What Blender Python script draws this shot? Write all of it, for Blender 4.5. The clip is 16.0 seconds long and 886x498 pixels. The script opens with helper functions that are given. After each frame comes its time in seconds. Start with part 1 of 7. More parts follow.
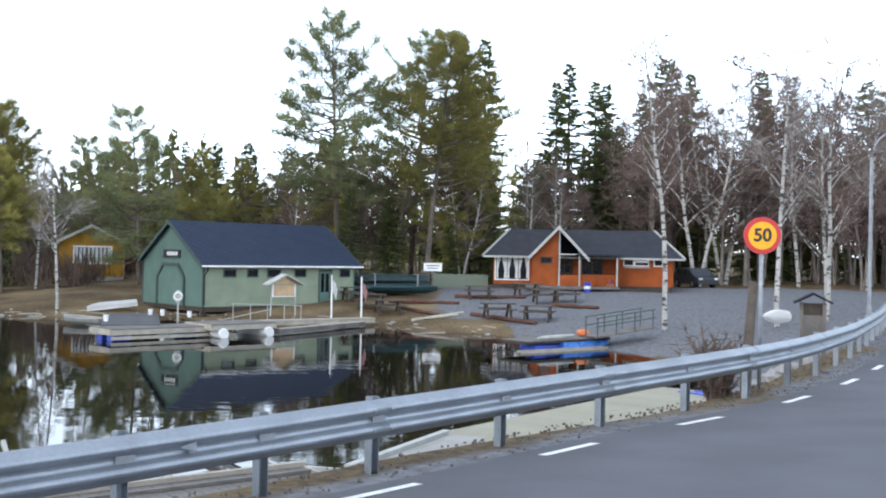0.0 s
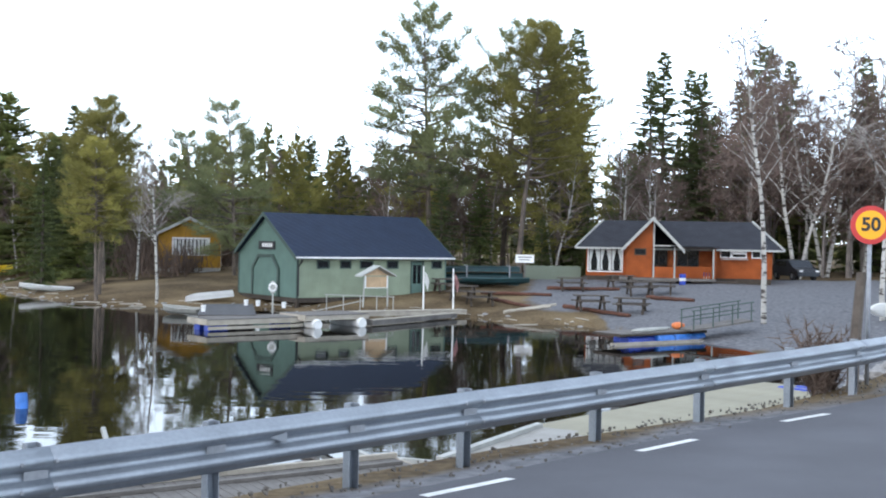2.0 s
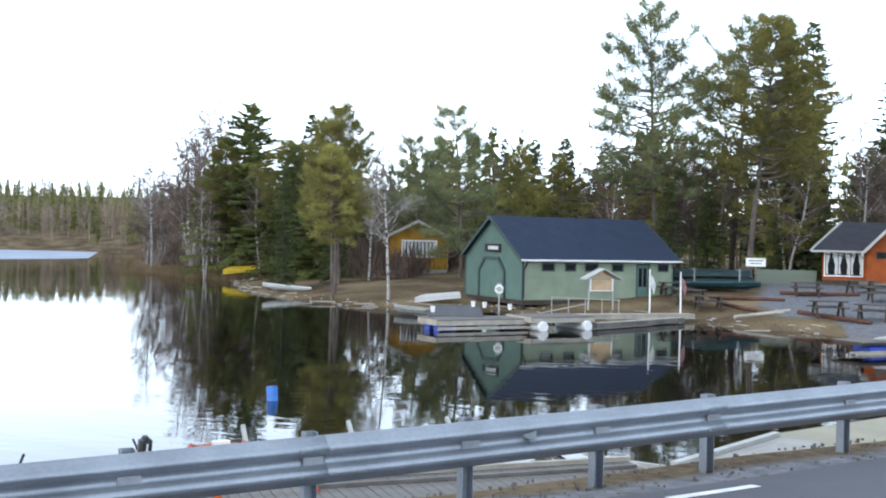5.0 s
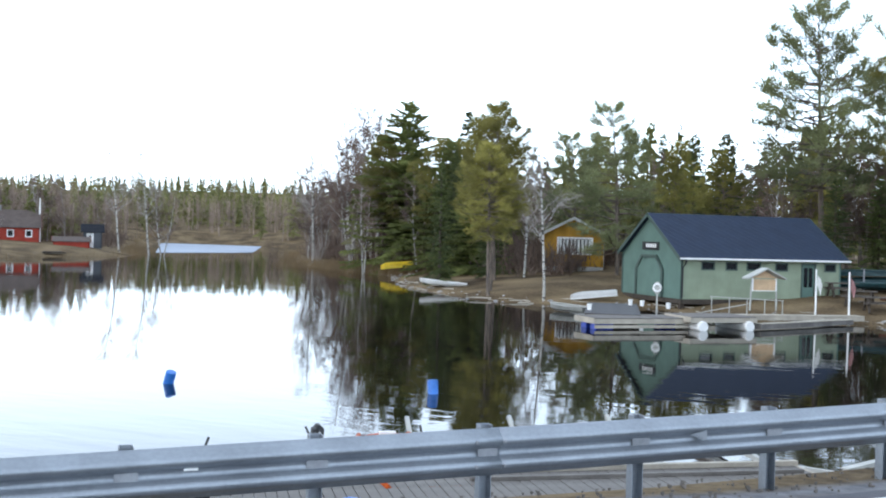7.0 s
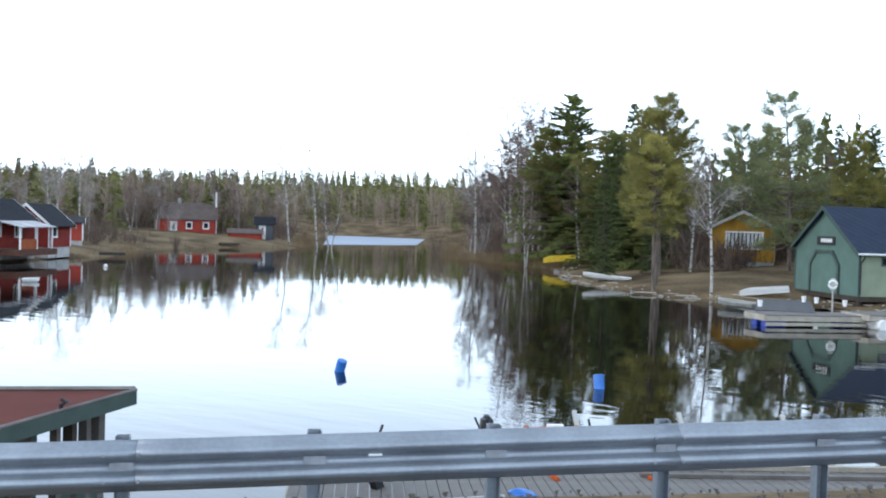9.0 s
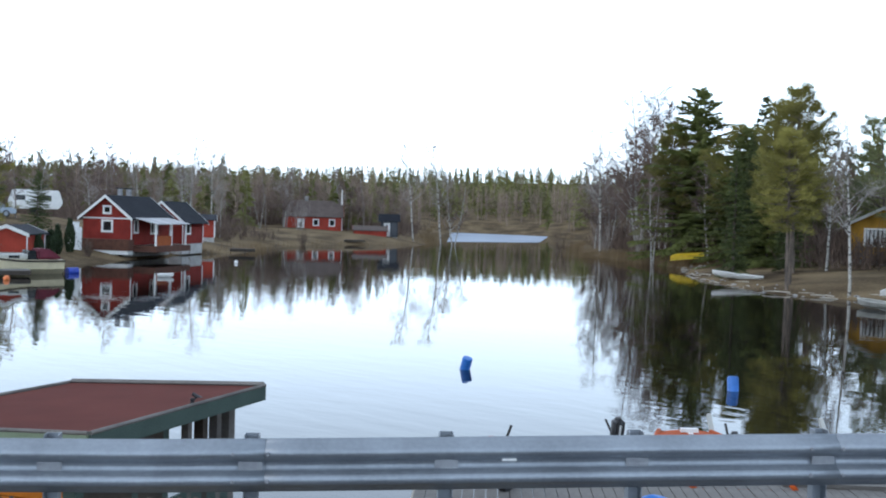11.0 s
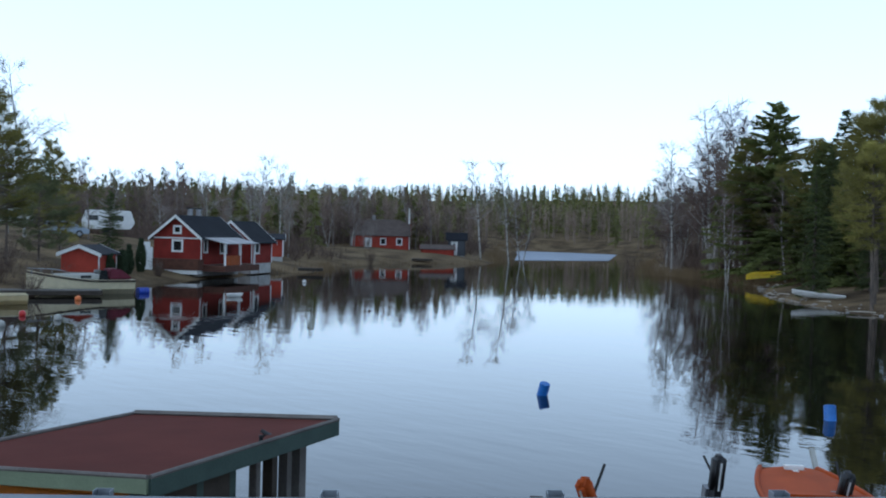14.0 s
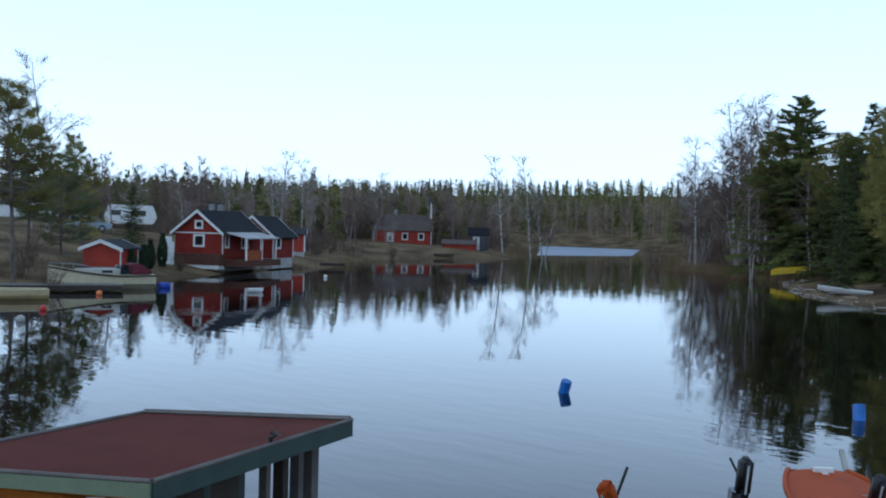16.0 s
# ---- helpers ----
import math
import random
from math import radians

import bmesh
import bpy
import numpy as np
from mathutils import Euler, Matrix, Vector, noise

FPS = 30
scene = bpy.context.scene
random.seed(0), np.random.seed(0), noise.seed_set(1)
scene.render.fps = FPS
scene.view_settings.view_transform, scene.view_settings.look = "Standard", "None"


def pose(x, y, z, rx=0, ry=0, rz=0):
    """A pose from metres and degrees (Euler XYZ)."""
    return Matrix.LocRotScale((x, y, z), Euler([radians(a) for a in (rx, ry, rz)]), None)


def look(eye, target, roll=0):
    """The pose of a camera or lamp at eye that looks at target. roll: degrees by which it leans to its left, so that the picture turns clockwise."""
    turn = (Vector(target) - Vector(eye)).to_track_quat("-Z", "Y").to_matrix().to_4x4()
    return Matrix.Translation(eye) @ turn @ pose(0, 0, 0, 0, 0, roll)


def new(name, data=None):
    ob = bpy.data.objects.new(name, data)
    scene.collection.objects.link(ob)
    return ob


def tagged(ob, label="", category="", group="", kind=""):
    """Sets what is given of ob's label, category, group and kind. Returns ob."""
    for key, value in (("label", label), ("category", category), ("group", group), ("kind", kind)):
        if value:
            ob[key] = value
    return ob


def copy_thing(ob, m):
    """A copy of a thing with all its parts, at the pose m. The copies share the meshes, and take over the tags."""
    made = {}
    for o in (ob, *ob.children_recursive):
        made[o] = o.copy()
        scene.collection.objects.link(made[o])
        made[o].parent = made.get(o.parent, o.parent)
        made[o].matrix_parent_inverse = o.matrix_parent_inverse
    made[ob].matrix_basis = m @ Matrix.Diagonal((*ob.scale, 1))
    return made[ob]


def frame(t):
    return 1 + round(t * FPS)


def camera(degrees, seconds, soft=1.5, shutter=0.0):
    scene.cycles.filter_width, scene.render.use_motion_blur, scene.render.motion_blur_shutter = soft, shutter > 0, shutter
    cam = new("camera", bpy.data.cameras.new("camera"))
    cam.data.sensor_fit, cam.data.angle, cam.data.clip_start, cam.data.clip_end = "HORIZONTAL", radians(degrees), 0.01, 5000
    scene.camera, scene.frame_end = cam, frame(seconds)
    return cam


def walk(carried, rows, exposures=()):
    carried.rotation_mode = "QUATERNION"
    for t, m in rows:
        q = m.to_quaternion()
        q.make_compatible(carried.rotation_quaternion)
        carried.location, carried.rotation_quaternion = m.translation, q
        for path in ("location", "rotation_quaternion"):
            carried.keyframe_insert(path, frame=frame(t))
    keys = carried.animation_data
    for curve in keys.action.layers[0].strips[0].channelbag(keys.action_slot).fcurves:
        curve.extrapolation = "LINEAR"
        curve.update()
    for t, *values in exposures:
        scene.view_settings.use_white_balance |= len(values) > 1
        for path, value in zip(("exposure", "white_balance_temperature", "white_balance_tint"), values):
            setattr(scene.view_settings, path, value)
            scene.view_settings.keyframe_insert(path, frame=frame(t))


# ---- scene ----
cam = camera(45.08, 16.0, soft=2.0)
PATH = [
    (0.0, 0.000, -0.000, 3.994, 90.23, -1.11, 0.00),
    (0.5, -0.009, 0.054, 3.983, 90.05, -1.13, 0.04),
    (1.0, -0.014, 0.109, 3.981, 89.85, -1.13, 0.93),
    (1.5, -0.021, 0.175, 3.972, 89.75, -1.12, 2.72),
    (2.0, -0.014, 0.232, 3.969, 89.70, -1.08, 4.92),
    (2.5, -0.003, 0.229, 3.973, 89.70, -1.05, 6.93),
    (3.0, -0.044, 0.198, 3.978, 89.67, -1.02, 8.96),
    (3.5, -0.087, 0.121, 3.981, 89.64, -1.04, 10.83),
    (4.0, -0.116, 0.039, 3.987, 89.63, -1.03, 12.85),
    (6.5, -0.212, -0.390, 4.026, 89.33, -1.49, 22.79),
    (7.0, -0.222, -0.437, 4.026, 89.20, -1.54, 24.99),
    (7.5, -0.230, -0.484, 4.021, 89.07, -1.63, 27.04),
    (8.0, -0.250, -0.537, 4.023, 88.90, -1.71, 29.28),
    (8.5, -0.267, -0.568, 4.022, 88.75, -1.73, 31.35),
    (9.0, -0.297, -0.578, 4.026, 88.59, -1.73, 33.63),
    (9.5, -0.314, -0.586, 4.021, 88.47, -1.66, 35.74),
    (10.0, -0.398, -0.525, 4.006, 88.36, -1.64, 37.65),
    (12.5, -0.905, -0.018, 3.998, 88.65, -1.57, 42.22),
    (13.0, -1.026, 0.088, 4.017, 88.98, -1.44, 42.82),
    (13.5, -1.098, 0.118, 4.047, 89.19, -1.43, 43.33),
    (14.0, -1.436, 0.292, 4.018, 89.14, -1.46, 43.75),
    (14.5, -1.520, 0.371, 4.013, 88.99, -1.45, 44.12),
    (15.0, -1.571, 0.481, 4.010, 88.88, -1.42, 44.47),
    (15.5, -1.624, 0.579, 4.016, 88.84, -1.42, 44.74),
    (16.0, -1.677, 0.632, 4.015, 88.84, -1.48, 44.95),
]
walk(cam, [(r[0], pose(*r[1:])) for r in PATH], exposures=[(0, -0.2, 7050, 15), (4, -0.18, 6950, 14), (6.5, -0.2, 6900, 13), (10, -0.48, 6700, 12), (12.5, -1.08, 6450, 11), (14, -1.48, 6000, 9), (16, -1.56, 5850, 9)])

# ---- light: bright thin overcast ----
world = bpy.data.worlds.new("sky")
scene.world = world
world.use_nodes = True
wn = world.node_tree.nodes
wl = world.node_tree.links
sky = wn.new("ShaderNodeTexSky")
sky.sky_type = "NISHITA"
sky.sun_disc = False
sky.sun_elevation = radians(28)
sky.sun_rotation = radians(215)
veil = wn.new("ShaderNodeMix")
veil.data_type = "RGBA"
veil.inputs[0].default_value = 0.64
veil.inputs[7].default_value = (10.6, 13.6, 17.3, 1)
wl.new(sky.outputs[0], veil.inputs[6])
wl.new(veil.outputs[2], wn["Background"].inputs[0])
# the thin cloud is brightest low over the lake
lift = wn.new("ShaderNodeTexCoord")
high = wn.new("ShaderNodeSeparateXYZ")
fall = wn.new("ShaderNodeMapRange")
fall.inputs[1].default_value, fall.inputs[2].default_value, fall.inputs[3].default_value, fall.inputs[4].default_value = 0.1, 0.6, 0.36, 0.16
wl.new(lift.outputs["Generated"], high.inputs[0])
wl.new(high.outputs["Z"], fall.inputs[0])
wl.new(fall.outputs[0], wn["Background"].inputs[1])
sun = new("sun", bpy.data.lights.new("sun", "SUN"))
sun.data.energy, sun.data.angle, sun.data.color = 0.5, radians(14), (1.0, 0.94, 0.86)
sun.matrix_basis = look((-30, -45, 40), (0, 0, 0))


# ---- materials ----
def mat(name, color, rough=0.8, metal=0.0, scale=3.0, vary=0.25, bump=0.2, fine=40.0, tint=None, stretch=(1, 1, 1), spec=0.5, dist=0.02):
    m = bpy.data.materials.new(name)
    m.use_nodes = True
    n, l = m.node_tree.nodes, m.node_tree.links
    b = n["Principled BSDF"]
    b.inputs["Roughness"].default_value, b.inputs["Metallic"].default_value = rough, metal
    b.inputs["Specular IOR Level"].default_value = spec
    tc, mp = n.new("ShaderNodeTexCoord"), n.new("ShaderNodeMapping")
    mp.inputs["Scale"].default_value = stretch
    l.new(tc.outputs["Object"], mp.inputs[0])
    big, small = n.new("ShaderNodeTexNoise"), n.new("ShaderNodeTexNoise")
    big.inputs["Scale"].default_value, small.inputs["Scale"].default_value = scale, fine
    big.inputs["Detail"].default_value, small.inputs["Detail"].default_value = 4, 3
    for q in (big, small):
        l.new(mp.outputs[0], q.inputs["Vector"])
    add = n.new("ShaderNodeMath")
    add.operation = "MULTIPLY_ADD"
    add.inputs[1].default_value = 0.45
    l.new(small.outputs["Fac"], add.inputs[0])
    l.new(big.outputs["Fac"], add.inputs[2])
    ramp = n.new("ShaderNodeValToRGB")
    dark = [c * (1 - vary) for c in color]
    lite = [min(1, c * (1 + vary)) for c in (tint or color)]
    ramp.color_ramp.elements[0].position, ramp.color_ramp.elements[1].position = 0.5, 0.95
    ramp.color_ramp.elements[0].color, ramp.color_ramp.elements[1].color = (*dark, 1), (*lite, 1)
    l.new(add.outputs[0], ramp.inputs[0])
    l.new(ramp.outputs[0], b.inputs["Base Color"])
    if bump:
        bp = n.new("ShaderNodeBump")
        bp.inputs["Strength"].default_value, bp.inputs["Distance"].default_value = bump, dist
        l.new(small.outputs["Fac"], bp.inputs["Height"])
        l.new(bp.outputs[0], b.inputs["Normal"])
    return m


def boards(name, color, pitch=0.14, rough=0.75, vary=0.2, axis="X"):
    """Painted cladding: upright or lying boards with joints as relief."""
    m = mat(name, color, rough, scale=1.2, vary=vary, bump=0, fine=25, spec=0.25)
    n, l = m.node_tree.nodes, m.node_tree.links
    b = n["Principled BSDF"]
    tc, sp = n.new("ShaderNodeTexCoord"), n.new("ShaderNodeSeparateXYZ")
    l.new(tc.outputs["Object"], sp.inputs[0])
    src = sp.outputs["Z"]
    if axis != "Z":
        ad = n.new("ShaderNodeMath")
        ad.operation = "ADD"
        l.new(sp.outputs["X"], ad.inputs[0])
        l.new(sp.outputs["Y"], ad.inputs[1])
        src = ad.outputs[0]
    pp = n.new("ShaderNodeMath")
    pp.operation = "PINGPONG"
    pp.inputs[1].default_value = pitch / 2
    l.new(src, pp.inputs[0])
    mr = n.new("ShaderNodeMapRange")
    mr.inputs[1].default_value, mr.inputs[2].default_value = 0.0, pitch * 0.12
    l.new(pp.outputs[0], mr.inputs[0])
    bp = n.new("ShaderNodeBump")
    bp.inputs["Strength"].default_value, bp.inputs["Distance"].default_value = 0.8, 0.02
    l.new(mr.outputs[0], bp.inputs["Height"])
    l.new(bp.outputs[0], b.inputs["Normal"])
    return m


def needle(name, color, tint, scale=0.35):
    """Conifer needles: grain within the crown, a shade of its own for each tree, a little light let through."""
    m = mat(name, color, 0.7, scale=scale, vary=0.35, bump=0, tint=tint, spec=0.35)
    n, l = m.node_tree.nodes, m.node_tree.links
    b = n["Principled BSDF"]
    base = b.inputs["Base Color"].links[0].from_socket
    info, hue = n.new("ShaderNodeObjectInfo"), n.new("ShaderNodeHueSaturation")
    mr = n.new("ShaderNodeMapRange")
    mr.inputs[3].default_value, mr.inputs[4].default_value = 0.72, 1.28
    l.new(info.outputs["Random"], mr.inputs[0])
    l.new(mr.outputs[0], hue.inputs["Value"])
    l.new(base, hue.inputs["Color"])
    l.new(hue.outputs[0], b.inputs["Base Color"])
    tr, mx = n.new("ShaderNodeBsdfTranslucent"), n.new("ShaderNodeMixShader")
    mx.inputs[0].default_value = 0.25
    l.new(hue.outputs[0], tr.inputs["Color"])
    l.new(b.outputs[0], mx.inputs[1])
    l.new(tr.outputs[0], mx.inputs[2])
    l.new(mx.outputs[0], n["Material Output"].inputs["Surface"])
    return m


M = {}
M["asphalt"] = mat("asphalt", (0.082, 0.082, 0.093), 0.85, scale=0.7, vary=0.18, fine=90, bump=0.5, dist=0.01)
M["paint_line"] = mat("line_paint", (0.75, 0.75, 0.72), 0.6, scale=6, vary=0.2, fine=60)
M["zinc"] = mat("galvanised_steel", (0.29, 0.315, 0.345), 0.45, 0.75, scale=2.0, vary=0.16, fine=30, bump=0.04)
M["zinc_dull"] = mat("weathered_steel", (0.30, 0.31, 0.33), 0.55, 0.6, scale=4, vary=0.2, fine=30, bump=0.05)
M["dark_metal"] = mat("dark_metal", (0.03, 0.03, 0.035), 0.5, 0.3, vary=0.2)
M["black"] = mat("black_paint", (0.015, 0.015, 0.017), 0.5, vary=0.3)
M["white"] = mat("white_paint", (0.78, 0.78, 0.76), 0.55, scale=2, vary=0.08, bump=0.05)
M["offwhite"] = mat("weathered_white", (0.40, 0.40, 0.37), 0.6, scale=3, vary=0.15)
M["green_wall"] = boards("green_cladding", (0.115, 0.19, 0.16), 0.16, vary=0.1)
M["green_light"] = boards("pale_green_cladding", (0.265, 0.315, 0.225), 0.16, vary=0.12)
M["table_wood"] = mat("brown_table_wood", (0.085, 0.07, 0.058), 0.85, scale=3, vary=0.3)
M["deck_dark"] = mat("dark_grey_deck", (0.075, 0.075, 0.08), 0.9, scale=2, vary=0.3)
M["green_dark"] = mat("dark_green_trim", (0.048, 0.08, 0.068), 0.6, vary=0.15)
M["roof_blue"] = boards("slate_blue_sheet_roof", (0.017, 0.027, 0.050), 0.55, rough=0.75, vary=0.12)
M["roof_grey"] = boards("dark_grey_roof", (0.034, 0.036, 0.044), 0.4, rough=0.9, vary=0.2)
M["roof_black"] = boards("black_roof", (0.014, 0.016, 0.022), 0.35, rough=0.9, vary=0.2)
M["roof_brown"] = boards("brown_tiles", (0.11, 0.085, 0.075), 0.3, rough=0.85, vary=0.2)
M["roof_light"] = mat("pale_worn_roof", (0.42, 0.41, 0.42), 0.8, scale=0.8, vary=0.35)
M["felt_red"] = mat("red_brown_roofing_felt", (0.115, 0.033, 0.026), 0.98, spec=0.1, scale=1.2, vary=0.14, fine=160, bump=0.4, dist=0.004)
M["orange_wood"] = boards("orange_stained_boards", (0.32, 0.072, 0.014), 0.15, rough=0.6, vary=0.25)
M["orange_near"] = boards("orange_near_boards", (0.62, 0.19, 0.02), 0.12, rough=0.55, vary=0.2, axis="Z")
M["falu"] = boards("red_boards", (0.235, 0.03, 0.022), 0.14, rough=0.9, vary=0.18)
M["falu_bright"] = boards("bright_red_boards", (0.37, 0.055, 0.036), 0.14, rough=0.9, vary=0.18)
M["ochre"] = boards("ochre_boards", (0.42, 0.22, 0.035), 0.16, rough=0.85, vary=0.2)
M["wood_grey"] = mat("grey_weathered_wood", (0.15, 0.137, 0.125), 0.9, scale=2, vary=0.3, fine=30, stretch=(1, 1, 1))
M["wood_pale"] = mat("pale_wood", (0.38, 0.34, 0.28), 0.85, scale=2, vary=0.2, fine=30)
M["wood_cream"] = mat("cream_deck", (0.31, 0.285, 0.21), 0.85, scale=1.0, vary=0.14, fine=30)
M["wood_dark"] = mat("dark_wood", (0.055, 0.042, 0.032), 0.85, scale=3, vary=0.3)
M["wood_red"] = mat("red_brown_log", (0.10, 0.04, 0.025), 0.9, scale=3, vary=0.3)
M["plywood"] = mat("tan_board", (0.55, 0.37, 0.22), 0.7, scale=2, vary=0.2)
M["concrete"] = mat("concrete", (0.45, 0.44, 0.42), 0.9, scale=1.5, vary=0.2)
M["stone"] = mat("stone", (0.30, 0.29, 0.28), 0.9, scale=2, vary=0.35, bump=0.6, fine=12)
M["verge"] = mat("verge_gravel_dirt", (0.115, 0.10, 0.088), 0.95, scale=2, vary=0.4, bump=0.4, fine=20)
M["blue"] = mat("blue_plastic", (0.025, 0.17, 0.54), 0.4, scale=4, vary=0.2, bump=0.05)
M["blue_deep"] = mat("dark_blue_plastic", (0.015, 0.05, 0.36), 0.4, scale=4, vary=0.25, bump=0.05)
M["orange"] = mat("orange_gelcoat", (0.40, 0.068, 0.012), 0.6, spec=0.12, scale=2, vary=0.14, bump=0.03)
M["orange_bright"] = mat("orange_plastic", (0.75, 0.2, 0.06), 0.5, vary=0.2)
M["yellow"] = mat("yellow_hull", (0.72, 0.52, 0.02), 0.45, vary=0.15, bump=0.03)
M["cream"] = mat("cream_hull", (0.66, 0.57, 0.38), 0.4, vary=0.08, bump=0.02)
M["maroon"] = mat("maroon_canvas", (0.13, 0.02, 0.035), 0.9, vary=0.25)
M["canoe"] = mat("dark_green_canoe", (0.018, 0.06, 0.065), 0.4, vary=0.2, bump=0.03)
M["sign_red"] = mat("sign_red", (0.55, 0.03, 0.03), 0.4, vary=0.05, bump=0)
M["sign_yellow"] = mat("sign_yellow", (0.95, 0.42, 0.005), 0.4, vary=0.04, bump=0)
M["red_cloth"] = mat("red_cloth", (0.5, 0.28, 0.28), 0.9, vary=0.2)
M["curtain"] = mat("white_curtain", (0.62, 0.64, 0.63), 0.9, vary=0.15)
M["car_silver"] = mat("blue_silver_paint", (0.35, 0.42, 0.5), 0.3, 0.4, vary=0.1, bump=0)
M["car_dark"] = mat("dark_car_paint", (0.035, 0.04, 0.05), 0.3, 0.3, vary=0.1, bump=0)
# sky reflection on ruffled far water, put into a pale blue colour
M["ice"] = mat("sky_bright_water", (0.22, 0.26, 0.33), 0.6, scale=0.08, vary=0.22, bump=0.1, fine=1.5, dist=0.01)
M["rubber"] = mat("rubber", (0.02, 0.02, 0.02), 0.8, vary=0.2)
M["bark_pine"] = mat("pine_bark", (0.11, 0.095, 0.085), 0.95, scale=3, vary=0.4, bump=0.7, fine=14, tint=(0.15, 0.115, 0.09), stretch=(1, 1, 0.35))
M["bark_dark"] = mat("spruce_bark", (0.10, 0.08, 0.065), 0.95, scale=3, vary=0.35, bump=0.6, fine=14)
M["needle_pine"] = needle("pine_needles", (0.145, 0.138, 0.038), (0.275, 0.245, 0.066))
M["needle_pine_grey"] = needle("pine_needles_grey", (0.11, 0.128, 0.06), (0.20, 0.215, 0.10))
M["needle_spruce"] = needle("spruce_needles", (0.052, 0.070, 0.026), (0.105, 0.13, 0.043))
# brighter copy of the spruce needles, sunlight put into the colour
M["needle_spruce_sunlit"] = needle("sunlit_spruce_needles", (0.075, 0.095, 0.03), (0.155, 0.175, 0.05))
M["needle_far"] = needle("mixed_conifer_needles", (0.105, 0.115, 0.04), (0.21, 0.205, 0.068), 0.12)
M["twig"] = mat("birch_twigs", (0.125, 0.084, 0.070), 0.95, scale=0.4, vary=0.3, bump=0, tint=(0.19, 0.135, 0.112), spec=0.4)
# far twigs are paler than the near ones: low sun put into the colour
M["twig_far_lit"] = mat("sunlit_far_twigs", (0.20, 0.145, 0.115), 0.95, scale=0.08, vary=0.3, bump=0, tint=(0.30, 0.23, 0.18), spec=0.2)
M["bark_brown"] = mat("grey_brown_bark", (0.23, 0.195, 0.175), 0.95, scale=2, vary=0.4, bump=0.5, fine=14)
M["twig_pale"] = mat("pale_twigs", (0.30, 0.265, 0.24), 0.95, scale=0.4, vary=0.25, bump=0)
M["reed"] = mat("dry_reed", (0.20, 0.135, 0.07), 0.95, scale=0.5, vary=0.3, bump=0)
M["leaf_dark"] = mat("bare_bush", (0.13, 0.09, 0.07), 0.95, scale=1.0, vary=0.4, bump=0, spec=0.45)
M["thuja"] = mat("thuja_leaves", (0.03, 0.05, 0.02), 0.85, scale=2.0, vary=0.4, bump=0)


def birch_bark():
    m = mat("birch_bark", (0.43, 0.41, 0.375), 0.8, scale=1.6, vary=0.2, bump=0.3, fine=20)
    n, l = m.node_tree.nodes, m.node_tree.links
    b = n["Principled BSDF"]
    old = b.inputs["Base Color"].links[0].from_socket
    tc, mp, w = n.new("ShaderNodeTexCoord"), n.new("ShaderNodeMapping"), n.new("ShaderNodeTexNoise")
    mp.inputs["Scale"].default_value = (2.2, 2.2, 7)
    w.inputs["Scale"].default_value, w.inputs["Detail"].default_value = 1.0, 3
    l.new(tc.outputs["Object"], mp.inputs[0])
    l.new(mp.outputs[0], w.inputs["Vector"])
    r = n.new("ShaderNodeValToRGB")
    r.color_ramp.elements[0].position, r.color_ramp.elements[1].position = 0.40, 0.47
    l.new(w.outputs["Fac"], r.inputs[0])
    mx = n.new("ShaderNodeMix")
    mx.data_type = "RGBA"
    mx.inputs[6].default_value = (0.055, 0.045, 0.04, 1)
    l.new(r.outputs[0], mx.inputs[0])
    l.new(old, mx.inputs[7])
    l.new(mx.outputs[2], b.inputs["Base Color"])
    return m


M["bark_birch"] = birch_bark()


def glass():
    m = mat("window_glass", (0.012, 0.014, 0.016), 0.06, vary=0.1, bump=0)
    return m


M["glass"] = glass()


def water_material():
    m = bpy.data.materials.new("lake_water")
    m.use_nodes = True
    n, l = m.node_tree.nodes, m.node_tree.links
    b = n["Principled BSDF"]
    b.inputs["Base Color"].default_value = (0.006, 0.005, 0.004, 1)
    b.inputs["Roughness"].default_value = 0.015
    b.inputs["IOR"].default_value = 1.34
    tc, mp = n.new("ShaderNodeTexCoord"), n.new("ShaderNodeMapping")
    mp.inputs["Rotation"].default_value = (0, 0, radians(35))
    mp.inputs["Scale"].default_value = (0.35, 1.0, 1)
    l.new(tc.outputs["Object"], mp.inputs[0])
    a, c, d = n.new("ShaderNodeTexNoise"), n.new("ShaderNodeTexNoise"), n.new("ShaderNodeTexNoise")
    a.inputs["Scale"].default_value, a.inputs["Detail"].default_value = 1.5, 3
    c.inputs["Scale"].default_value, c.inputs["Detail"].default_value = 0.05, 2
    l.new(mp.outputs[0], a.inputs["Vector"])
    l.new(tc.outputs["Object"], c.inputs["Vector"])
    r = n.new("ShaderNodeMapRange")
    r.inputs[1].default_value, r.inputs[2].default_value, r.inputs[3].default_value, r.inputs[4].default_value = 0.38, 0.68, 0.25, 1.0
    l.new(c.outputs["Fac"], r.inputs[0])
    mu = n.new("ShaderNodeMath")
    mu.operation = "MULTIPLY"
    l.new(a.outputs["Fac"], mu.inputs[0])
    l.new(r.outputs[0], mu.inputs[1])
    bp = n.new("ShaderNodeBump")
    bp.inputs["Strength"].default_value, bp.inputs["Distance"].default_value = 1.0, 0.008
    l.new(mu.outputs[0], bp.inputs["Height"])
    l.new(bp.outputs[0], b.inputs["Normal"])
    return m


M["water"] = water_material()


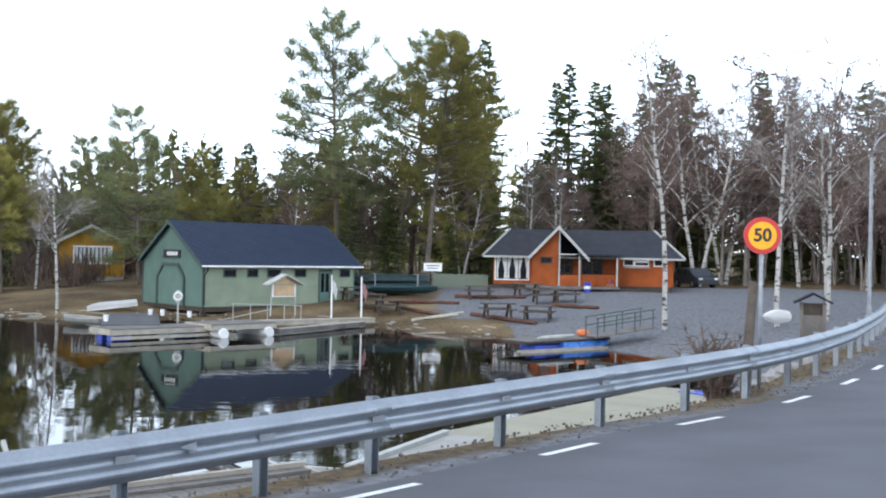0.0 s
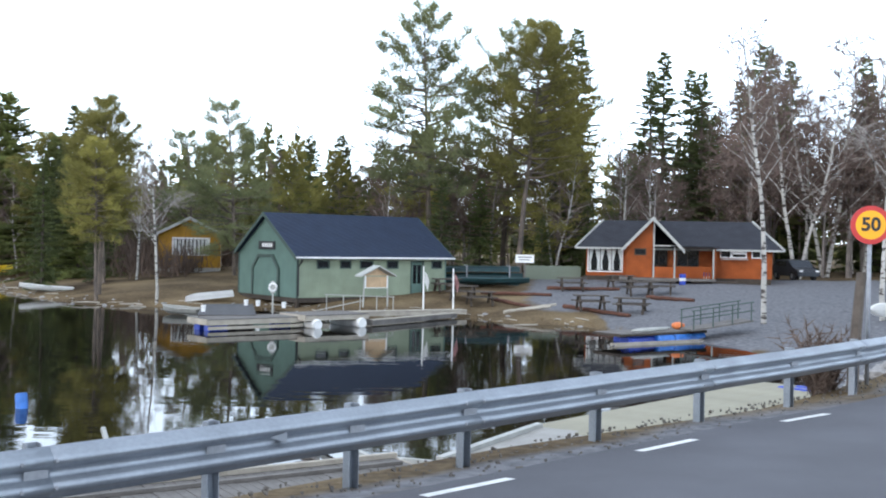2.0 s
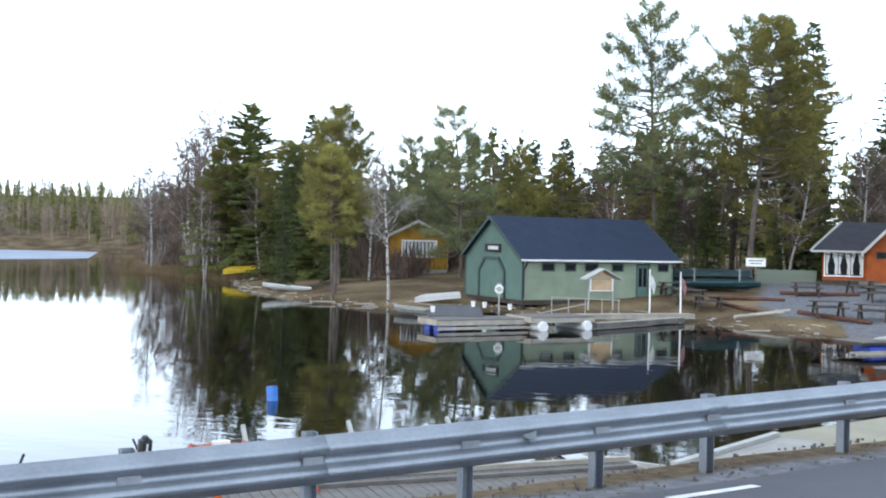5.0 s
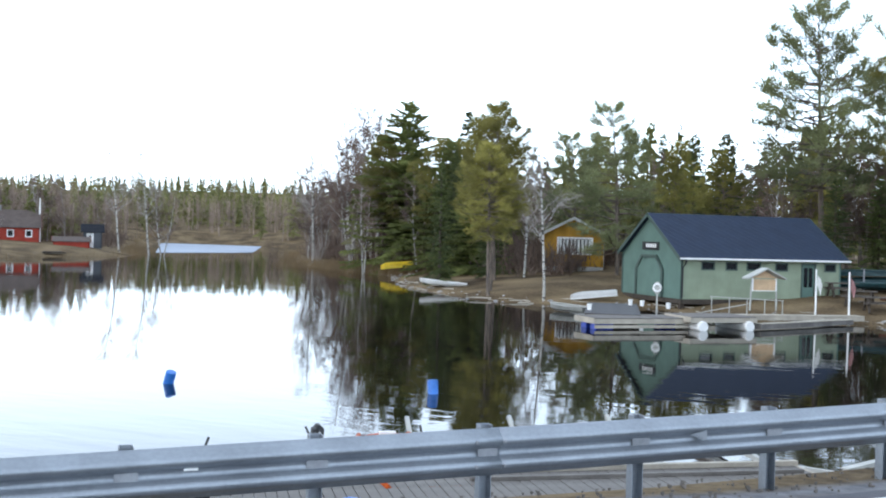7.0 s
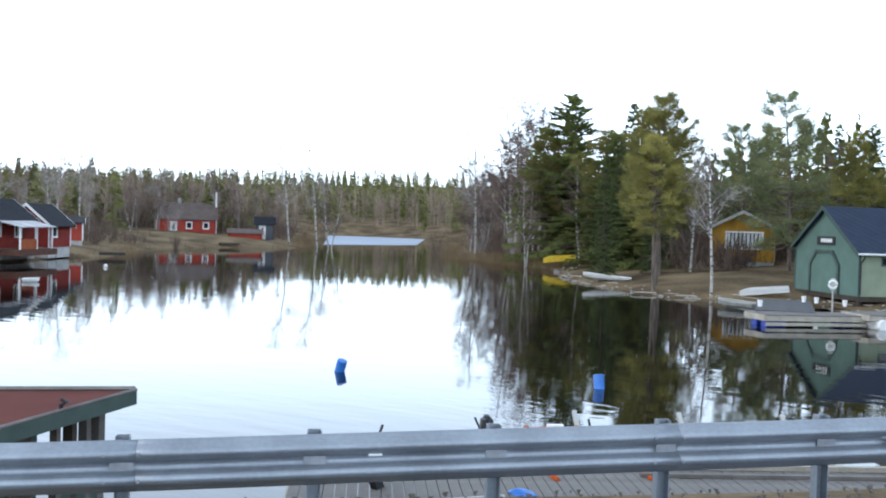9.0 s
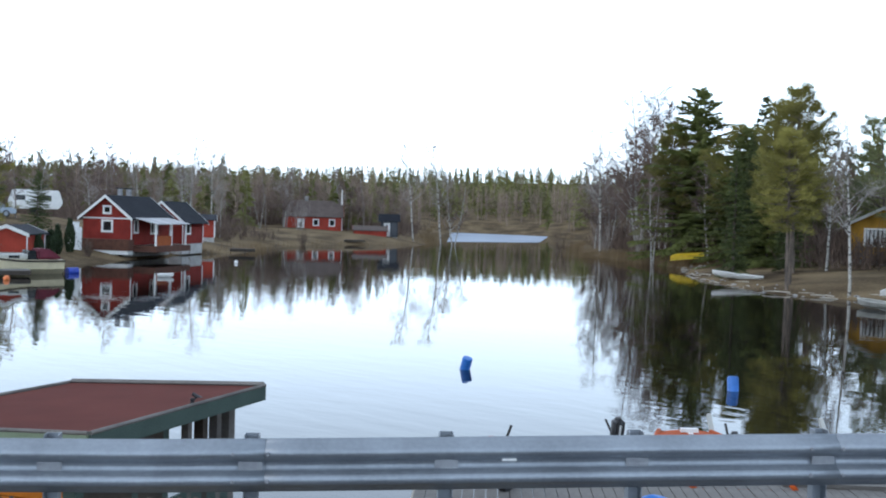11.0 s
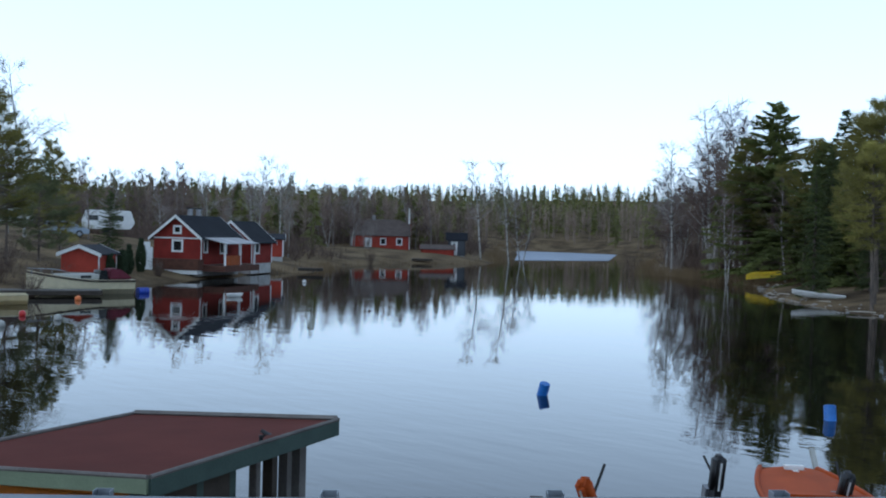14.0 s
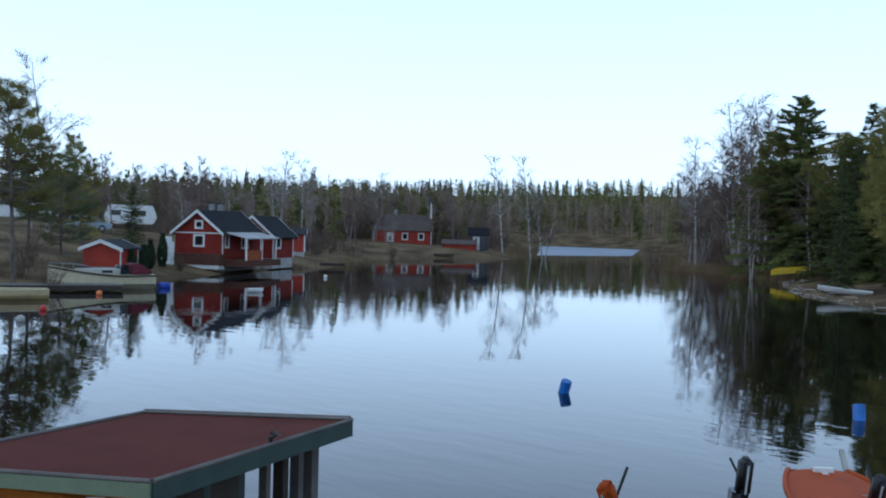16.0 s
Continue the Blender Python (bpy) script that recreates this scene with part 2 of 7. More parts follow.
# ---- mesh helpers ----
def box(bm, x0, x1, y0, y1, z0, z1, m=None):
    v = [Vector((x, y, z)) for z in (z0, z1) for y in (y0, y1) for x in (x0, x1)]
    if m is not None:
        v = [m @ q for q in v]
    v = [bm.verts.new(q) for q in v]
    for f in ((0, 2, 3, 1), (4, 5, 7, 6), (0, 1, 5, 4), (2, 6, 7, 3), (0, 4, 6, 2), (1, 3, 7, 5)):
        bm.faces.new([v[i] for i in f])


def bar(bm, a, b, w, h=None, sides=4):
    """A straight beam from a to b, w wide; four sides or round."""
    tube(bm, [a, b], [w / 2 * (1.414 if sides == 4 else 1)] * 2, sides, 0.785 if sides == 4 else 0)


def tube(bm, pts, radii, sides=6, turn=0.0, cap=True):
    rings = []
    pts = [Vector(p) for p in pts]
    for i, p in enumerate(pts):
        d = (pts[min(i + 1, len(pts) - 1)] - pts[max(i - 1, 0)]).normalized()
        u = d.cross(Vector((0, 0, 1)) if abs(d.z) < 0.95 else Vector((1, 0, 0))).normalized()
        w = u.cross(d)
        rings.append([bm.verts.new(p + (u * math.cos(turn + 6.28319 * k / sides) + w * math.sin(turn + 6.28319 * k / sides)) * radii[i]) for k in range(sides)])
    for a, b in zip(rings, rings[1:]):
        for k in range(sides):
            bm.faces.new((a[k], b[k], b[(k + 1) % sides], a[(k + 1) % sides]))
    if cap:
        bm.faces.new(list(reversed(rings[0]))[::-1])
        bm.faces.new(rings[-1][::-1])
    return rings


def prism(bm, outline, y0, y1, swap=False):
    """Extrudes an outline in the xz plane from y0 to y1 (swap: an outline in yz, along x)."""
    put = (lambda a, y, c: Vector((y, a, c))) if swap else (lambda a, y, c: Vector((a, y, c)))
    f = [bm.verts.new(put(a, y0, c)) for a, c in outline]
    g = [bm.verts.new(put(a, y1, c)) for a, c in outline]
    bm.faces.new(f)
    bm.faces.new(g[::-1])
    for i in range(len(f)):
        j = (i + 1) % len(f)
        bm.faces.new((f[i], g[i], g[j], f[j]))


def part(name, bm, material, parent=None, label="", smooth=False):
    me = bpy.data.meshes.new(name)
    if isinstance(bm, tuple):
        me.from_pydata(bm[0], [], bm[1])
    else:
        bmesh.ops.recalc_face_normals(bm, faces=bm.faces)
        bm.to_mesh(me)
        bm.free()
    me.materials.append(material)
    if smooth:
        me.shade_smooth()
    ob = new(name, me)
    ob.parent = parent
    return tagged(ob, label)


def boxes(name, material, parent, *dims, label="", bevel=0.0):
    bm = bmesh.new()
    for d in dims:
        box(bm, *d)
    if bevel:
        bmesh.ops.bevel(bm, geom=bm.edges, offset=bevel, segments=1, affect="EDGES")
    return part(name, bm, material, parent, label)


def thing(name, m, label, category, group="", kind=""):
    ob = new(name)
    ob.empty_display_size = 0.2
    ob.matrix_basis = m
    return tagged(ob, label, category, group, kind)


# ---- lake outline and lie of the land ----
SHORE = [(-30, -14), (-19, -5), (-13.5, 2.5), (-9.5, 6.8), (-6.3, 9.6), (-3.0, 12.6), (-0.8, 15.2), (3.2, 20.3), (5.8, 25), (8.0, 30.5), (9.0, 35.5), (8.8, 40), (7.7, 44.3), (4.7, 48.6), (2.0, 53.4), (-1.7, 54.2),
         (-4.0, 58.4), (-8.5, 58.8), (-12.5, 58.6), (-16, 61.5), (-19, 60.5), (-22, 60), (-26.5, 60.5), (-31, 65), (-35, 69), (-40, 76), (-46, 87), (-53, 94), (-63, 102), (-76, 116), (-90, 138), (-103, 160), (-113, 185)]
SHORE += [(-132, 207), (-152, 214), (-172, 212), (-168, 196), (-140, 160), (-112, 128), (-96, 108), (-99, 96), (-94, 80), (-80, 65), (-77.5, 56.5), (-66, 39), (-60, 32), (-59, 25), (-55, 17), (-50, 4), (-42, -12)]
RAIL = [(-16.5, -6.2), (-11.2, -0.8), (-7.45, 3.1), (-5.5, 5.0), (-3.6, 6.88), (-2.25, 8.2), (-0.62, 10.0), (1.9, 12.95), (3.98, 15.2), (6.05, 18.05), (8.1, 21.5), (9.7, 24.6), (12.5, 30.4), (16.2, 38.5), (20.5, 47), (26, 57), (36, 72), (50, 90)]


def smooth_line(pts, step):
    """Points about step apart on a Catmull-Rom line."""
    out = []
    for i in range(len(pts) - 1):
        p0, p1, p2, p3 = (np.array(pts[max(0, min(len(pts) - 1, k))], float) for k in (i - 1, i, i + 1, i + 2))
        n = max(2, int(np.linalg.norm(p2 - p1) / step))
        for k in range(n):
            t = k / n
            out.append(0.5 * (2 * p1 + (p2 - p0) * t + (2 * p0 - 5 * p1 + 4 * p2 - p3) * t * t + (3 * p1 - p0 - 3 * p2 + p3) * t ** 3))
    return np.array(out + [np.array(pts[-1], float)])


SHORE_LINE = smooth_line(SHORE + SHORE[:1], 1.5)
RAIL_LINE = smooth_line(RAIL, 0.4)


def seg_dist(px, py, line):
    """Distance of points to a line and the side on which they lie (right is plus)."""
    a, d = line[:-1], np.diff(line, axis=0)
    ok = (d * d).sum(1) > 1e-9
    a, d = a[ok], d[ok]
    L = (d * d).sum(1)
    best, side = np.empty(px.shape), np.empty(px.shape)
    for i in range(0, len(px), 4000):
        qx, qy = px[i:i + 4000, None] - a[:, 0], py[i:i + 4000, None] - a[:, 1]
        t = np.clip((qx * d[:, 0] + qy * d[:, 1]) / L, 0, 1)
        r = np.hypot(qx - t * d[:, 0], qy - t * d[:, 1])
        k = r.argmin(1)
        n = np.arange(len(k))
        best[i:i + 4000] = r[n, k]
        side[i:i + 4000] = np.sign(d[k, 1] * qx[n, k] - d[k, 0] * qy[n, k])
    return best, side


def inside(px, py, line):
    r = np.zeros(px.shape, bool)
    a, b = line[:-1], line[1:]
    dy = np.where(b[:, 1] == a[:, 1], 1e-9, b[:, 1] - a[:, 1])
    for i in range(0, len(px), 4000):
        x, y = px[i:i + 4000, None], py[i:i + 4000, None]
        c = (a[:, 1] > y) != (b[:, 1] > y)
        r[i:i + 4000] = ((c & (x < (b[:, 0] - a[:, 0]) * (y - a[:, 1]) / dy + a[:, 0])).sum(1) % 2) == 1
    return r


def bumps(x, y):
    return 0.5 * np.sin(x * 0.31 + 1.3 * np.sin(y * 0.17)) * np.sin(y * 0.27 + np.sin(x * 0.11)) + 0.3 * np.sin(x * 0.9 + y * 0.7) * np.sin(y * 1.1 - x * 0.4)


def land(x, y):
    """Height of the ground."""
    x, y = np.atleast_1d(np.asarray(x, float)), np.atleast_1d(np.asarray(y, float))
    d, _ = seg_dist(x, y, SHORE_LINE)
    lake = inside(x, y, SHORE_LINE)
    rise = 1.95 * (1 - np.exp(-d / 11)) + 0.03 * bumps(x, y) * np.minimum(d, 6)
    west = np.clip((-58 - x) / 40, 0, 1) * np.clip((75 - y) / 30, 0, 1)
    rise = rise + west * 2.5 * (1 - np.exp(-d / 18))
    far = np.clip((np.hypot(x, y) - 190) / 450, 0, 1)
    rise = rise + 29 * far * far * (3 - 2 * far) * (0.65 + 0.35 * np.sin(x * 0.006 + 1.0) * np.cos(y * 0.004)) * np.clip((-x + 250) / 300, 0.15, 1)
    z = np.where(lake, -np.minimum(0.25 * d, 1.6), rise)
    s, side = seg_dist(x, y, RAIL_LINE)
    s = s * side
    road = 1.90 + 0.075 * np.clip(s, 0, 9)
    w = np.clip((s + 3.6) / 3.1, 0, 1)
    w = np.where(y > 30, w * np.clip((46 - y) / 16, 0, 1) + (s > 0.0) * np.clip((y - 30) / 16, 0, 1), w)
    w = w * np.clip((24 - s) / 10, 0, 1)
    return z * (1 - w) + road * w


def lines(lo, a, b, hi, step):
    mid = list(np.arange(a, b + 1e-6, step))
    out, v, k = [], mid[-1], step
    while v < hi:
        k *= 1.22
        v += k
        out.append(v)
    low, v, k = [], mid[0], step
    while v > lo:
        k *= 1.22
        v -= k
        low.append(v)
    return np.array(low[::-1] + mid + out)


def ground_material():
    """Gravel yard, dry grass, forest litter and bank by noise and place."""
    m = mat("ground", (0.088, 0.058, 0.034), 0.95, spec=0.1, scale=0.25, vary=0.45, bump=0.7, fine=7, dist=0.08, tint=(0.16, 0.115, 0.066))
    n, l = m.node_tree.nodes, m.node_tree.links
    b = n["Principled BSDF"]
    litter = b.inputs["Base Color"].links[0].from_socket
    at = n.new("ShaderNodeAttribute")
    at.attribute_name = "gravel"
    nz = n.new("ShaderNodeTexNoise")
    nz.inputs["Scale"].default_value, nz.inputs["Detail"].default_value = 0.35, 6
    tc = n.new("ShaderNodeTexCoord")
    l.new(tc.outputs["Object"], nz.inputs["Vector"])
    ad = n.new("ShaderNodeMath")
    ad.operation = "MULTIPLY_ADD"
    ad.inputs[1].default_value = 0.7
    l.new(nz.outputs["Fac"], ad.inputs[0])
    l.new(at.outputs["Fac"], ad.inputs[2])
    edge = n.new("ShaderNodeMapRange")
    edge.inputs[1].default_value, edge.inputs[2].default_value = 0.78, 0.95
    l.new(ad.outputs[0], edge.inputs[0])
    g2 = n.new("ShaderNodeTexNoise")
    g2.inputs["Scale"].default_value, g2.inputs["Detail"].default_value = 5.0, 8
    l.new(tc.outputs["Object"], g2.inputs["Vector"])
    r = n.new("ShaderNodeValToRGB")
    r.color_ramp.elements[0].color, r.color_ramp.elements[1].color = (0.105, 0.105, 0.113, 1), (0.215, 0.215, 0.225, 1)
    r.color_ramp.elements[0].position, r.color_ramp.elements[1].position = 0.3, 0.7
    l.new(g2.outputs["Fac"], r.inputs[0])
    mx = n.new("ShaderNodeMix")
    mx.data_type = "RGBA"
    l.new(edge.outputs[0], mx.inputs[0])
    l.new(litter, mx.inputs[6])
    l.new(r.outputs[0], mx.inputs[7])
    l.new(mx.outputs[2], b.inputs["Base Color"])
    return m


def make_ground():
    gx, gy = lines(-1600, -118, 40, 1600, 1.1), lines(-900, -12, 112, 1800, 1.1)
    X, Y = np.meshgrid(gx, gy)
    Z = land(X.ravel(), Y.ravel())
    n = len(gx)
    verts = np.c_[X.ravel(), Y.ravel(), Z]
    idx = np.arange(len(gx) * len(gy)).reshape(len(gy), n)
    faces = np.c_[idx[:-1, :-1].ravel(), idx[:-1, 1:].ravel(), idx[1:, 1:].ravel(), idx[1:, :-1].ravel()]
    ob = part("ground", (verts.tolist(), faces.tolist()), ground_material(), smooth=True)
    x, y = X.ravel(), Y.ravel()
    d, _ = seg_dist(x, y, SHORE_LINE)
    s, side = seg_dist(x, y, RAIL_LINE)
    yard = np.clip((x + 3.5 - 0.04 * (y - 55)) / 5, 0, 1) * np.clip((84 - 0.12 * x - y) / 6, 0, 1) * np.clip((d - np.where(x > 3.2, -0.3, 1.2)) / np.where(x > 3.2, 1.0, 4.0), 0, 1) * np.clip((y - 24) / 6, 0, 1)
    verge = np.clip(1 - np.abs(s * side - 0.4) / 1.2, 0, 1) * 0.85
    at = ob.data.attributes.new("gravel", "FLOAT", "POINT")
    at.data.foreach_set("value", np.maximum(yard, verge).astype(np.float32))
    tagged(ob, "gravel yard, dry spring grass and litter round a lake", "ground", kind="structure")


make_ground()
bm = bmesh.new()
box(bm, -400, 60, -200, 420, -0.6, 0.0)
tagged(part("water", bm, M["water"]), "calm dark lake water with faint ripples", "water", kind="structure")


def offset_line(line, s):
    t = np.gradient(line, axis=0)
    t /= np.linalg.norm(t, axis=1)[:, None]
    return line + s * np.c_[t[:, 1], -t[:, 0]], t


def make_road():
    rows = [offset_line(RAIL_LINE, s)[0] for s in (0.42, 0.9, 2.5, 4.5, 6.5, 8.3)]
    lift = [1.90 + 0.075 * s + 0.015 for s in (0.42, 0.9, 2.5, 4.5, 6.5, 8.3)]
    n = len(RAIL_LINE)
    v = [(p[0], p[1], z) for r, z in zip(rows, lift) for p in r]
    f = [(k * n + i, (k + 1) * n + i, (k + 1) * n + i + 1, k * n + i + 1) for k in range(len(rows) - 1) for i in range(n - 1)]
    road = tagged(part("road", (v, f), M["asphalt"], smooth=True), "grey worn asphalt road with broken edge line", "road", kind="structure")
    arc = np.r_[0, np.cumsum(np.linalg.norm(np.diff(RAIL_LINE, axis=0), axis=1))]
    start = arc[np.argmin(np.hypot(RAIL_LINE[:, 0] - 0.33, RAIL_LINE[:, 1] - 11.35))]
    a, b = offset_line(RAIL_LINE, 0.70)[0], offset_line(RAIL_LINE, 0.82)[0]
    for k in range(-6, 12):
        bm = bmesh.new()
        vs = []
        for q in (0, 0.33, 0.66, 1.0):
            s = start + 2.87 * k + q
            pa = [np.interp(s, arc, a[:, c]) for c in (0, 1)]
            pb = [np.interp(s, arc, b[:, c]) for c in (0, 1)]
            vs.append((bm.verts.new((*pa, 1.9 + 0.075 * 0.70 + 0.020)), bm.verts.new((*pb, 1.9 + 0.075 * 0.82 + 0.020))))
        for p, q in zip(vs, vs[1:]):
            bm.faces.new((p[0], p[1], q[1], q[0]))
        part("edge_dash", bm, M["paint_line"], road)


make_road()


# ---- guardrail ----
def make_guardrail():
    rail = thing("guardrail", pose(0, 0, 0), "galvanised steel W-beam guardrail along the lake side of the road", "guardrail")
    arc = np.r_[0, np.cumsum(np.linalg.norm(np.diff(RAIL_LINE, axis=0), axis=1))]
    zt = lambda x: float(np.interp(x, (-16, -6.7, -4.84, -3.65, -2.2, -0.65, 1.9, 4.0, 7.6, 12, 20), (2.40, 2.435, 2.497, 2.532, 2.578, 2.608, 2.63, 2.68, 2.675, 2.62, 2.52)))
    at = lambda s: np.array([np.interp(s, arc, RAIL_LINE[:, 0]), np.interp(s, arc, RAIL_LINE[:, 1])])
    sa = arc[np.argmin(np.hypot(RAIL_LINE[:, 0] + 0.62, RAIL_LINE[:, 1] - 10.0))]
    prof = [(0.086 * min(1.0, 1.15 * math.sin(2 * math.pi * k / 20) ** 2) if k % 20 and k != 10 else (0.012 if k == 10 else 0.0), -0.365 * k / 20) for k in range(21)]
    for k in range(-4, 14):
        s0, s1 = sa + 4.0 * k, sa + 4.0 * (k + 1) + 0.16
        if s1 > arc[-1] - 1 or s0 < 0.5:
            continue
        bm = bmesh.new()
        rings = []
        for i in range(13):
            s = s0 + (s1 - s0) * i / 12
            p, t = at(s), at(s + 0.1) - at(s - 0.1)
            t /= np.linalg.norm(t)
            lap = 0.004 if i == 12 else (0.002 if i else 0)
            ring = [bm.verts.new((p[0] + t[1] * (a + lap - 0.02), p[1] - t[0] * (a + lap - 0.02), zt(p[0]) + c)) for a, c in prof]
            ring += [bm.verts.new((p[0] + t[1] * (a + lap - 0.0235), p[1] - t[0] * (a + lap - 0.0235), zt(p[0]) + c)) for a, c in prof[::-1]]
            rings.append(ring)
        m = len(rings[0])
        for a, b in zip(rings, rings[1:]):
            for j in range(m):
                bm.faces.new((a[j], b[j], b[(j + 1) % m], a[(j + 1) % m]))
        bm.faces.new(rings[0])
        bm.faces.new(rings[-1][::-1])
        part("beam", bm, M["zinc"], rail, smooth=True)
        # splice bolts and slots
        for ds in (0.05, 0.28):
            for dz in (-0.09, -0.275):
                p, t = at(s0 + ds - 0.1), at(s0 + ds) - at(s0 + ds - 0.2)
                t /= np.linalg.norm(t)
                c = Vector((p[0] + t[1] * 0.064, p[1] - t[0] * 0.064, zt(p[0]) + dz))
                b2 = bmesh.new()
                tube(b2, [c, c + Vector((t[1], -t[0], 0)) * 0.014], [0.017, 0.013], 7)
                part("bolt", b2, M["zinc_dull"], rail)
    posts = [sa - 1.3333 * i for i in range(0, 14)] + [sa + 2.0 * i for i in range(1, 26)]
    for s in posts:
        if not 0.5 < s < arc[-1] - 1:
            continue
        p, t = at(s + 0.06), at(s + 0.1) - at(s - 0.1)
        ang = math.degrees(math.atan2(t[1], t[0]))
        m = pose(p[0], p[1], zt(p[0]), 0, 0, ang)
        bm = bmesh.new()
        g = float(land(p[0], p[1])[0]) - zt(p[0]) - 0.2
        # sigma post: web and two flanges
        box(bm, -0.05, 0.05, 0.115, 0.121, g, 0.02, m)
        box(bm, -0.05, -0.044, 0.03, 0.114, g, 0.02, m)
        box(bm, 0.044, 0.05, 0.03, 0.114, g, 0.02, m)
        part("post", bm, M["zinc"], rail)
        bm = bmesh.new()
        box(bm, -0.045, 0.045, 0.006, 0.03, -0.19, -0.115, m)
        part("spacer", bm, M["zinc_dull"], rail)
        bm = bmesh.new()
        box(bm, -0.08, 0.08, -0.004, 0.004, -0.212, -0.153, m)
        bmesh.ops.translate(bm, verts=bm.verts, vec=m.to_3x3() @ Vector((0, -0.004, 0)))
        part("slot_plate", bm, M["zinc_dull"], rail)
    # reflector wedge in the beam's groove
    s = arc[np.argmin(np.hypot(RAIL_LINE[:, 0] + 1.93, RAIL_LINE[:, 1] - 8.55))]
    p, t = at(s), at(s + 0.1) - at(s - 0.1)
    m = pose(p[0], p[1], zt(p[0]), 0, 0, math.degrees(math.atan2(t[1], t[0])))
    bm = bmesh.new()
    v = [bm.verts.new(m @ Vector(q)) for q in ((-0.07, -0.008, -0.155), (0.05, -0.008, -0.11), (0.05, -0.008, -0.20), (0.05, -0.075, -0.115), (0.05, -0.075, -0.195))]
    for f in ((0, 1, 2), (1, 3, 4, 2), (0, 3, 1), (0, 2, 4), (0, 4, 3)):
        bm.faces.new([v[i] for i in f])
    part("reflector", bm, M["zinc"], rail, "pale wedge reflector")
    p, t = at(s - 4.1), at(s - 4.0) - at(s - 4.2)
    bm = bmesh.new()
    box(bm, -0.05, 0.05, -0.013, -0.008, -0.165, -0.14, pose(p[0], p[1], zt(p[0]), 0, 0, math.degrees(math.atan2(t[1], t[0]))))
    part("sticker", bm, M["white"], rail, "small white sticker")


make_guardrail()


# ---- houses ----
def wall(bm, a0, a1, z0, z1, holes, t, put):
    """A wall of thickness t with real holes; put(a, q, z) gives the place."""
    holes = [h for h in holes if h[3] <= z1 + 1e-6]
    A = sorted({a0, a1, *[h[0] for h in holes], *[h[1] for h in holes]})
    Z = sorted({z0, z1, *[h[2] for h in holes], *[h[3] for h in holes]})
    for x0, x1 in zip(A, A[1:]):
        for c0, c1 in zip(Z, Z[1:]):
            if any(h[0] - 1e-6 <= x0 and x1 <= h[1] + 1e-6 and h[2] - 1e-6 <= c0 and c1 <= h[3] + 1e-6 for h in holes):
                continue
            v = [bm.verts.new(put(a, q, z)) for z in (c0, c1) for q in (0, t) for a in (x0, x1)]
            for f in ((0, 2, 3, 1), (4, 5, 7, 6), (0, 1, 5, 4), (2, 6, 7, 3), (0, 4, 6, 2), (1, 3, 7, 5)):
                bm.faces.new([v[i] for i in f])
    bmesh.ops.remove_doubles(bm, verts=bm.verts, dist=1e-5)


def window(root, put, h, frame_mat, bars=(1, 1), trim=0.09, curtain=False, out=-0.035):
    """A window in the hole h of a wall: frame, glazing bars and pane."""
    a0, a1, z0, z1 = h
    win = None
    bm = bmesh.new()

    def bx(u0, u1, c0, c1, q0, q1):
        v = [bm.verts.new(put(a, q, z)) for z in (c0, c1) for q in (q0, q1) for a in (u0, u1)]
        for f in ((0, 2, 3, 1), (4, 5, 7, 6), (0, 1, 5, 4), (2, 6, 7, 3), (0, 4, 6, 2), (1, 3, 7, 5)):
            bm.faces.new([v[i] for i in f])
    bx(a0 - trim, a0 + 0.03, z0 - trim, z1 + trim, out, 0.03)
    bx(a1 - 0.03, a1 + trim, z0 - trim, z1 + trim, out, 0.03)
    bx(a0 + 0.03, a1 - 0.03, z0 - trim, z0 + 0.03, out, 0.03)
    bx(a0 + 0.03, a1 - 0.03, z1 - 0.03, z1 + trim, out, 0.03)
    for i in range(1, bars[0]):
        c = a0 + (a1 - a0) * i / bars[0]
        bx(c - 0.025, c + 0.025, z0 + 0.03, z1 - 0.03, 0.0, 0.03)
    for i in range(1, bars[1]):
        c = z0 + (z1 - z0) * i / bars[1]
        bx(a0 + 0.03, a1 - 0.03, c - 0.02, c + 0.02, 0.002, 0.028)
    win = part("window", bm, frame_mat, root)
    bm = bmesh.new()
    bx(a0, a1, z0, z1, 0.045, 0.055)
    part("pane", bm, M["glass"], win)
    if curtain:
        bm = bmesh.new()
        n = max(3, int((a1 - a0) / 0.28))
        for i in range(n):
            c = a0 + (a1 - a0) * (i + 0.5) / n
            w = (a1 - a0) / n * 0.36
            bx(c - w, c + w, z0 + 0.05, z1 - 0.06, 0.036, 0.042)
        part("curtain", bm, M["curtain"], win, "white curtain")
    return win


def gable_walls(root, L, W, ze, zr, material, fronts=(), backs=(), left=(), right=(), left_mat=None, t=0.12):
    """Four walls; x runs along the ridge, the front is y = 0, z from 0. Returns the put functions."""
    puts = {"front": lambda a, q, z: (a, q, z), "back": lambda a, q, z: (a, W - q, z), "left": lambda a, q, z: (q, a, z), "right": lambda a, q, z: (L - q, a, z)}
    for side, holes, a0, a1 in (("front", fronts, t, L - t), ("back", backs, t, L - t), ("left", left, 0, W), ("right", right, 0, W)):
        bm = bmesh.new()
        wall(bm, a0, a1, 0, ze, list(holes), t, puts[side])
        if side in ("left", "right"):
            x0, x1 = (0, t) if side == "left" else (L - t, L)
            prism(bm, [(0, ze), (W, ze), (W / 2, zr)], x0, x1, swap=True)
            bmesh.ops.remove_doubles(bm, verts=bm.verts, dist=1e-5)
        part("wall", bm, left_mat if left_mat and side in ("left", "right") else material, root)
    return puts


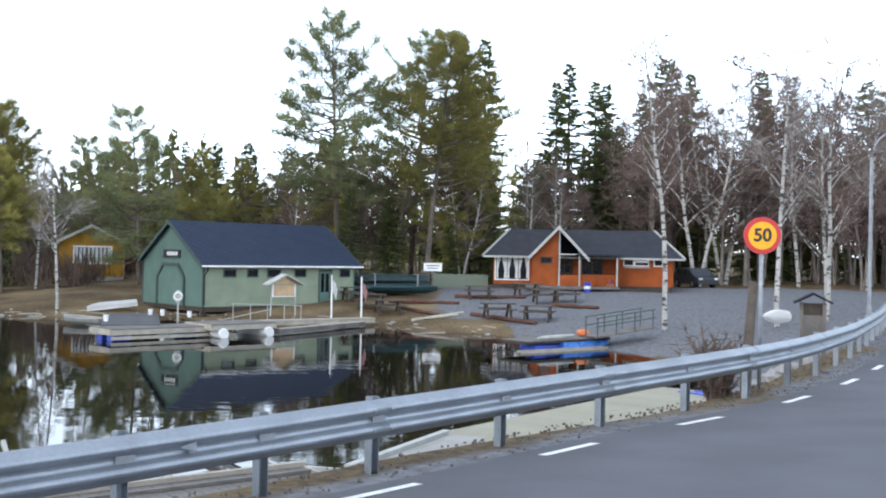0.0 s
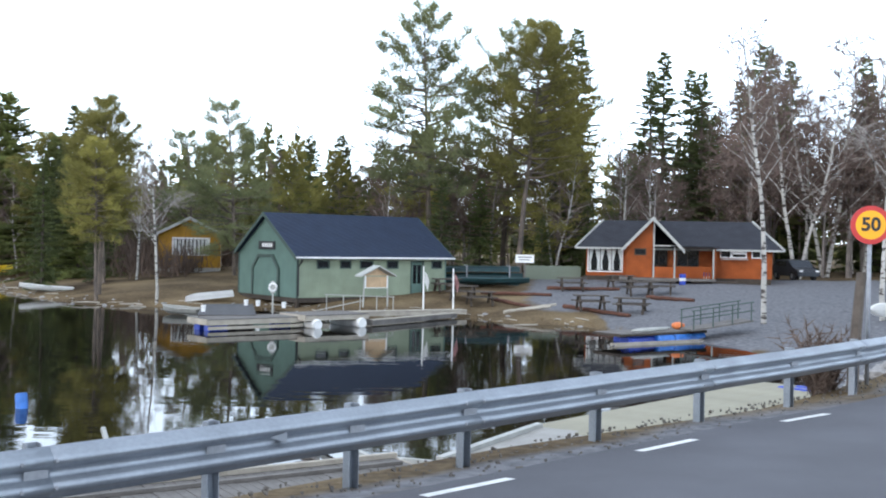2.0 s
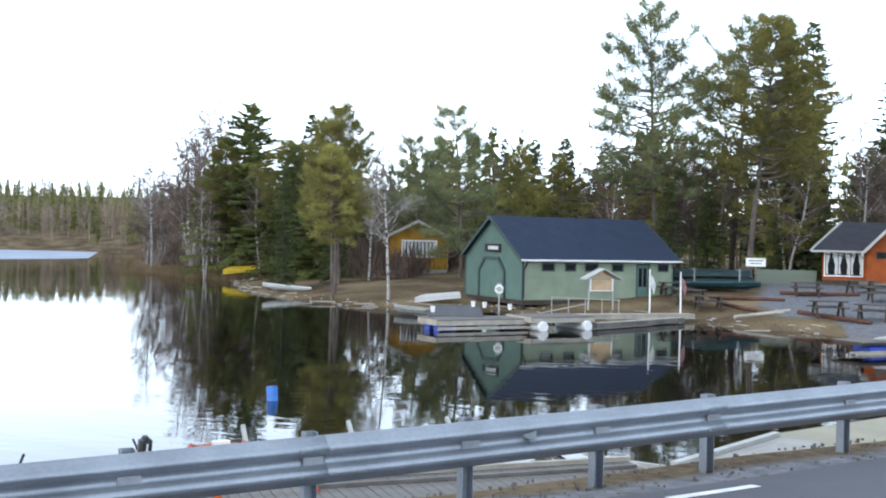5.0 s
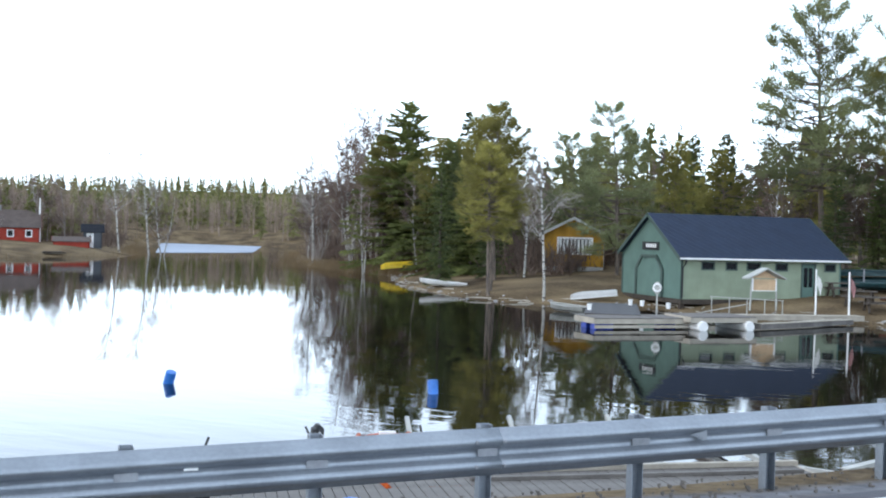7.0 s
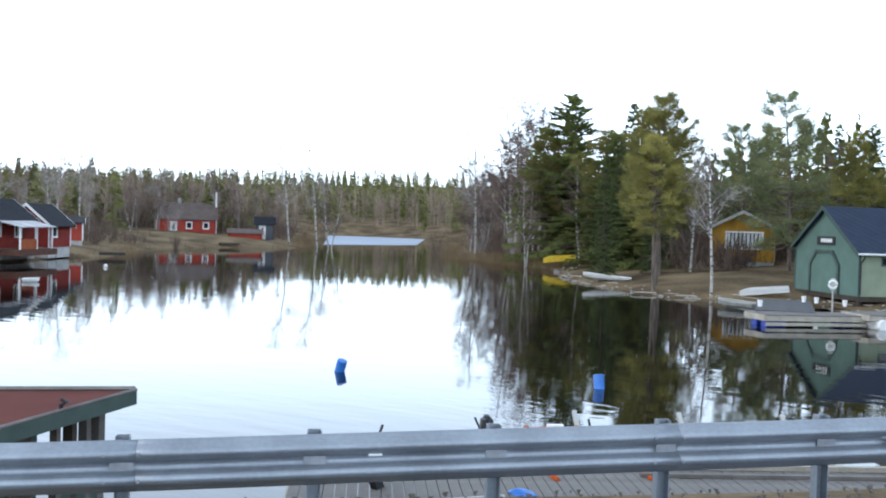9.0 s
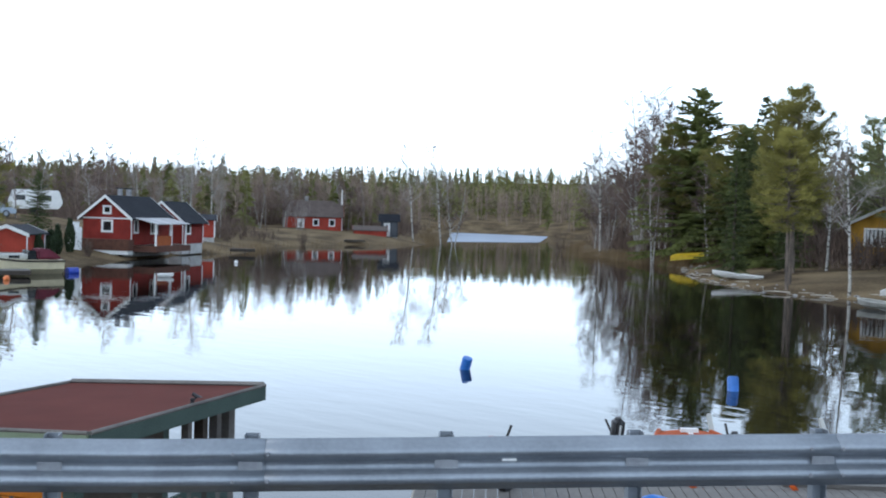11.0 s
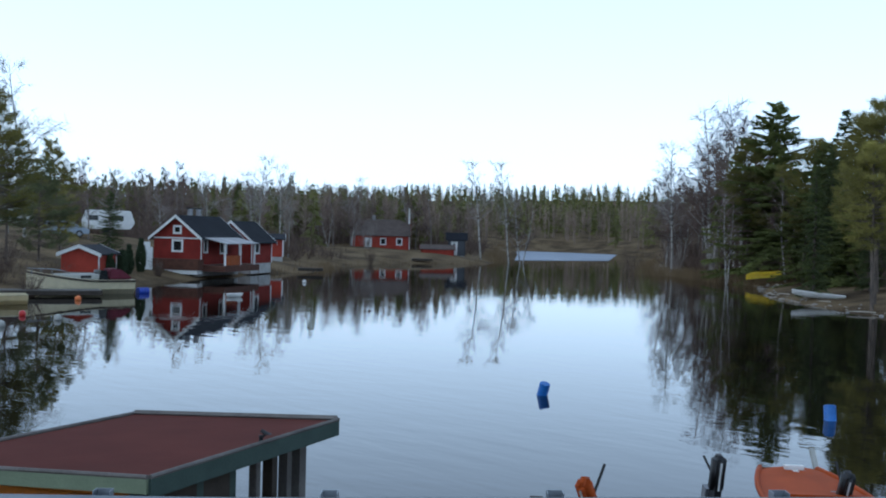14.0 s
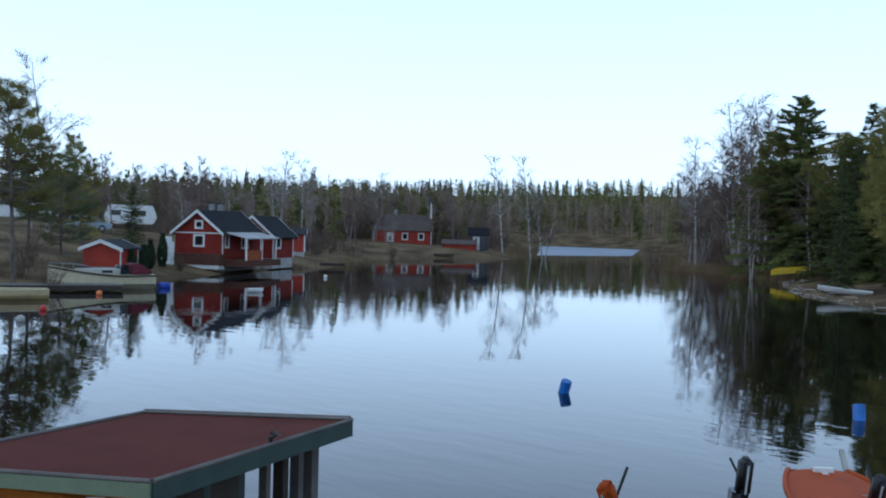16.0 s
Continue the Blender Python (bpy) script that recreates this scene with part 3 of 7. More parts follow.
def gable_roof(root, L, W, ze, zr, material, eave=0.35, end=0.35, thick=0.09, fascia=None, label="", back=None):
    s = (zr - ze) / (W / 2)
    bm = bmesh.new()
    for sg in (0, 1):
        e = eave if back is None or not sg else back
        pts = [(-e, ze - e * s), (W / 2, zr), (W / 2, zr + thick), (-e, ze - e * s + thick)]
        if sg:
            pts = [(W - a, b) for a, b in pts]
        prism(bm, [(a, b + 0.03) for a, b in pts], -end, L + end, swap=True)
    roof = part("roof", bm, material, root, label)
    if fascia:
        for x in (-end - 0.03, L + end):
            for sg in (0, 1):
                bm = bmesh.new()
                e = eave if back is None or not sg else back
                pts = [(-e, ze - e * s - 0.10), (W / 2, zr - 0.10), (W / 2, zr + thick + 0.05), (-e, ze - e * s + thick + 0.05)]
                if sg:
                    pts = [(W - a, b) for a, b in pts]
                prism(bm, pts, x, x + 0.03, swap=True)
                part("bargeboard", bm, fascia, roof)
    return roof


def make_boathouse():
    """Ridge along x; the front (long side with windows) faces the yard, the left gable faces the water."""
    L, W, ze, zr = 10.9, 6.9, 2.5, 4.8
    root = thing("boathouse", pose(-13.45, 59.9, 0.71, 0, 0, 43.7), "green timber boathouse with dark blue sheet roof", "boathouse")
    top = 2.12
    wins = [(1.35, 2.15, top - 0.42, top), (2.95, 3.65, top - 0.42, top), (4.35, 5.25, top - 0.42, top), (6.3, 7.1, top - 0.42, top), (9.75, 10.5, top - 0.42, top)]
    door = (8.15, 9.05, 0.02, 2.08)
    gate = (2.0, 4.9, 0.0, 2.1)
    # gables get a darker, bluer green than the long walls
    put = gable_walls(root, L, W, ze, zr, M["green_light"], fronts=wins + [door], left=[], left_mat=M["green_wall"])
    for h in wins:
        window(root, put["front"], h, M["green_dark"], trim=0.04)
    # door with dark glazing
    d = boxes("door", M["green_wall"], root, (8.2, 9.0, 0.03, 0.07, 0.04, 2.04))
    boxes("door_pane", M["glass"], d, (8.3, 8.56, 0.018, 0.03, 0.75, 1.9), (8.64, 8.9, 0.018, 0.03, 0.75, 1.9))
    boxes("door_frame", M["green_dark"], root, (8.08, 8.17, -0.03, 0.03, 0, 2.16), (9.03, 9.12, -0.03, 0.03, 0, 2.16), (8.17, 9.03, -0.03, 0.03, 2.07, 2.16))
    # boat gate with cut corners, outlined in dark trim
    y0, y1, zt = 1.95, 5.0, 2.35
    loop = [(y0, 0.0), (y0, zt - 0.75), (y0 + 0.7, zt), (y1 - 0.7, zt), (y1, zt - 0.75), (y1, 0.0)]
    gate_ob = None
    bm = bmesh.new()
    prism(bm, loop, -0.05, -0.004, swap=True)
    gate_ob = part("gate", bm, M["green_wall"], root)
    bm = bmesh.new()
    for p, q in zip(loop, loop[1:]):
        bar(bm, (-0.05, p[0], p[1]), (-0.05, q[0], q[1]), 0.17)
    part("gate_trim", bm, M["green_dark"], gate_ob)
    gable_roof(root, L, W, ze, zr, M["roof_blue"], eave=0.42, end=0.3, fascia=M["green_dark"], label="dark blue sheet roof", back=0.08)
    s = (zr - ze) / (W / 2)
    zg = ze - 0.42 * s + 0.06
    boxes("gutter", M["white"], root, (-0.32, L + 0.32, -0.52, -0.425, zg - 0.02, zg + 0.08), label="white gutter")
    bm = bmesh.new()
    tube(bm, [(0.06, -0.46, zg), (0.06, -0.42, zg - 0.2), (0.06, -0.07, zg - 0.5), (0.06, -0.07, 0.1)], [0.05] * 4, 6)
    part("downpipe", bm, M["black"], root, "dark downpipe")
    boxes("corner_board", M["green_dark"], root, (-0.03, 0.09, -0.03, -0.002, 0, ze - 0.05), label="dark green corner board")
    boxes("corner_board", M["green_dark"], root, (-0.03, -0.002, W - 0.1, W + 0.03, 0, ze - 0.05))
    # name board over the gate: lettering kept as bars
    board = boxes("name_board", M["black"], root, (-0.07, -0.005, 2.45, 4.35, 2.72, 3.2), label="black name board")
    boxes("lettering", M["white"], board, *[(-0.078, -0.071, 2.72 + 0.25 * i, 2.9 + 0.25 * i, 2.86, 3.08) for i in range(5)])
    # piles and dark sill
    boxes("sill", M["wood_dark"], root, (0.05, L - 0.05, 0.03, W - 0.03, -0.28, -0.004))
    for x in (0.3, 3.0, 6.0, 9.0, L - 0.3):
        for y in (0.4, W - 0.4):
            boxes("pile", M["wood_dark"], root, (x - 0.12, x + 0.12, y - 0.12, y + 0.12, -1.3, -0.28))


def make_cabin():
    """Orange cabin under a dark roof with raked ends; a porch gable faces the yard."""
    L, W, ze, zr = 12.3, 6.4, 2.1, 3.75
    root = thing("cabin", pose(3.5, 74.0, 1.98, 0, 0, -5.5), "orange-stained timber cafe cabin with dark grey roof", "cabin")
    big = (0.15, 2.45, 0.3, 1.95)
    small = [(8.95, 9.6, 1.42, 1.9), (9.7, 10.6, 1.42, 1.9), (11.0, 11.55, 1.42, 1.9)]
    dark = (4.3, 5.5, 0.05, 1.9)
    dark2 = (6.1, 7.5, 0.75, 1.85)
    puts = {"front": lambda a, q, z: (a, q, z), "back": lambda a, q, z: (a, W - q, z), "left": lambda a, q, z: (q, a, z), "right": lambda a, q, z: (L - q, a, z)}
    for side, holes, a0, a1 in (("front", [big, *small, dark, dark2], 0.12, L - 0.12), ("back", [], 0.12, L - 0.12), ("left", [], 0, W), ("right", [], 0, W)):
        bm = bmesh.new()
        wall(bm, a0, a1, 0, ze, holes, 0.12, puts[side])
        part("wall", bm, M["orange_wood"], root)
    put = puts
    window(root, put["front"], big, M["white"], bars=(3, 1), trim=0.05)
    # gathered curtains, tied in the middle
    for i in range(3):
        c0 = big[0] + 0.08 + i * (big[1] - big[0]) / 3
        w = (big[1] - big[0]) / 3 - 0.12
        for sg in (0, 1):
            bm = bmesh.new()
            o = [(0, 0.4), (w * 0.20, 0.4), (w * 0.14, 0.95), (w * 0.46, 1.88), (0, 1.88)]
            o = [(c0 + (w - a if sg else a), z) for a, z in o]
            prism(bm, o, 0.032, 0.04)
            part("curtain", bm, M["curtain"], root, "white tied curtain")
    for i, h in enumerate(small):
        window(root, put["front"], h, M["white"], trim=0.05)
    boxes("shutter", M["white"], root, (9.72, 10.6, -0.2, -0.04, 1.62, 1.9), label="white raised shutter")
    boxes("serving_shelf", M["offwhite"], root, (8.95, 10.7, -0.3, -0.04, 1.26, 1.32), label="pale serving shelf")
    window(root, put["front"], dark2, M["wood_dark"], bars=(2, 1), trim=0.05)
    d = boxes("door", M["wood_dark"], root, (4.35, 5.45, 0.04, 0.08, 0.06, 1.88))
    boxes("door_pane", M["glass"], d, (4.5, 4.85, 0.025, 0.04, 0.9, 1.75), (4.95, 5.3, 0.025, 0.04, 0.9, 1.75))
    # main roof: eave corners out, ridge ends drawn in
    e, o, k = 0.7, 0.55, 1.02
    s = (zr - ze) / (W / 2)
    zl = ze - o * s
    E0 = [(-e, -o, zl), (L + e, -o, zl), (L + e, W + o, zl), (-e, W + o, zl)]
    R0 = [(k, W / 2, zr), (L - k, W / 2, zr)]
    bm = bmesh.new()
    for lift in (0.0, 0.1):
        v = [bm.verts.new((x, y, z + lift + 0.02)) for x, y, z in E0 + R0]
        for f in ((0, 1, 5, 4), (1, 2, 5), (2, 3, 4, 5), (3, 0, 4)):
            bm.faces.new([v[i] for i in f])
    bm.verts.ensure_lookup_table()
    for i in range(4):
        j = (i + 1) % 4
        bm.faces.new([bm.verts[i], bm.verts[j], bm.verts[6 + j], bm.verts[6 + i]])
    roof = part("roof", bm, M["roof_grey"], root, "dark grey felt roof")
    for p, q in ((E0[0], R0[0]), (E0[1], R0[1])):
        bm = bmesh.new()
        bar(bm, Vector(p) + Vector((0, 0, 0.1)), Vector(q) + Vector((0, 0, 0.13)), 0.13)
        part("bargeboard", bm, M["offwhite"], roof)
    boxes("fascia", M["offwhite"], roof, (-e, L + e, -o - 0.035, -o - 0.002, zl, zl + 0.13))
    # porch gable towards the yard
    xm, hw, y0, pr, pe = 4.45, 1.72, -2.2, 3.85, 2.05
    s = (pr - pe) / hw
    bm = bmesh.new()
    for sg in (-1, 1):
        prism(bm, [(xm, pr), (xm + sg * 2.0, pr - 2.0 * s), (xm + sg * 2.0, pr - 2.0 * s + 0.1), (xm, pr + 0.1)], y0 - 0.4, 3.0)
    porch_roof = part("porch_roof", bm, M["roof_grey"], root)
    for sg in (-1, 1):
        bm = bmesh.new()
        prism(bm, [(xm, pr - 0.1), (xm + sg * 2.05, pr - 2.05 * s - 0.1), (xm + sg * 2.05, pr - 2.05 * s + 0.15), (xm, pr + 0.17)], y0 - 0.45, y0 - 0.41)
        part("bargeboard", bm, M["offwhite"], porch_roof)
    bm = bmesh.new()
    hole = (3.3, 4.0, 1.5, 1.88)
    wall(bm, xm - hw, xm, 0.0, 2.05, [hole], 0.1, lambda a, q, z: (a, y0 + 0.15 + q, z))
    prism(bm, [(xm - hw + 0.02, 2.05), (xm, 2.05), (xm, pr - 0.05)], y0 + 0.15, y0 + 0.25)
    box(bm, xm - hw, xm - hw + 0.1, y0 + 0.25, -0.01, 0, 2.0)
    bmesh.ops.remove_doubles(bm, verts=bm.verts, dist=1e-5)
    part("porch_wall", bm, M["orange_wood"], root)
    window(root, lambda a, q, z: (a, y0 + 0.15 + q, z), hole, M["wood_dark"], trim=0.04)
    boxes("porch_post", M["offwhite"], root, (xm + 0.02, xm + 0.12, y0, y0 + 0.1, 0, pr - 0.1))
    boxes("porch_post", M["offwhite"], root, (5.82, 5.92, y0, y0 + 0.1, 0, 2.1))
    boxes("tie_beam", M["offwhite"], root, (xm + 0.12, 5.95, y0 - 0.03, y0 + 0.04, 2.06, 2.15))
    boxes("porch_floor", M["wood_grey"], root, (2.3, 8.5, y0 - 0.2, -0.13, -0.18, -0.02))
    boxes("lower_wall", M["orange_wood"], root, (xm + 0.13, 5.8, y0 + 0.02, y0 + 0.1, 0.0, 0.72))
    for i in range(14):
        boxes("baluster", M["orange_wood"], root, (5.98 + i * 0.165, 6.08 + i * 0.165, y0 + 0.03, y0 + 0.07, 0.0, 0.68))
    boxes("handrail", M["orange_wood"], root, (5.93, 8.3, y0, y0 + 0.1, 0.69, 0.76))
    boxes("porch_post", M["offwhite"], root, (8.3, 8.4, y0, y0 + 0.1, 0, 1.95))
    boxes("veranda_beam", M["wood_dark"], root, (5.9, 8.42, y0 - 0.02, y0 + 0.06, 1.95, 2.05))
    boxes("veranda_roof", M["roof_grey"], root, (5.6, 8.7, y0 - 0.3, -0.45, 2.06, 2.13))
    boxes("store_wall", M["orange_wood"], root, (8.42, 8.52, -2.0, -0.01, 0, 1.95))
    boxes("plinth", M["wood_dark"], root, (0.05, L - 0.05, 0.02, W, -0.4, -0.004))
    boxes("step", M["wood_dark"], root, (7.0, 10.0, -1.9, -0.5, -0.3, -0.19))


def simple_house(name, m, label, L, W, ze, zr, wm, rm, fm, fronts=(), lefts=(), rights=(), door=None, wframe="white", plinth=0.4, curtain=False, eave=0.4, end=0.35):
    root = thing(name, m, label, "house")
    put = gable_walls(root, L, W, ze, zr, wm, fronts=list(fronts) + ([door] if door else []), left=lefts, right=rights)
    for side, hs in (("front", fronts), ("left", lefts), ("right", rights)):
        for h in hs:
            window(root, put[side], h, M[wframe], bars=(2, 1) if h[1] - h[0] > 0.8 else (1, 1), trim=0.12, curtain=curtain)
    if door:
        d = boxes("door", M["white"], root, (door[0], door[1], 0.03, 0.07, door[2], door[3]))
        boxes("door_pane", M["glass"], d, (door[0] + 0.25, door[1] - 0.25, 0.018, 0.03, 1.15, 1.75))
        boxes("door_frame", M["white"], root, (door[0] - 0.12, door[0], -0.04, 0.03, 0, door[3] + 0.12), (door[1], door[1] + 0.12, -0.04, 0.03, 0, door[3] + 0.12), (door[0], door[1], -0.04, 0.03, door[3], door[3] + 0.12))
    gable_roof(root, L, W, ze, zr, rm, eave=eave, end=end, fascia=fm)
    boxes("plinth", M["concrete"], root, (0.05, L - 0.05, 0.04, W - 0.04, -plinth - 0.6, -0.004))
    boxes("corner_board", fm, root, (-0.035, 0.1, -0.035, -0.002, 0, ze - 0.05))
    boxes("corner_board", fm, root, (L - 0.1, L + 0.035, -0.035, -0.002, 0, ze - 0.05))
    return root


make_boathouse()
make_cabin()

# ---- houses round the lake ----
def make_cottages():
    simple_house("yellow_house", pose(-24.3, 81.3, 1.74, 0, 0, 106), "ochre timber house with pale worn roof behind trees", 9.0, 4.7, 2.6, 3.8, M["ochre"], M["roof_light"], M["offwhite"],
                 lefts=[(0.95, 3.55, 1.05, 2.2)], curtain=True)
    r = simple_house("red_cottage", pose(-71.9, 46.92, 1.08, 0, 0, 118), "red timber cottage with white trim and black roof", 6.5, 4.1, 2.12, 3.7, M["falu"], M["roof_black"], M["white"],
                     lefts=[(1.65, 2.4, 1.05, 1.8), (1.8, 2.3, 2.45, 2.9)], fronts=[(0.5, 1.0, 1.0, 1.9), (3.2, 4.2, 0.9, 1.8)], plinth=0.3, eave=0.28)
    boxes("gable_band", M["white"], r, (-0.04, -0.004, 0.0, 4.1, 1.98, 2.08), label="white band")
    bm = bmesh.new()
    prism(bm, [(-0.3, 2.04), (-2.15, 1.64), (-2.15, 1.72), (-0.3, 2.12)], 0.1, 5.7, swap=True)
    part("porch_roof", bm, M["roof_light"], r, "pale lean-to roof")
    for x in (0.3, 2.9, 5.4):
        boxes("porch_post", M["white"], r, (x, x + 0.12, -1.95, -1.83, -0.2, 1.68))
    boxes("porch_rail", M["orange_wood"], r, (0.42, 2.9, -1.93, -1.88, 0.0, 0.75))
    boxes("terrace", M["wood_red"], r, (0.0, 6.0, -2.1, -0.04, -0.5, -0.02))
    boxes("terrace_front", M["wood_red"], r, (-0.9, -0.05, -0.3, 4.4, -0.42, 0.42), label="red-brown board terrace front")
    boxes("terrace_foot", M["white"], r, (-0.86, -0.05, -0.2, 4.3, -0.72, -0.425), label="white terrace foundation")
    boxes("gable_pane", M["glass"], r, (-0.02, -0.006, 1.83, 2.27, 2.48, 2.87))
    for x in (2.2, 3.6):
        boxes("chimney", M["zinc_dull"], r, (x, x + 0.3, 2.15, 2.45, 3.6, 4.35))
        boxes("chimney_cap", M["dark_metal"], r, (x - 0.12, x + 0.42, 2.03, 2.57, 4.36, 4.44))
    simple_house("annexe", pose(-76.2, 54.8, 1.0, 0, 0, 120), "red annexe with white bargeboard and black roof", 4.4, 3.6, 2.0, 3.5, M["falu"], M["roof_black"], M["white"], fronts=[(0.8, 1.6, 0.9, 1.8)], plinth=0.3)
    simple_house("red_shed", pose(-66.0, 35.2, 0.85, 0, 0, 131), "small red shed with grey roof by the shore", 3.3, 2.5, 1.2, 1.68, M["falu_bright"], M["roof_grey"], M["white"], plinth=0.2, eave=0.25, end=0.2)
    simple_house("red_shed", pose(-88.4, 65.0, 1.2, 0, 0, 53), "narrow red outhouse with white corners", 2.1, 2.5, 1.75, 2.2, M["falu_bright"], M["roof_grey"], M["white"], plinth=0.2, eave=0.2, end=0.2)
    f = simple_house("far_red_house", pose(-123.0, 107.5, 0.78, 0, 0, 49), "red timber house with brown tiled roof on the far shore", 8.5, 5.4, 2.75, 5.0, M["falu_bright"], M["roof_brown"], M["falu"],
                     fronts=[(4.3, 5.0, 1.3, 2.15), (6.75, 7.45, 1.3, 2.15)], lefts=[(2.2, 3.0, 1.2, 2.0)], door=(2.0, 2.8, 0.3, 2.15), plinth=0.4, eave=0.3)
    boxes("terrace", M["offwhite"], f, (0.0, 8.0, -2.4, -0.05, -0.9, -0.25), label="pale stone terrace")
    boxes("chimney", M["stone"], f, (3.0, 3.5, 2.5, 3.0, 4.6, 5.7))
    simple_house("boat_shed", pose(-107.0, 106.2, 0.35, 0, 0, 44.4), "low red boat shed at the far shore", 4.6, 3.0, 1.35, 1.9, M["falu_bright"], M["roof_brown"], M["falu"], plinth=0.2, eave=0.2, end=0.2)
    simple_house("dark_shed", pose(-106.6, 111.3, 0.8, 0, 0, 44.4), "small dark blue shed with white door", 2.4, 2.4, 2.4, 3.2, M["car_dark"], M["roof_black"], M["black"], door=(0.5, 1.2, 0.1, 1.9), plinth=0.2)
    simple_house("white_villa", pose(-121.0, 47.0, 4.0, 0, 0, 62), "white villa half hidden behind trees on the slope", 8.5, 7.0, 2.4, 3.6, M["white"], M["roof_grey"], M["white"], fronts=[(1.5, 2.6, 1.0, 2.1), (4.5, 5.6, 1.0, 2.1)])


make_cottages()


# ---- trees ----
class Soup:
    """Collects triangles for one mesh."""

    def __init__(self):
        self.v, self.f = [], []

    def tube(self, pts, radii, sides=5):
        base = len(self.v)
        pts = [np.array(p, float) for p in pts]
        for i, p in enumerate(pts):
            d = pts[min(i + 1, len(pts) - 1)] - pts[max(i - 1, 0)]
            d = d / (np.linalg.norm(d) + 1e-9)
            u = np.cross(d, (0, 0, 1) if abs(d[2]) < 0.95 else (1, 0, 0))
            u /= np.linalg.norm(u)
            w = np.cross(u, d)
            for k in range(sides):
                a = 6.28319 * k / sides
                self.v.append(p + (u * math.cos(a) + w * math.sin(a)) * radii[i])
        for i in range(len(pts) - 1):
            for k in range(sides):
                a, b = base + i * sides + k, base + i * sides + (k + 1) % sides
                self.f.append((a, b, b + sides, a + sides))

    def blades(self, p, d, width, rng):
        """Thin triangles from the points p along the vectors d."""
        n = len(p)
        s = np.cross(d, rng.normal(size=(n, 3)))
        s /= np.linalg.norm(s, axis=1)[:, None] + 1e-9
        s *= np.asarray(width).reshape(-1, 1) / 2
        b = len(self.v)
        self.v.extend(np.stack([p - s, p + s, p + d], 1).reshape(-1, 3))
        self.f.extend([(b + 3 * i, b + 3 * i + 1, b + 3 * i + 2) for i in range(n)])

    def mesh(self):
        return (np.array(self.v, float).tolist(), self.f)


def bent(a, d, length, rng, n=4, wob=0.12, droop=0.0):
    """A wandering line from a in the direction d."""
    pts, p = [np.array(a, float)], np.array(a, float)
    d = np.array(d, float)
    for i in range(n):
        d = d + rng.normal(size=3) * wob + np.array((0, 0, -droop))
        d /= np.linalg.norm(d)
        p = p + d * length / n
        pts.append(p.copy())
    return pts


def on_line(pts, t):
    k = min(int(t * (len(pts) - 1)), len(pts) - 2)
    q = t * (len(pts) - 1) - k
    return pts[k] * (1 - q) + pts[k + 1] * q, pts[k + 1] - pts[k]


def pine(seed, bare=0.42, spread=0.2, h=10.0, needles="needle_pine", dense=1.0, peak=0.3):
    """A Scots pine of height h: bare trunk, loose whorls of limbs, side twigs with tufts of needles."""
    rng = np.random.default_rng(seed)
    wood, leaf = Soup(), Soup()
    trunk = bent((0, 0, -0.3), (0, 0, 1), h + 0.3, rng, 9, 0.025)
    wood.tube(trunk, [0.0125 * h * (1 - 0.93 * (i / 9) ** 1.2) for i in range(10)], 7)
    P, D = [], []
    u = 0.0
    while u < 0.985:
        t = bare + (1 - bare) * u
        R = h * spread * ((0.72 + 0.28 * u / peak) if u < peak else (1 - (u - peak) / (1 - peak)) ** 0.72 * 0.93 + 0.07)
        gap = rng.random() * 6.283
        for k in range(int(rng.integers(4, 7))):
            a = gap + k * 1.25 + rng.normal() * 0.35
            ln = R * rng.uniform(0.5, 1.18)
            p, _ = on_line(trunk, min(0.995, t + rng.normal() * 0.012))
            d = np.array((math.cos(a), math.sin(a), -0.16 + 0.6 * u + 0.14 * rng.normal()))
            d /= np.linalg.norm(d)
            limb = bent(p, d, ln, rng, 5, 0.11, -0.05)
            wood.tube(limb, [(0.0046 * h * (1.15 - u) * (1 - 0.17 * j) + 0.004) for j in range(6)], 4)
            for j in range(int((4 + ln * 5.6) * dense)):
                tt = 0.25 + 0.75 * rng.random() ** 0.75
                q, dd = on_line(limb, min(tt, 0.999))
                dd = dd / np.linalg.norm(dd)
                side = np.cross(dd, (0, 0, 1.0))
                e = dd * rng.uniform(0.3, 1.0) + side * rng.uniform(-1, 1) + np.array((0, 0, rng.uniform(-0.15, 0.5)))
                e /= np.linalg.norm(e)
                lt = (0.24 + 0.36 * ln * (1.15 - tt)) * rng.uniform(0.45, 1.15)
                for c in (0.35, 0.7, 1.0):
                    P.append(np.repeat((q + e * lt * c)[None], 8, 0) + rng.normal(size=(8, 3)) * 0.075)
                    D.append((e * 0.55 + np.array((0, 0, 0.22)) + rng.normal(size=(8, 3)) * 0.55) * 0.155 * rng.uniform(0.7, 1.2))
        u += 0.046 * rng.uniform(0.75, 1.3)
    P, D = np.concatenate(P), np.concatenate(D)
    leaf.blades(P, D, 0.026 + 0.016 * rng.random(len(P)), rng)
    for j in range(12):
        t = bare * (0.3 + 0.65 * rng.random())
        p, _ = on_line(trunk, t)
        a = rng.random() * 6.283
        wood.tube(bent(p, (math.cos(a), math.sin(a), 0.0), h * 0.08 * (0.4 + rng.random()), rng, 3, 0.15, 0.06), [0.02, 0.014, 0.009, 0.004], 3)
    return wood, leaf, "bark_pine", needles


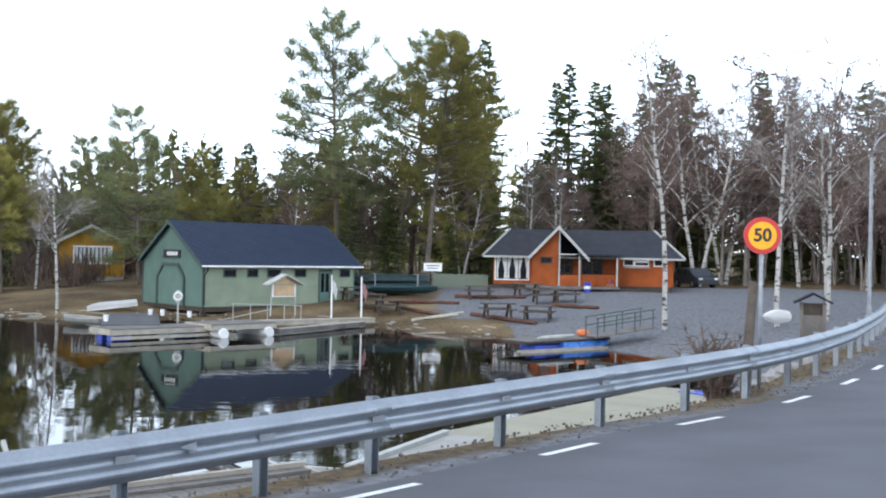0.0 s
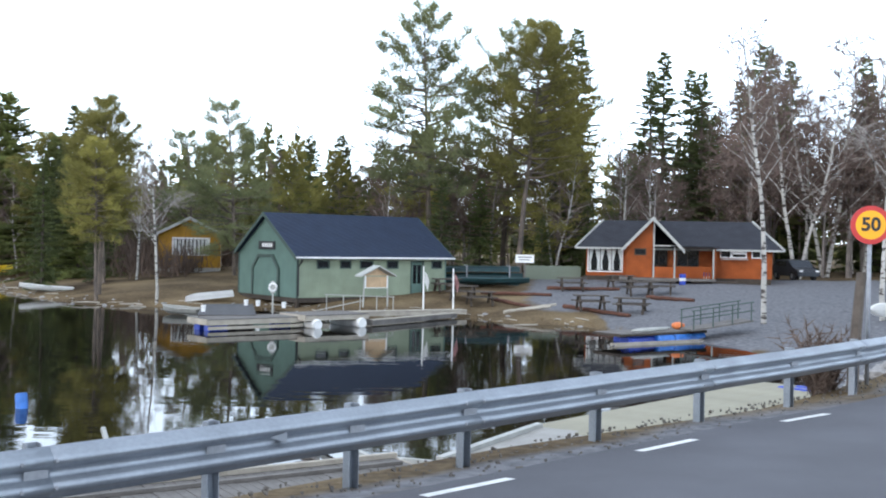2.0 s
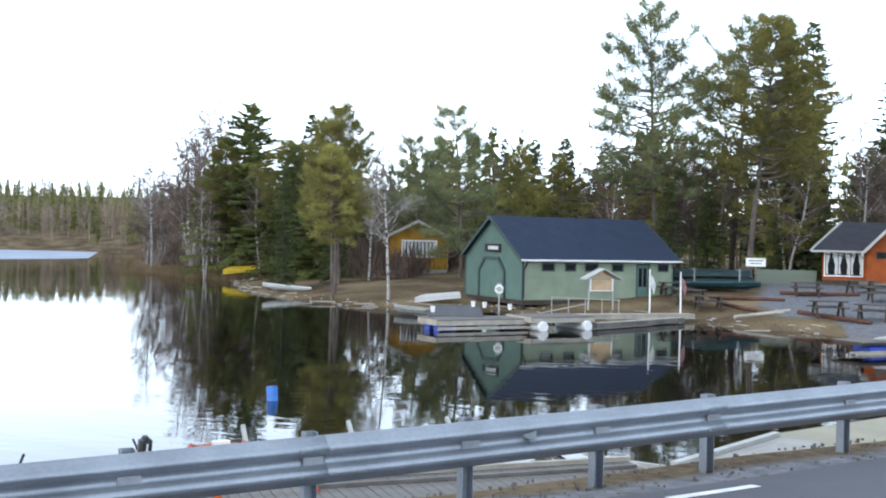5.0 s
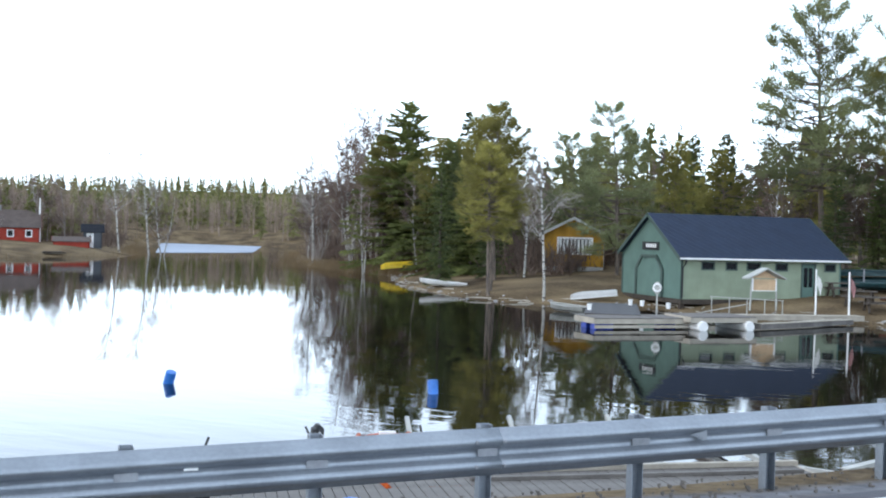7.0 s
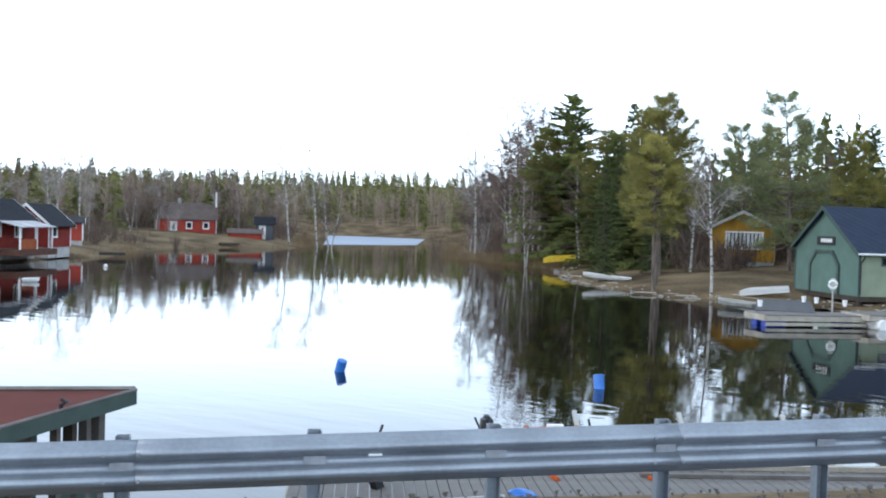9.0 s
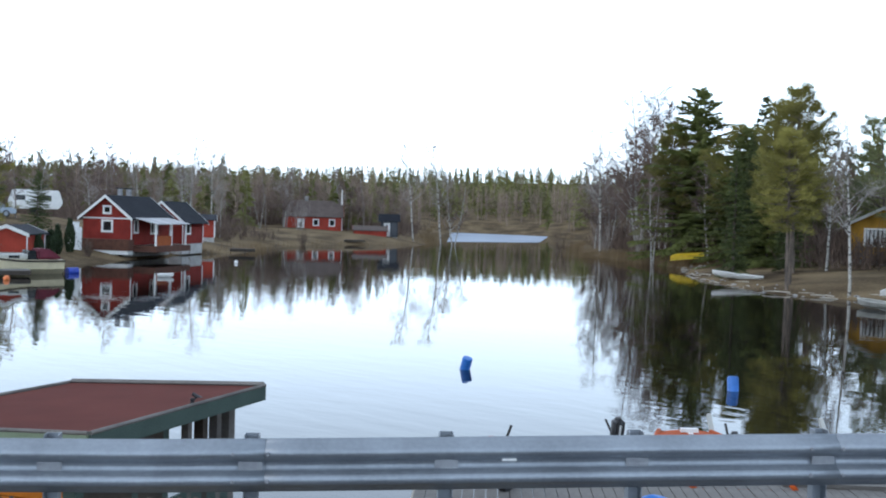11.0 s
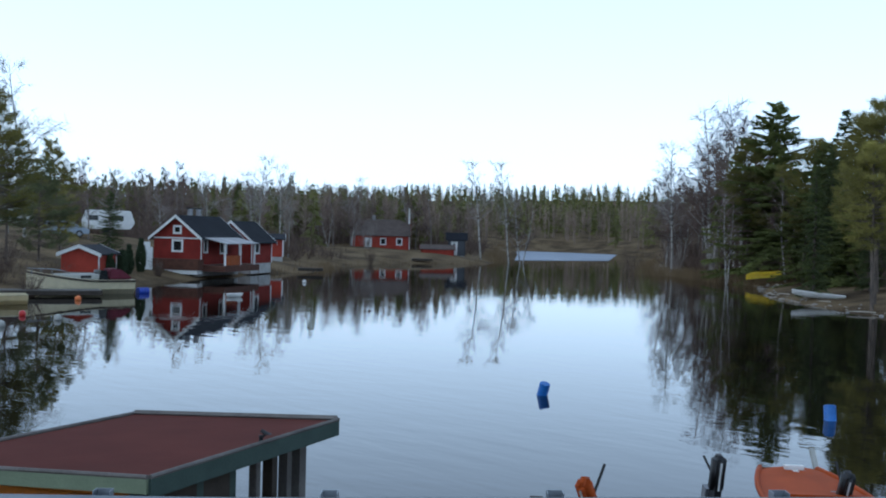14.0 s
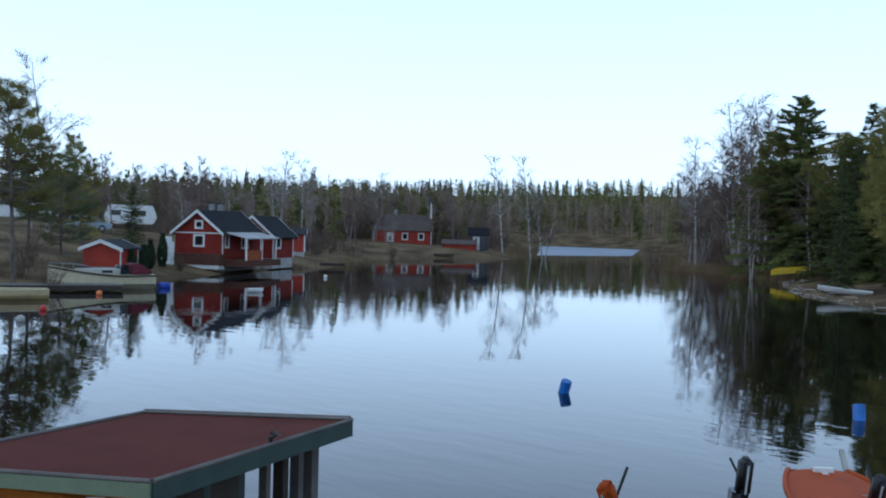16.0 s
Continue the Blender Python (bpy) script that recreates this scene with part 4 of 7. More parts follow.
def spruce(seed, h=10.0, slim=0.19, dense=1.0, needles="needle_spruce"):
    """A Norway spruce: whorls of drooping boughs with hanging shoots, down to the ground."""
    rng = np.random.default_rng(seed)
    wood, leaf = Soup(), Soup()
    wood.tube([(0, 0, -0.3), (0.03, 0, h * 0.5), (0, 0.02, h)], [0.014 * h, 0.009 * h, 0.01], 6)
    P, D = [], []
    z = 0.05 * h
    while z < h * 0.99:
        u = z / h
        r = h * slim * (1 - u) ** 0.74 + 0.10
        turn = rng.random() * 6.283
        for k in range(int(5 + 3 * (1 - u))):
            a = turn + k * 0.9 + rng.normal() * 0.3
            ln = r * rng.uniform(0.7, 1.12)
            d = np.array((math.cos(a), math.sin(a), 0.5 * u - 0.3 + 0.1 * rng.normal()))
            limb = bent((0, 0, z + rng.normal() * 0.08), d / np.linalg.norm(d), ln, rng, 4, 0.05, -0.03)
            if ln > 0.7:
                wood.tube(limb, [0.018, 0.014, 0.010, 0.007, 0.004], 3)
            n = int((10 + min(ln, 2.2) * 36) * dense)
            tt = 0.08 + 0.92 * rng.random(n) ** 0.85
            q = np.array([on_line(limb, min(t, 0.999))[0] for t in tt])
            side = np.array((-d[1], d[0], 0))
            w = (0.12 + 0.22 * ln * (1.1 - tt))[:, None]
            g = side * rng.uniform(-1, 1, (n, 1)) * w + d * 0.13 - np.array((0, 0, 0.16)) * rng.random((n, 1)) + rng.normal(size=(n, 3)) * 0.05
            P.append(q + side * rng.uniform(-0.5, 0.5, (n, 1)) * w)
            D.append(g)
        z += 0.031 * h * (1.15 - 0.55 * u) * rng.uniform(0.8, 1.2)
    P, D = np.concatenate(P), np.concatenate(D)
    leaf.blades(P, D, 0.06 + 0.04 * rng.random(len(P)), rng)
    return wood, leaf, "bark_dark", needles


def birch(seed, h=10.0, lean=0.0, low=0.3, forks=1, twigs="twig", dense=0.9, bark="bark_birch", thick=1.0):
    """A leafless birch: white trunk, rising limbs, fine hanging twigs."""
    rng = np.random.default_rng(seed)
    wood, leaf = Soup(), Soup()
    for fk in range(forks):
        d0 = np.array((lean + rng.normal() * 0.03 + (0.075 * (fk - (forks - 1) / 2) * 2 if forks > 1 else 0), rng.normal() * 0.04, 1.0))
        hh = h * (1 - 0.1 * fk)
        trunk = bent((0.1 * fk, 0, -0.3), d0 / np.linalg.norm(d0), hh + 0.3, rng, 9, 0.035)
        wood.tube(trunk, [0.0098 * hh * (1 - 0.93 * (i / 9) ** 1.1) + 0.006 for i in range(10)], 7)
        limbs = int(26 * dense)
        for i in range(limbs):
            t = low + (0.97 - low) * (i + rng.random()) / limbs
            p, dt = on_line(trunk, t)
            a = rng.random() * 6.283
            ln = hh * (0.26 * (1 - t) + 0.07) * (0.7 + 0.7 * rng.random())
            d = np.array((math.cos(a) * 0.75, math.sin(a) * 0.75, 0.9))
            limb = bent(p, d / np.linalg.norm(d), ln, rng, 4, 0.1, 0.03)
            wood.tube(limb, [0.0038 * hh * (1.1 - t) * (1 - 0.22 * j) + 0.005 for j in range(5)], 4)
            for j in range(int(4 + ln * 2.2)):
                q, dd = on_line(limb, 0.2 + 0.8 * rng.random())
                e = dd / np.linalg.norm(dd) + rng.normal(size=3) * 0.55
                l2 = ln * 0.4 * (0.5 + rng.random())
                tw = bent(q, e / np.linalg.norm(e), l2, rng, 3, 0.15, 0.10)
                leaf.tube(tw, [0.010, 0.008, 0.006, 0.003], 3)
                n = int((6 + l2 * 5) * dense)
                tt = rng.random(n)
                qq = np.array([on_line(tw, s)[0] for s in tt])
                g = rng.normal(size=(n, 3)) * 0.5 + np.array((0, 0, -0.25)) + (e * 0.5)
                g /= np.linalg.norm(g, axis=1)[:, None]
                leaf.blades(qq, g * (0.25 + 0.45 * rng.random((n, 1))), (0.016 + 0.012 * rng.random(n)) * thick, rng)
    return wood, leaf, bark, twigs


def tree_kind(made, name, label):
    """A hidden-free master: returns a function that plants copies."""
    wood, leaf, bark, needles = made
    wm, lm = bpy.data.meshes.new("trunk"), bpy.data.meshes.new("crown")
    for me, s, mm in ((wm, wood, bark), (lm, leaf, needles)):
        v, f = s.mesh()
        me.from_pydata(v, [], f)
        me.materials.append(M[mm])
    wm.shade_smooth()

    def plant(x, y, h, turn=0.0, wide=1.0, text=""):
        root = thing(name, Matrix.Translation((x, y, float(land(x, y)[0]) - 0.02)) @ pose(0, 0, 0, 0, 0, turn), text or label, "tree")
        k = h / 10.0
        for nm, me in (("trunk", wm), ("crown", lm)):
            ob = new(nm, me)
            ob.parent = root
            ob.scale = (k * wide, k * wide, k)
        return root
    return plant


PINE = [tree_kind(pine(s, b, sp, needles=nd, peak=pk), "pine_tree", "tall Scots pine with bare trunk and loose green crown") for s, b, sp, nd, pk in ((1, 0.36, 0.29, "needle_pine_grey", 0.38), (2, 0.42, 0.26, "needle_pine", 0.4), (3, 0.16, 0.31, "needle_pine", 0.25), (4, 0.18, 0.32, "needle_pine_grey", 0.3), (5, 0.42, 0.23, "needle_pine", 0.45))]
# the last, broad kind carries the needles with sunlight in their colour
SPRUCE = [tree_kind(spruce(s, slim=w, needles=nd, dense=dn), "spruce_tree", "dark green spruce with drooping boughs") for s, w, nd, dn in ((11, 0.19, "needle_spruce", 1.0), (12, 0.27, "needle_spruce", 1.0), (13, 0.13, "needle_spruce", 1.0), (14, 0.48, "needle_spruce_sunlit", 2.3))]
BIRCH = [tree_kind(birch(s, 10, ln, lw, fk, tw), "birch_tree", "leafless birch with white trunk and fine brown twigs") for s, ln, lw, fk, tw in ((21, 0.0, 0.3, 1, "twig"), (22, 0.05, 0.25, 2, "twig"), (23, -0.04, 0.35, 1, "twig_pale"), (24, 0.02, 0.45, 1, "twig"))]
BARE = [tree_kind(birch(s, 10, ln, 0.2, fk, "twig", 0.76, "bark_brown", 2.6), "bare_tree", "leafless grey-brown tree with dense fine twigs") for s, ln, fk in ((31, 0.0, 1), (32, 0.05, 2), (33, -0.05, 1))]

# the yard's edge and the wood behind it
for k, x, y, top in [("P0", -7.8, 79.56, 20.9), ("P1", -1.1, 78.0, 20.0), ("P0", -2.84, 94.9, 23.2), ("S0", 1.36, 90, 22.5), ("S0", 3.27, 89.9, 22.1), ("S1", -6.75, 76.7, 8.7), ("P3", -21.4, 75, 14.1), ("P2", -18.6, 79, 11.2), ("S1", -19.2, 90, 13.1), ("S1", -17.2, 93.4, 13.5),
                     ("B0", -11.2, 79.2, 10.9), ("P3", -29.5, 90.2, 13.5), ("P2", 1.8, 84, 17.3), ("S1", -4.5, 87.9, 9.4), ("S1", -13.5, 92, 12.5), ("P2", -10.5, 88, 13), ("S1", 4.0, 82.5, 7.5), ("S1", 0.5, 81.5, 6.5), ("P2", -15.0, 84, 11.0)]:
    {"P": PINE, "S": SPRUCE, "B": BIRCH}[k[0]][int(k[1])](x, y, top - float(land(x, y)[0]), turn=(x * 37 + y * 91) % 360)
for k, x, y, top in [("S0", 9.8, 94.5, 19.4), ("S2", 11.5, 99.3, 22), ("S0", 13.2, 94, 19.4), ("S0", 13.7, 91, 18.7), ("P3", 16.3, 98.7, 16.2), ("B0", 12.6, 94.2, 14.1), ("B3", 7.4, 94.7, 15.1), ("B1", 1.4, 82, 11.9), ("B3", 15.2, 90.7, 14.3), ("B3", 10.3, 49.2, 14.1), ("B1", 19.6, 82.7, 19.2),
                     ("B2", 15.0, 47.7, 13.7), ("B1", 17.6, 48.9, 13.7), ("B1", 23, 87, 20.5), ("B0", 27.9, 83.5, 18.6), ("B2", 31.4, 79, 18.4), ("B1", 9.0, 84, 12.5), ("B0", 6.2, 83, 11.5)]:
    {"P": PINE, "S": SPRUCE, "B": BIRCH}[k[0]][int(k[1])](x, y, top - float(land(x, y)[0]), turn=(x * 37 + y * 91) % 360)
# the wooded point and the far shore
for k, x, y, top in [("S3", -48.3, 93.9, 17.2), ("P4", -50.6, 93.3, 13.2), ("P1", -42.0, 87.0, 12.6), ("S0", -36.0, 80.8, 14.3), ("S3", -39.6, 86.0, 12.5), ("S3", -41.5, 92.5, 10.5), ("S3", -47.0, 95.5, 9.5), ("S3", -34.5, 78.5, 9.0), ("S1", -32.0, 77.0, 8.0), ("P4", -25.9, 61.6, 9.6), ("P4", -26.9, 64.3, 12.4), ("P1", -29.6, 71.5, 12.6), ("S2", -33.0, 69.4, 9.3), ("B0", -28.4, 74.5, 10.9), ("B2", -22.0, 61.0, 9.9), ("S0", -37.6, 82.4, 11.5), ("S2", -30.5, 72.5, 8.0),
                     ("P0", -49.8, -1.0, 6.0), ("B2", -88, 40.4, 17.2), ("P2", -80.5, 39.8, 10.4), ("S1", -76.2, 41.6, 6.7), ("B2", -103.5, 75.5, 12.2), ("B2", -109.5, 83.5, 12), ("B2", -101.5, 112.6, 14), ("B2", -98.5, 115.2, 14)]:
    {"P": PINE, "S": SPRUCE, "B": BIRCH}[k[0]][int(k[1])](x, y, top - float(land(x, y)[0]), turn=(x * 37 + y * 91) % 360)
for k, x, y, top in [("B1", -96, 114.8, 9.5), ("B2", -67.5, 107.5, 14.6), ("B3", -54.6, 99.8, 17.9), ("B0", -62.5, 107.0, 16.2), ("B0", -57.2, 103.4, 17.2), ("B1", -60.5, 104, 13.4), ("B2", -76, 120, 13), ("B1", -116.5, 97.2, 7.4), ("B2", -99.5, 72, 10.2), ("B1", -56, 101, 11), ("B1", -50, 88.5, 8.5), ("B0", -45, 90, 10), ("B1", -70, 114, 10), ("B1", -59.6, 102.8, 18.2), ("P0", -68.5, 30.2, 9.5), ("P3", -72, 34.0, 8.5)]:
    {"P": PINE, "S": SPRUCE, "B": BIRCH}[k[0]][int(k[1])](x, y, top - float(land(x, y)[0]), turn=(x * 37 + y * 91) % 360)
for x, y, h in [(-52.5, 100.5, 15.5), (-57.0, 104.5, 15.0), (-61.5, 106.5, 13.5), (-65.0, 110.0, 12.5), (-69.5, 113.0, 11.5), (-50.0, 97.5, 12.5), (-73.5, 117.0, 11.0), (-63.5, 113.0, 14.0), (-55.5, 109.0, 15.0)]:
    BARE[int(-x) % 3](x, y, h, turn=(x * 53) % 360, wide=1.15)
PINE[1](-60.8, 25.9, 11.2, turn=40, wide=1.0, text="dark wind-bent pine at the boat landing")

# scattered wood behind the yard, thinner on the near edge
rng = np.random.default_rng(5)


def scatter(n, xr, yr, kinds, hr, clear=4.0):
    made = 0
    while made < n:
        x, y = rng.uniform(*xr), rng.uniform(*yr)
        d, _ = seg_dist(np.array([x]), np.array([y]), SHORE_LINE)
        if d[0] < clear or inside(np.array([x]), np.array([y]), SHORE_LINE)[0]:
            made += 0.02
            continue
        k = kinds[rng.integers(len(kinds))]
        k(x, y, rng.uniform(*hr), turn=rng.uniform(0, 360))
        made += 1


scatter(30, (18, 62), (82, 104), BARE, (15, 20))
scatter(40, (14, 62), (86, 112), BARE + BARE + BIRCH[:1], (11, 17))
scatter(20, (18, 66), (100, 124), SPRUCE[:3], (17, 22))
scatter(22, (30, 62), (62, 88), BARE + BIRCH[:1], (11, 16))
scatter(10, (-30, 12), (96, 116), SPRUCE[:3] + PINE[2:4], (10, 14))
scatter(8, (-30, -6), (88, 104), BARE, (10, 13))
scatter(12, (-8, 16), (84, 96), BARE + BIRCH[3:], (7, 12))
scatter(10, (-60, -36), (92, 118), BARE + PINE[2:3], (8, 12))
scatter(26, (-100, -62), (112, 160), BARE + BIRCH[2:3], (8, 13))
scatter(30, (-150, -114), (78, 128), BARE + BIRCH[2:3], (7, 10.5))
scatter(22, (-122, -86), (38, 78), BARE + BIRCH[2:3], (5.5, 8.5))


def make_far_woods():
    """The dense wood beyond: uncountable thin trunks and crowns as one mesh each of conifers and bare trees."""
    con, bare = Soup(), Soup()
    r2 = np.random.default_rng(9)

    def one(x, y, h, dark):
        z = float(land(x, y)[0])
        if dark:
            n = 64
            u = r2.random(n) ** 0.8
            a = r2.random(n) * 6.283
            rad = h * 0.15 * (1 - u) + 0.25
            p = np.c_[x + np.cos(a) * rad * 0.3, y + np.sin(a) * rad * 0.3, z + h * (0.08 + 0.9 * u)]
            g = np.c_[np.cos(a) * rad, np.sin(a) * rad, -0.25 * rad - 0.1 * r2.random(n)] * (0.7 + 0.6 * r2.random((n, 1)))
            con.blades(p, g, 0.5 + 0.03 * h + 0.3 * r2.random(n), r2)
            con.blades(np.array([[x, y, z]]), np.array([[0, 0, h * 1.03]]), [0.5], r2)
        else:
            bare.blades(np.array([[x, y, z]]), np.array([[r2.normal() * 0.4, r2.normal() * 0.4, h]]), [0.26], r2)
            n = 60
            u = 0.25 + 0.75 * r2.random(n)
            a = r2.random(n) * 6.283
            p = np.c_[np.full(n, x), np.full(n, y), z + h * u * 0.9]
            g = np.c_[np.cos(a), np.sin(a), 0.9 + 0.4 * r2.random(n)] * (h * 0.16 * (1.25 - u))[:, None] * (0.5 + r2.random((n, 1)))
            bare.blades(p, g, 0.05 + 0.05 * r2.random(n), r2)
    # behind the yard
    for i in range(420):
        x, y = r2.uniform(-60, 95), r2.uniform(98, 175)
        one(x, y, r2.uniform(9, 15), r2.random() < (0.62 if x < 10 else 0.35))
    for i in range(150):
        x, y = r2.uniform(45, 110), r2.uniform(45, 110)
        one(x, y, r2.uniform(11, 16), r2.random() < 0.3)
    # round the far bay and up the hill
    k = 0
    while k < 5200:
        a, d = r2.uniform(radians(98), radians(176)), (150 + 480 * r2.random() ** 1.2) if k % 4 else 165 + 90 * r2.random()
        x, y = d * math.cos(a), d * math.sin(a)
        k += 1
        if inside(np.array([x]), np.array([y]), SHORE_LINE)[0] or (d < 240 and seg_dist(np.array([x]), np.array([y]), SHORE_LINE)[0][0] < 9) or (x > -131 and x < -97 and y < 114 and y > 92):
            continue
        one(x, y, r2.uniform(8, 11), r2.random() < (0.6 if d > 300 else 0.2))
    # the thick front of the wood along the far shore
    k = 0
    while k < 3000:
        a, d = r2.uniform(radians(112), radians(162)), r2.uniform(120, 340)
        x, y = d * math.cos(a), d * math.sin(a)
        if inside(np.array([x]), np.array([y]), SHORE_LINE)[0]:
            k += 0.2
            continue
        k += 1
        off = seg_dist(np.array([x]), np.array([y]), SHORE_LINE)[0][0]
        if off < 6 or off > 60 or (-131 < x < -97 and 90 < y < 114 + 0.25 * (x + 131)) or y < 84:
            continue
        one(x, y, r2.uniform(6.5, 9.5), r2.random() < 0.2)
    tagged(part("far_conifers", con.mesh(), M["needle_far"]), "dense dark conifer wood on the hills round the lake", "forest", kind="stuff")
    tagged(part("far_bare_trees", bare.mesh(), M["twig_far_lit"]), "leafless wood round the lake, low sun put into its pale brown", "forest", kind="stuff")


def make_undergrowth():
    """Leafless brush under the trees of the far shore and the wooded point."""
    s = Soup()
    r2 = np.random.default_rng(77)
    k = 0
    while k < 4200:
        if k % 3 == 0:
            x, y = r2.uniform(-78, -26), r2.uniform(66, 124)
        else:
            a, d = r2.uniform(radians(112), radians(160)), r2.uniform(120, 240)
            x, y = d * math.cos(a), d * math.sin(a)
        k += 1
        if inside(np.array([x]), np.array([y]), SHORE_LINE)[0] or (-131 < x < -94 and 86 < y < 116) or y < 64:
            continue
        off = seg_dist(np.array([x]), np.array([y]), SHORE_LINE)[0][0]
        if off < 3.0 or off > 40 or (x > -44 and off < 8):
            continue
        h, n = r2.uniform(1.2, 3.6), 46
        z = float(land(x, y)[0])
        p = np.c_[x + r2.normal(size=n) * 0.9, y + r2.normal(size=n) * 0.9, z + 0.5 * h * r2.random(n) ** 1.5]
        g = np.c_[r2.normal(size=n) * 0.28, r2.normal(size=n) * 0.28, np.full(n, 0.75)] * h * (0.4 + 0.5 * r2.random((n, 1)))
        s.blades(p, g, 0.05 + 0.06 * r2.random(n), r2)
    tagged(part("undergrowth", s.mesh(), M["leaf_dark"]), "leafless brown brush under the trees by the lake", "undergrowth", kind="stuff")


make_far_woods()
make_undergrowth()

# ---- docks and landing ----
def deck(name, m, L, W, top, label, material, plank=0.24, board=0.04, edge=None, across=True, gap=0.012, skirt=0.22, category="dock"):
    """A plank deck, x along its length; every plank is a part."""
    root = thing(name, m, label, category)
    n = int((L if across else W) / plank)
    size = (plank - gap, W, board) if across else (L, plank - gap, board)
    me = bpy.data.meshes.new("plank")
    bm = bmesh.new()
    box(bm, 0, size[0], 0, size[1], -board, 0)
    bm.to_mesh(me)
    bm.free()
    me.materials.append(material)
    r = random.Random(n)
    for i in range(n):
        ob = new("plank", me)
        ob.parent = root
        ob.location = (i * plank, r.uniform(-0.015, 0.015), top + r.uniform(-0.004, 0.004)) if across else (r.uniform(-0.02, 0.02), i * plank, top + r.uniform(-0.004, 0.004))
    boxes("joist", edge or material, root, (0, L, 0.02, 0.10, top - board - skirt, top - board - 0.003))
    boxes("joist", edge or material, root, (0, L, W - 0.10, W - 0.02, top - board - skirt, top - board - 0.003))
    boxes("end_board", edge or material, root, (-0.03, 0.02, 0.02, W - 0.02, top - board - skirt, top - 0.01))
    boxes("end_board", edge or material, root, (L - 0.02, L + 0.03, 0.02, W - 0.02, top - board - skirt, top - 0.01))
    return root


def drum(parent, p, axis, length, radius, material, name="float"):
    """A ribbed plastic drum as a part."""
    bm = bmesh.new()
    a = Vector(axis).normalized() * length
    p = Vector(p)
    prof = [(0, 0.86), (0.03, 1), (0.3, 1), (0.32, 1.05), (0.35, 1), (0.65, 1), (0.68, 1.05), (0.7, 1), (0.97, 1), (1, 0.86)]
    tube(bm, [p + a * t for t, _ in prof], [radius * k for _, k in prof], 14)
    return part(name, bm, material, parent, smooth=False)


def make_boathouse_docks():
    a = deck("floating_dock", pose(-13.9, 44.9, 0, 0, 0, 43.5), 4.7, 2.0, 0.52, "weathered grey floating dock with blue floats", M["wood_grey"], across=False, plank=0.2, edge=M["wood_pale"])
    boxes("fender_board", M["wood_pale"], a, (0.0, 4.7, -0.06, -0.005, 0.06, 0.2), (0.0, 4.7, -0.06, -0.005, 0.26, 0.42))
    drum(a, (0.1, 0.35, 0.1), (1, 0, 0), 0.9, 0.28, M["blue_deep"])
    drum(a, (0.1, 1.3, 0.1), (1, 0, 0), 0.9, 0.28, M["blue_deep"])
    drum(a, (3.6, 0.9, 0.05), (1, 0, 0), 0.9, 0.25, M["blue_deep"])
    b = deck("gangway_dock", pose(-12.6, 47.9, 0, 0, 0, 106), 8.4, 2.6, 0.55, "dark weathered landing dock in front of the boathouse gate", M["deck_dark"], plank=0.3, edge=M["wood_dark"])
    for x in (0.5, 3.0, 5.5, 8.0):
        for y in (0.2, 2.4):
            boxes("pile", M["wood_dark"], b, (x - 0.07, x + 0.07, y - 0.07, y + 0.07, -1.2, 0.25))
    c = deck("floating_dock", pose(-10.2, 47.5, 0, 0, 0, 42.5), 3.4, 2.4, 0.62, "grey floating dock on white cylindrical floats", M["wood_grey"], plank=0.2, edge=M["wood_pale"])
    drum(c, (0.55, -0.15, 0.18), (0, 1, 0), 2.6, 0.26, M["white"])
    drum(c, (2.95, -0.15, 0.18), (0, 1, 0), 2.6, 0.26, M["white"])
    deck("walkway", pose(-10.9, 52.6, 0, 0, 0, 36), 9.0, 0.75, 0.42, "long pale narrow plank walkway to the shore", M["wood_pale"], plank=0.25, across=False, edge=M["wood_pale"])
    deck("walkway", pose(-7.5, 49.9, 0, 0, 0, 62), 7.4, 0.6, 0.32, "narrow pale floating walkway", M["wood_pale"], plank=0.2, across=False, edge=M["wood_grey"])
    for x, y in ((-14.9, 54.6), (-14.2, 54.3), (-12.6, 53.3), (-15.5, 49.3)):
        r = thing("bucket", pose(x, y, 0.555), "white plastic bucket used as a planter on the dock", "bucket", "buckets on the dock")
        bm = bmesh.new()
        tube(bm, [(0, 0, 0), (0, 0, 0.29), (0, 0, 0.30), (0, 0, 0.04)], [0.10, 0.125, 0.11, 0.09], 12, cap=True)
        part("pail", bm, M["white"], r)
    p = thing("lifebuoy_post", pose(-13.45, 54.4, 0.56, 0, 0, 10), "white lifebuoy on a pale post beside the dock", "lifebuoy")
    boxes("post", M["offwhite"], p, (-0.04, 0.04, -0.04, 0.04, -0.8, 1.3))
    bm = bmesh.new()
    ring = [Vector((0.19 * math.cos(a), -0.08, 0.98 + 0.19 * math.sin(a))) for a in np.linspace(0, 6.2832, 19)]
    tube(bm, ring, [0.055] * 19, 8, cap=False)
    part("ring", bm, M["white"], p, "white ring", smooth=True)
    boxes("backboard", M["offwhite"], p, (-0.12, 0.12, -0.05, -0.042, 0.68, 1.28))
    f = thing("handrail", pose(-10.95, 56.0, 0.42, 0, 0, 24), "low pale tubular handrail beside the walkway", "railing")
    for i in range(5):
        bm = bmesh.new()
        bar(bm, (i * 0.92, 0, -0.3), (i * 0.92, 0, 0.72 - 0.03 * i), 0.05, sides=6)
        part("upright", bm, M["offwhite"], f)
    bm = bmesh.new()
    bar(bm, (-0.1, 0, 0.73), (3.75, 0, 0.6), 0.05, sides=6)
    part("top_rail", bm, M["offwhite"], f)
    bm = bmesh.new()
    bar(bm, (-0.6, -0.3, -0.1), (1.9, -0.25, 0.42), 0.05, sides=6)
    part("brace", bm, M["offwhite"], f)


make_boathouse_docks()


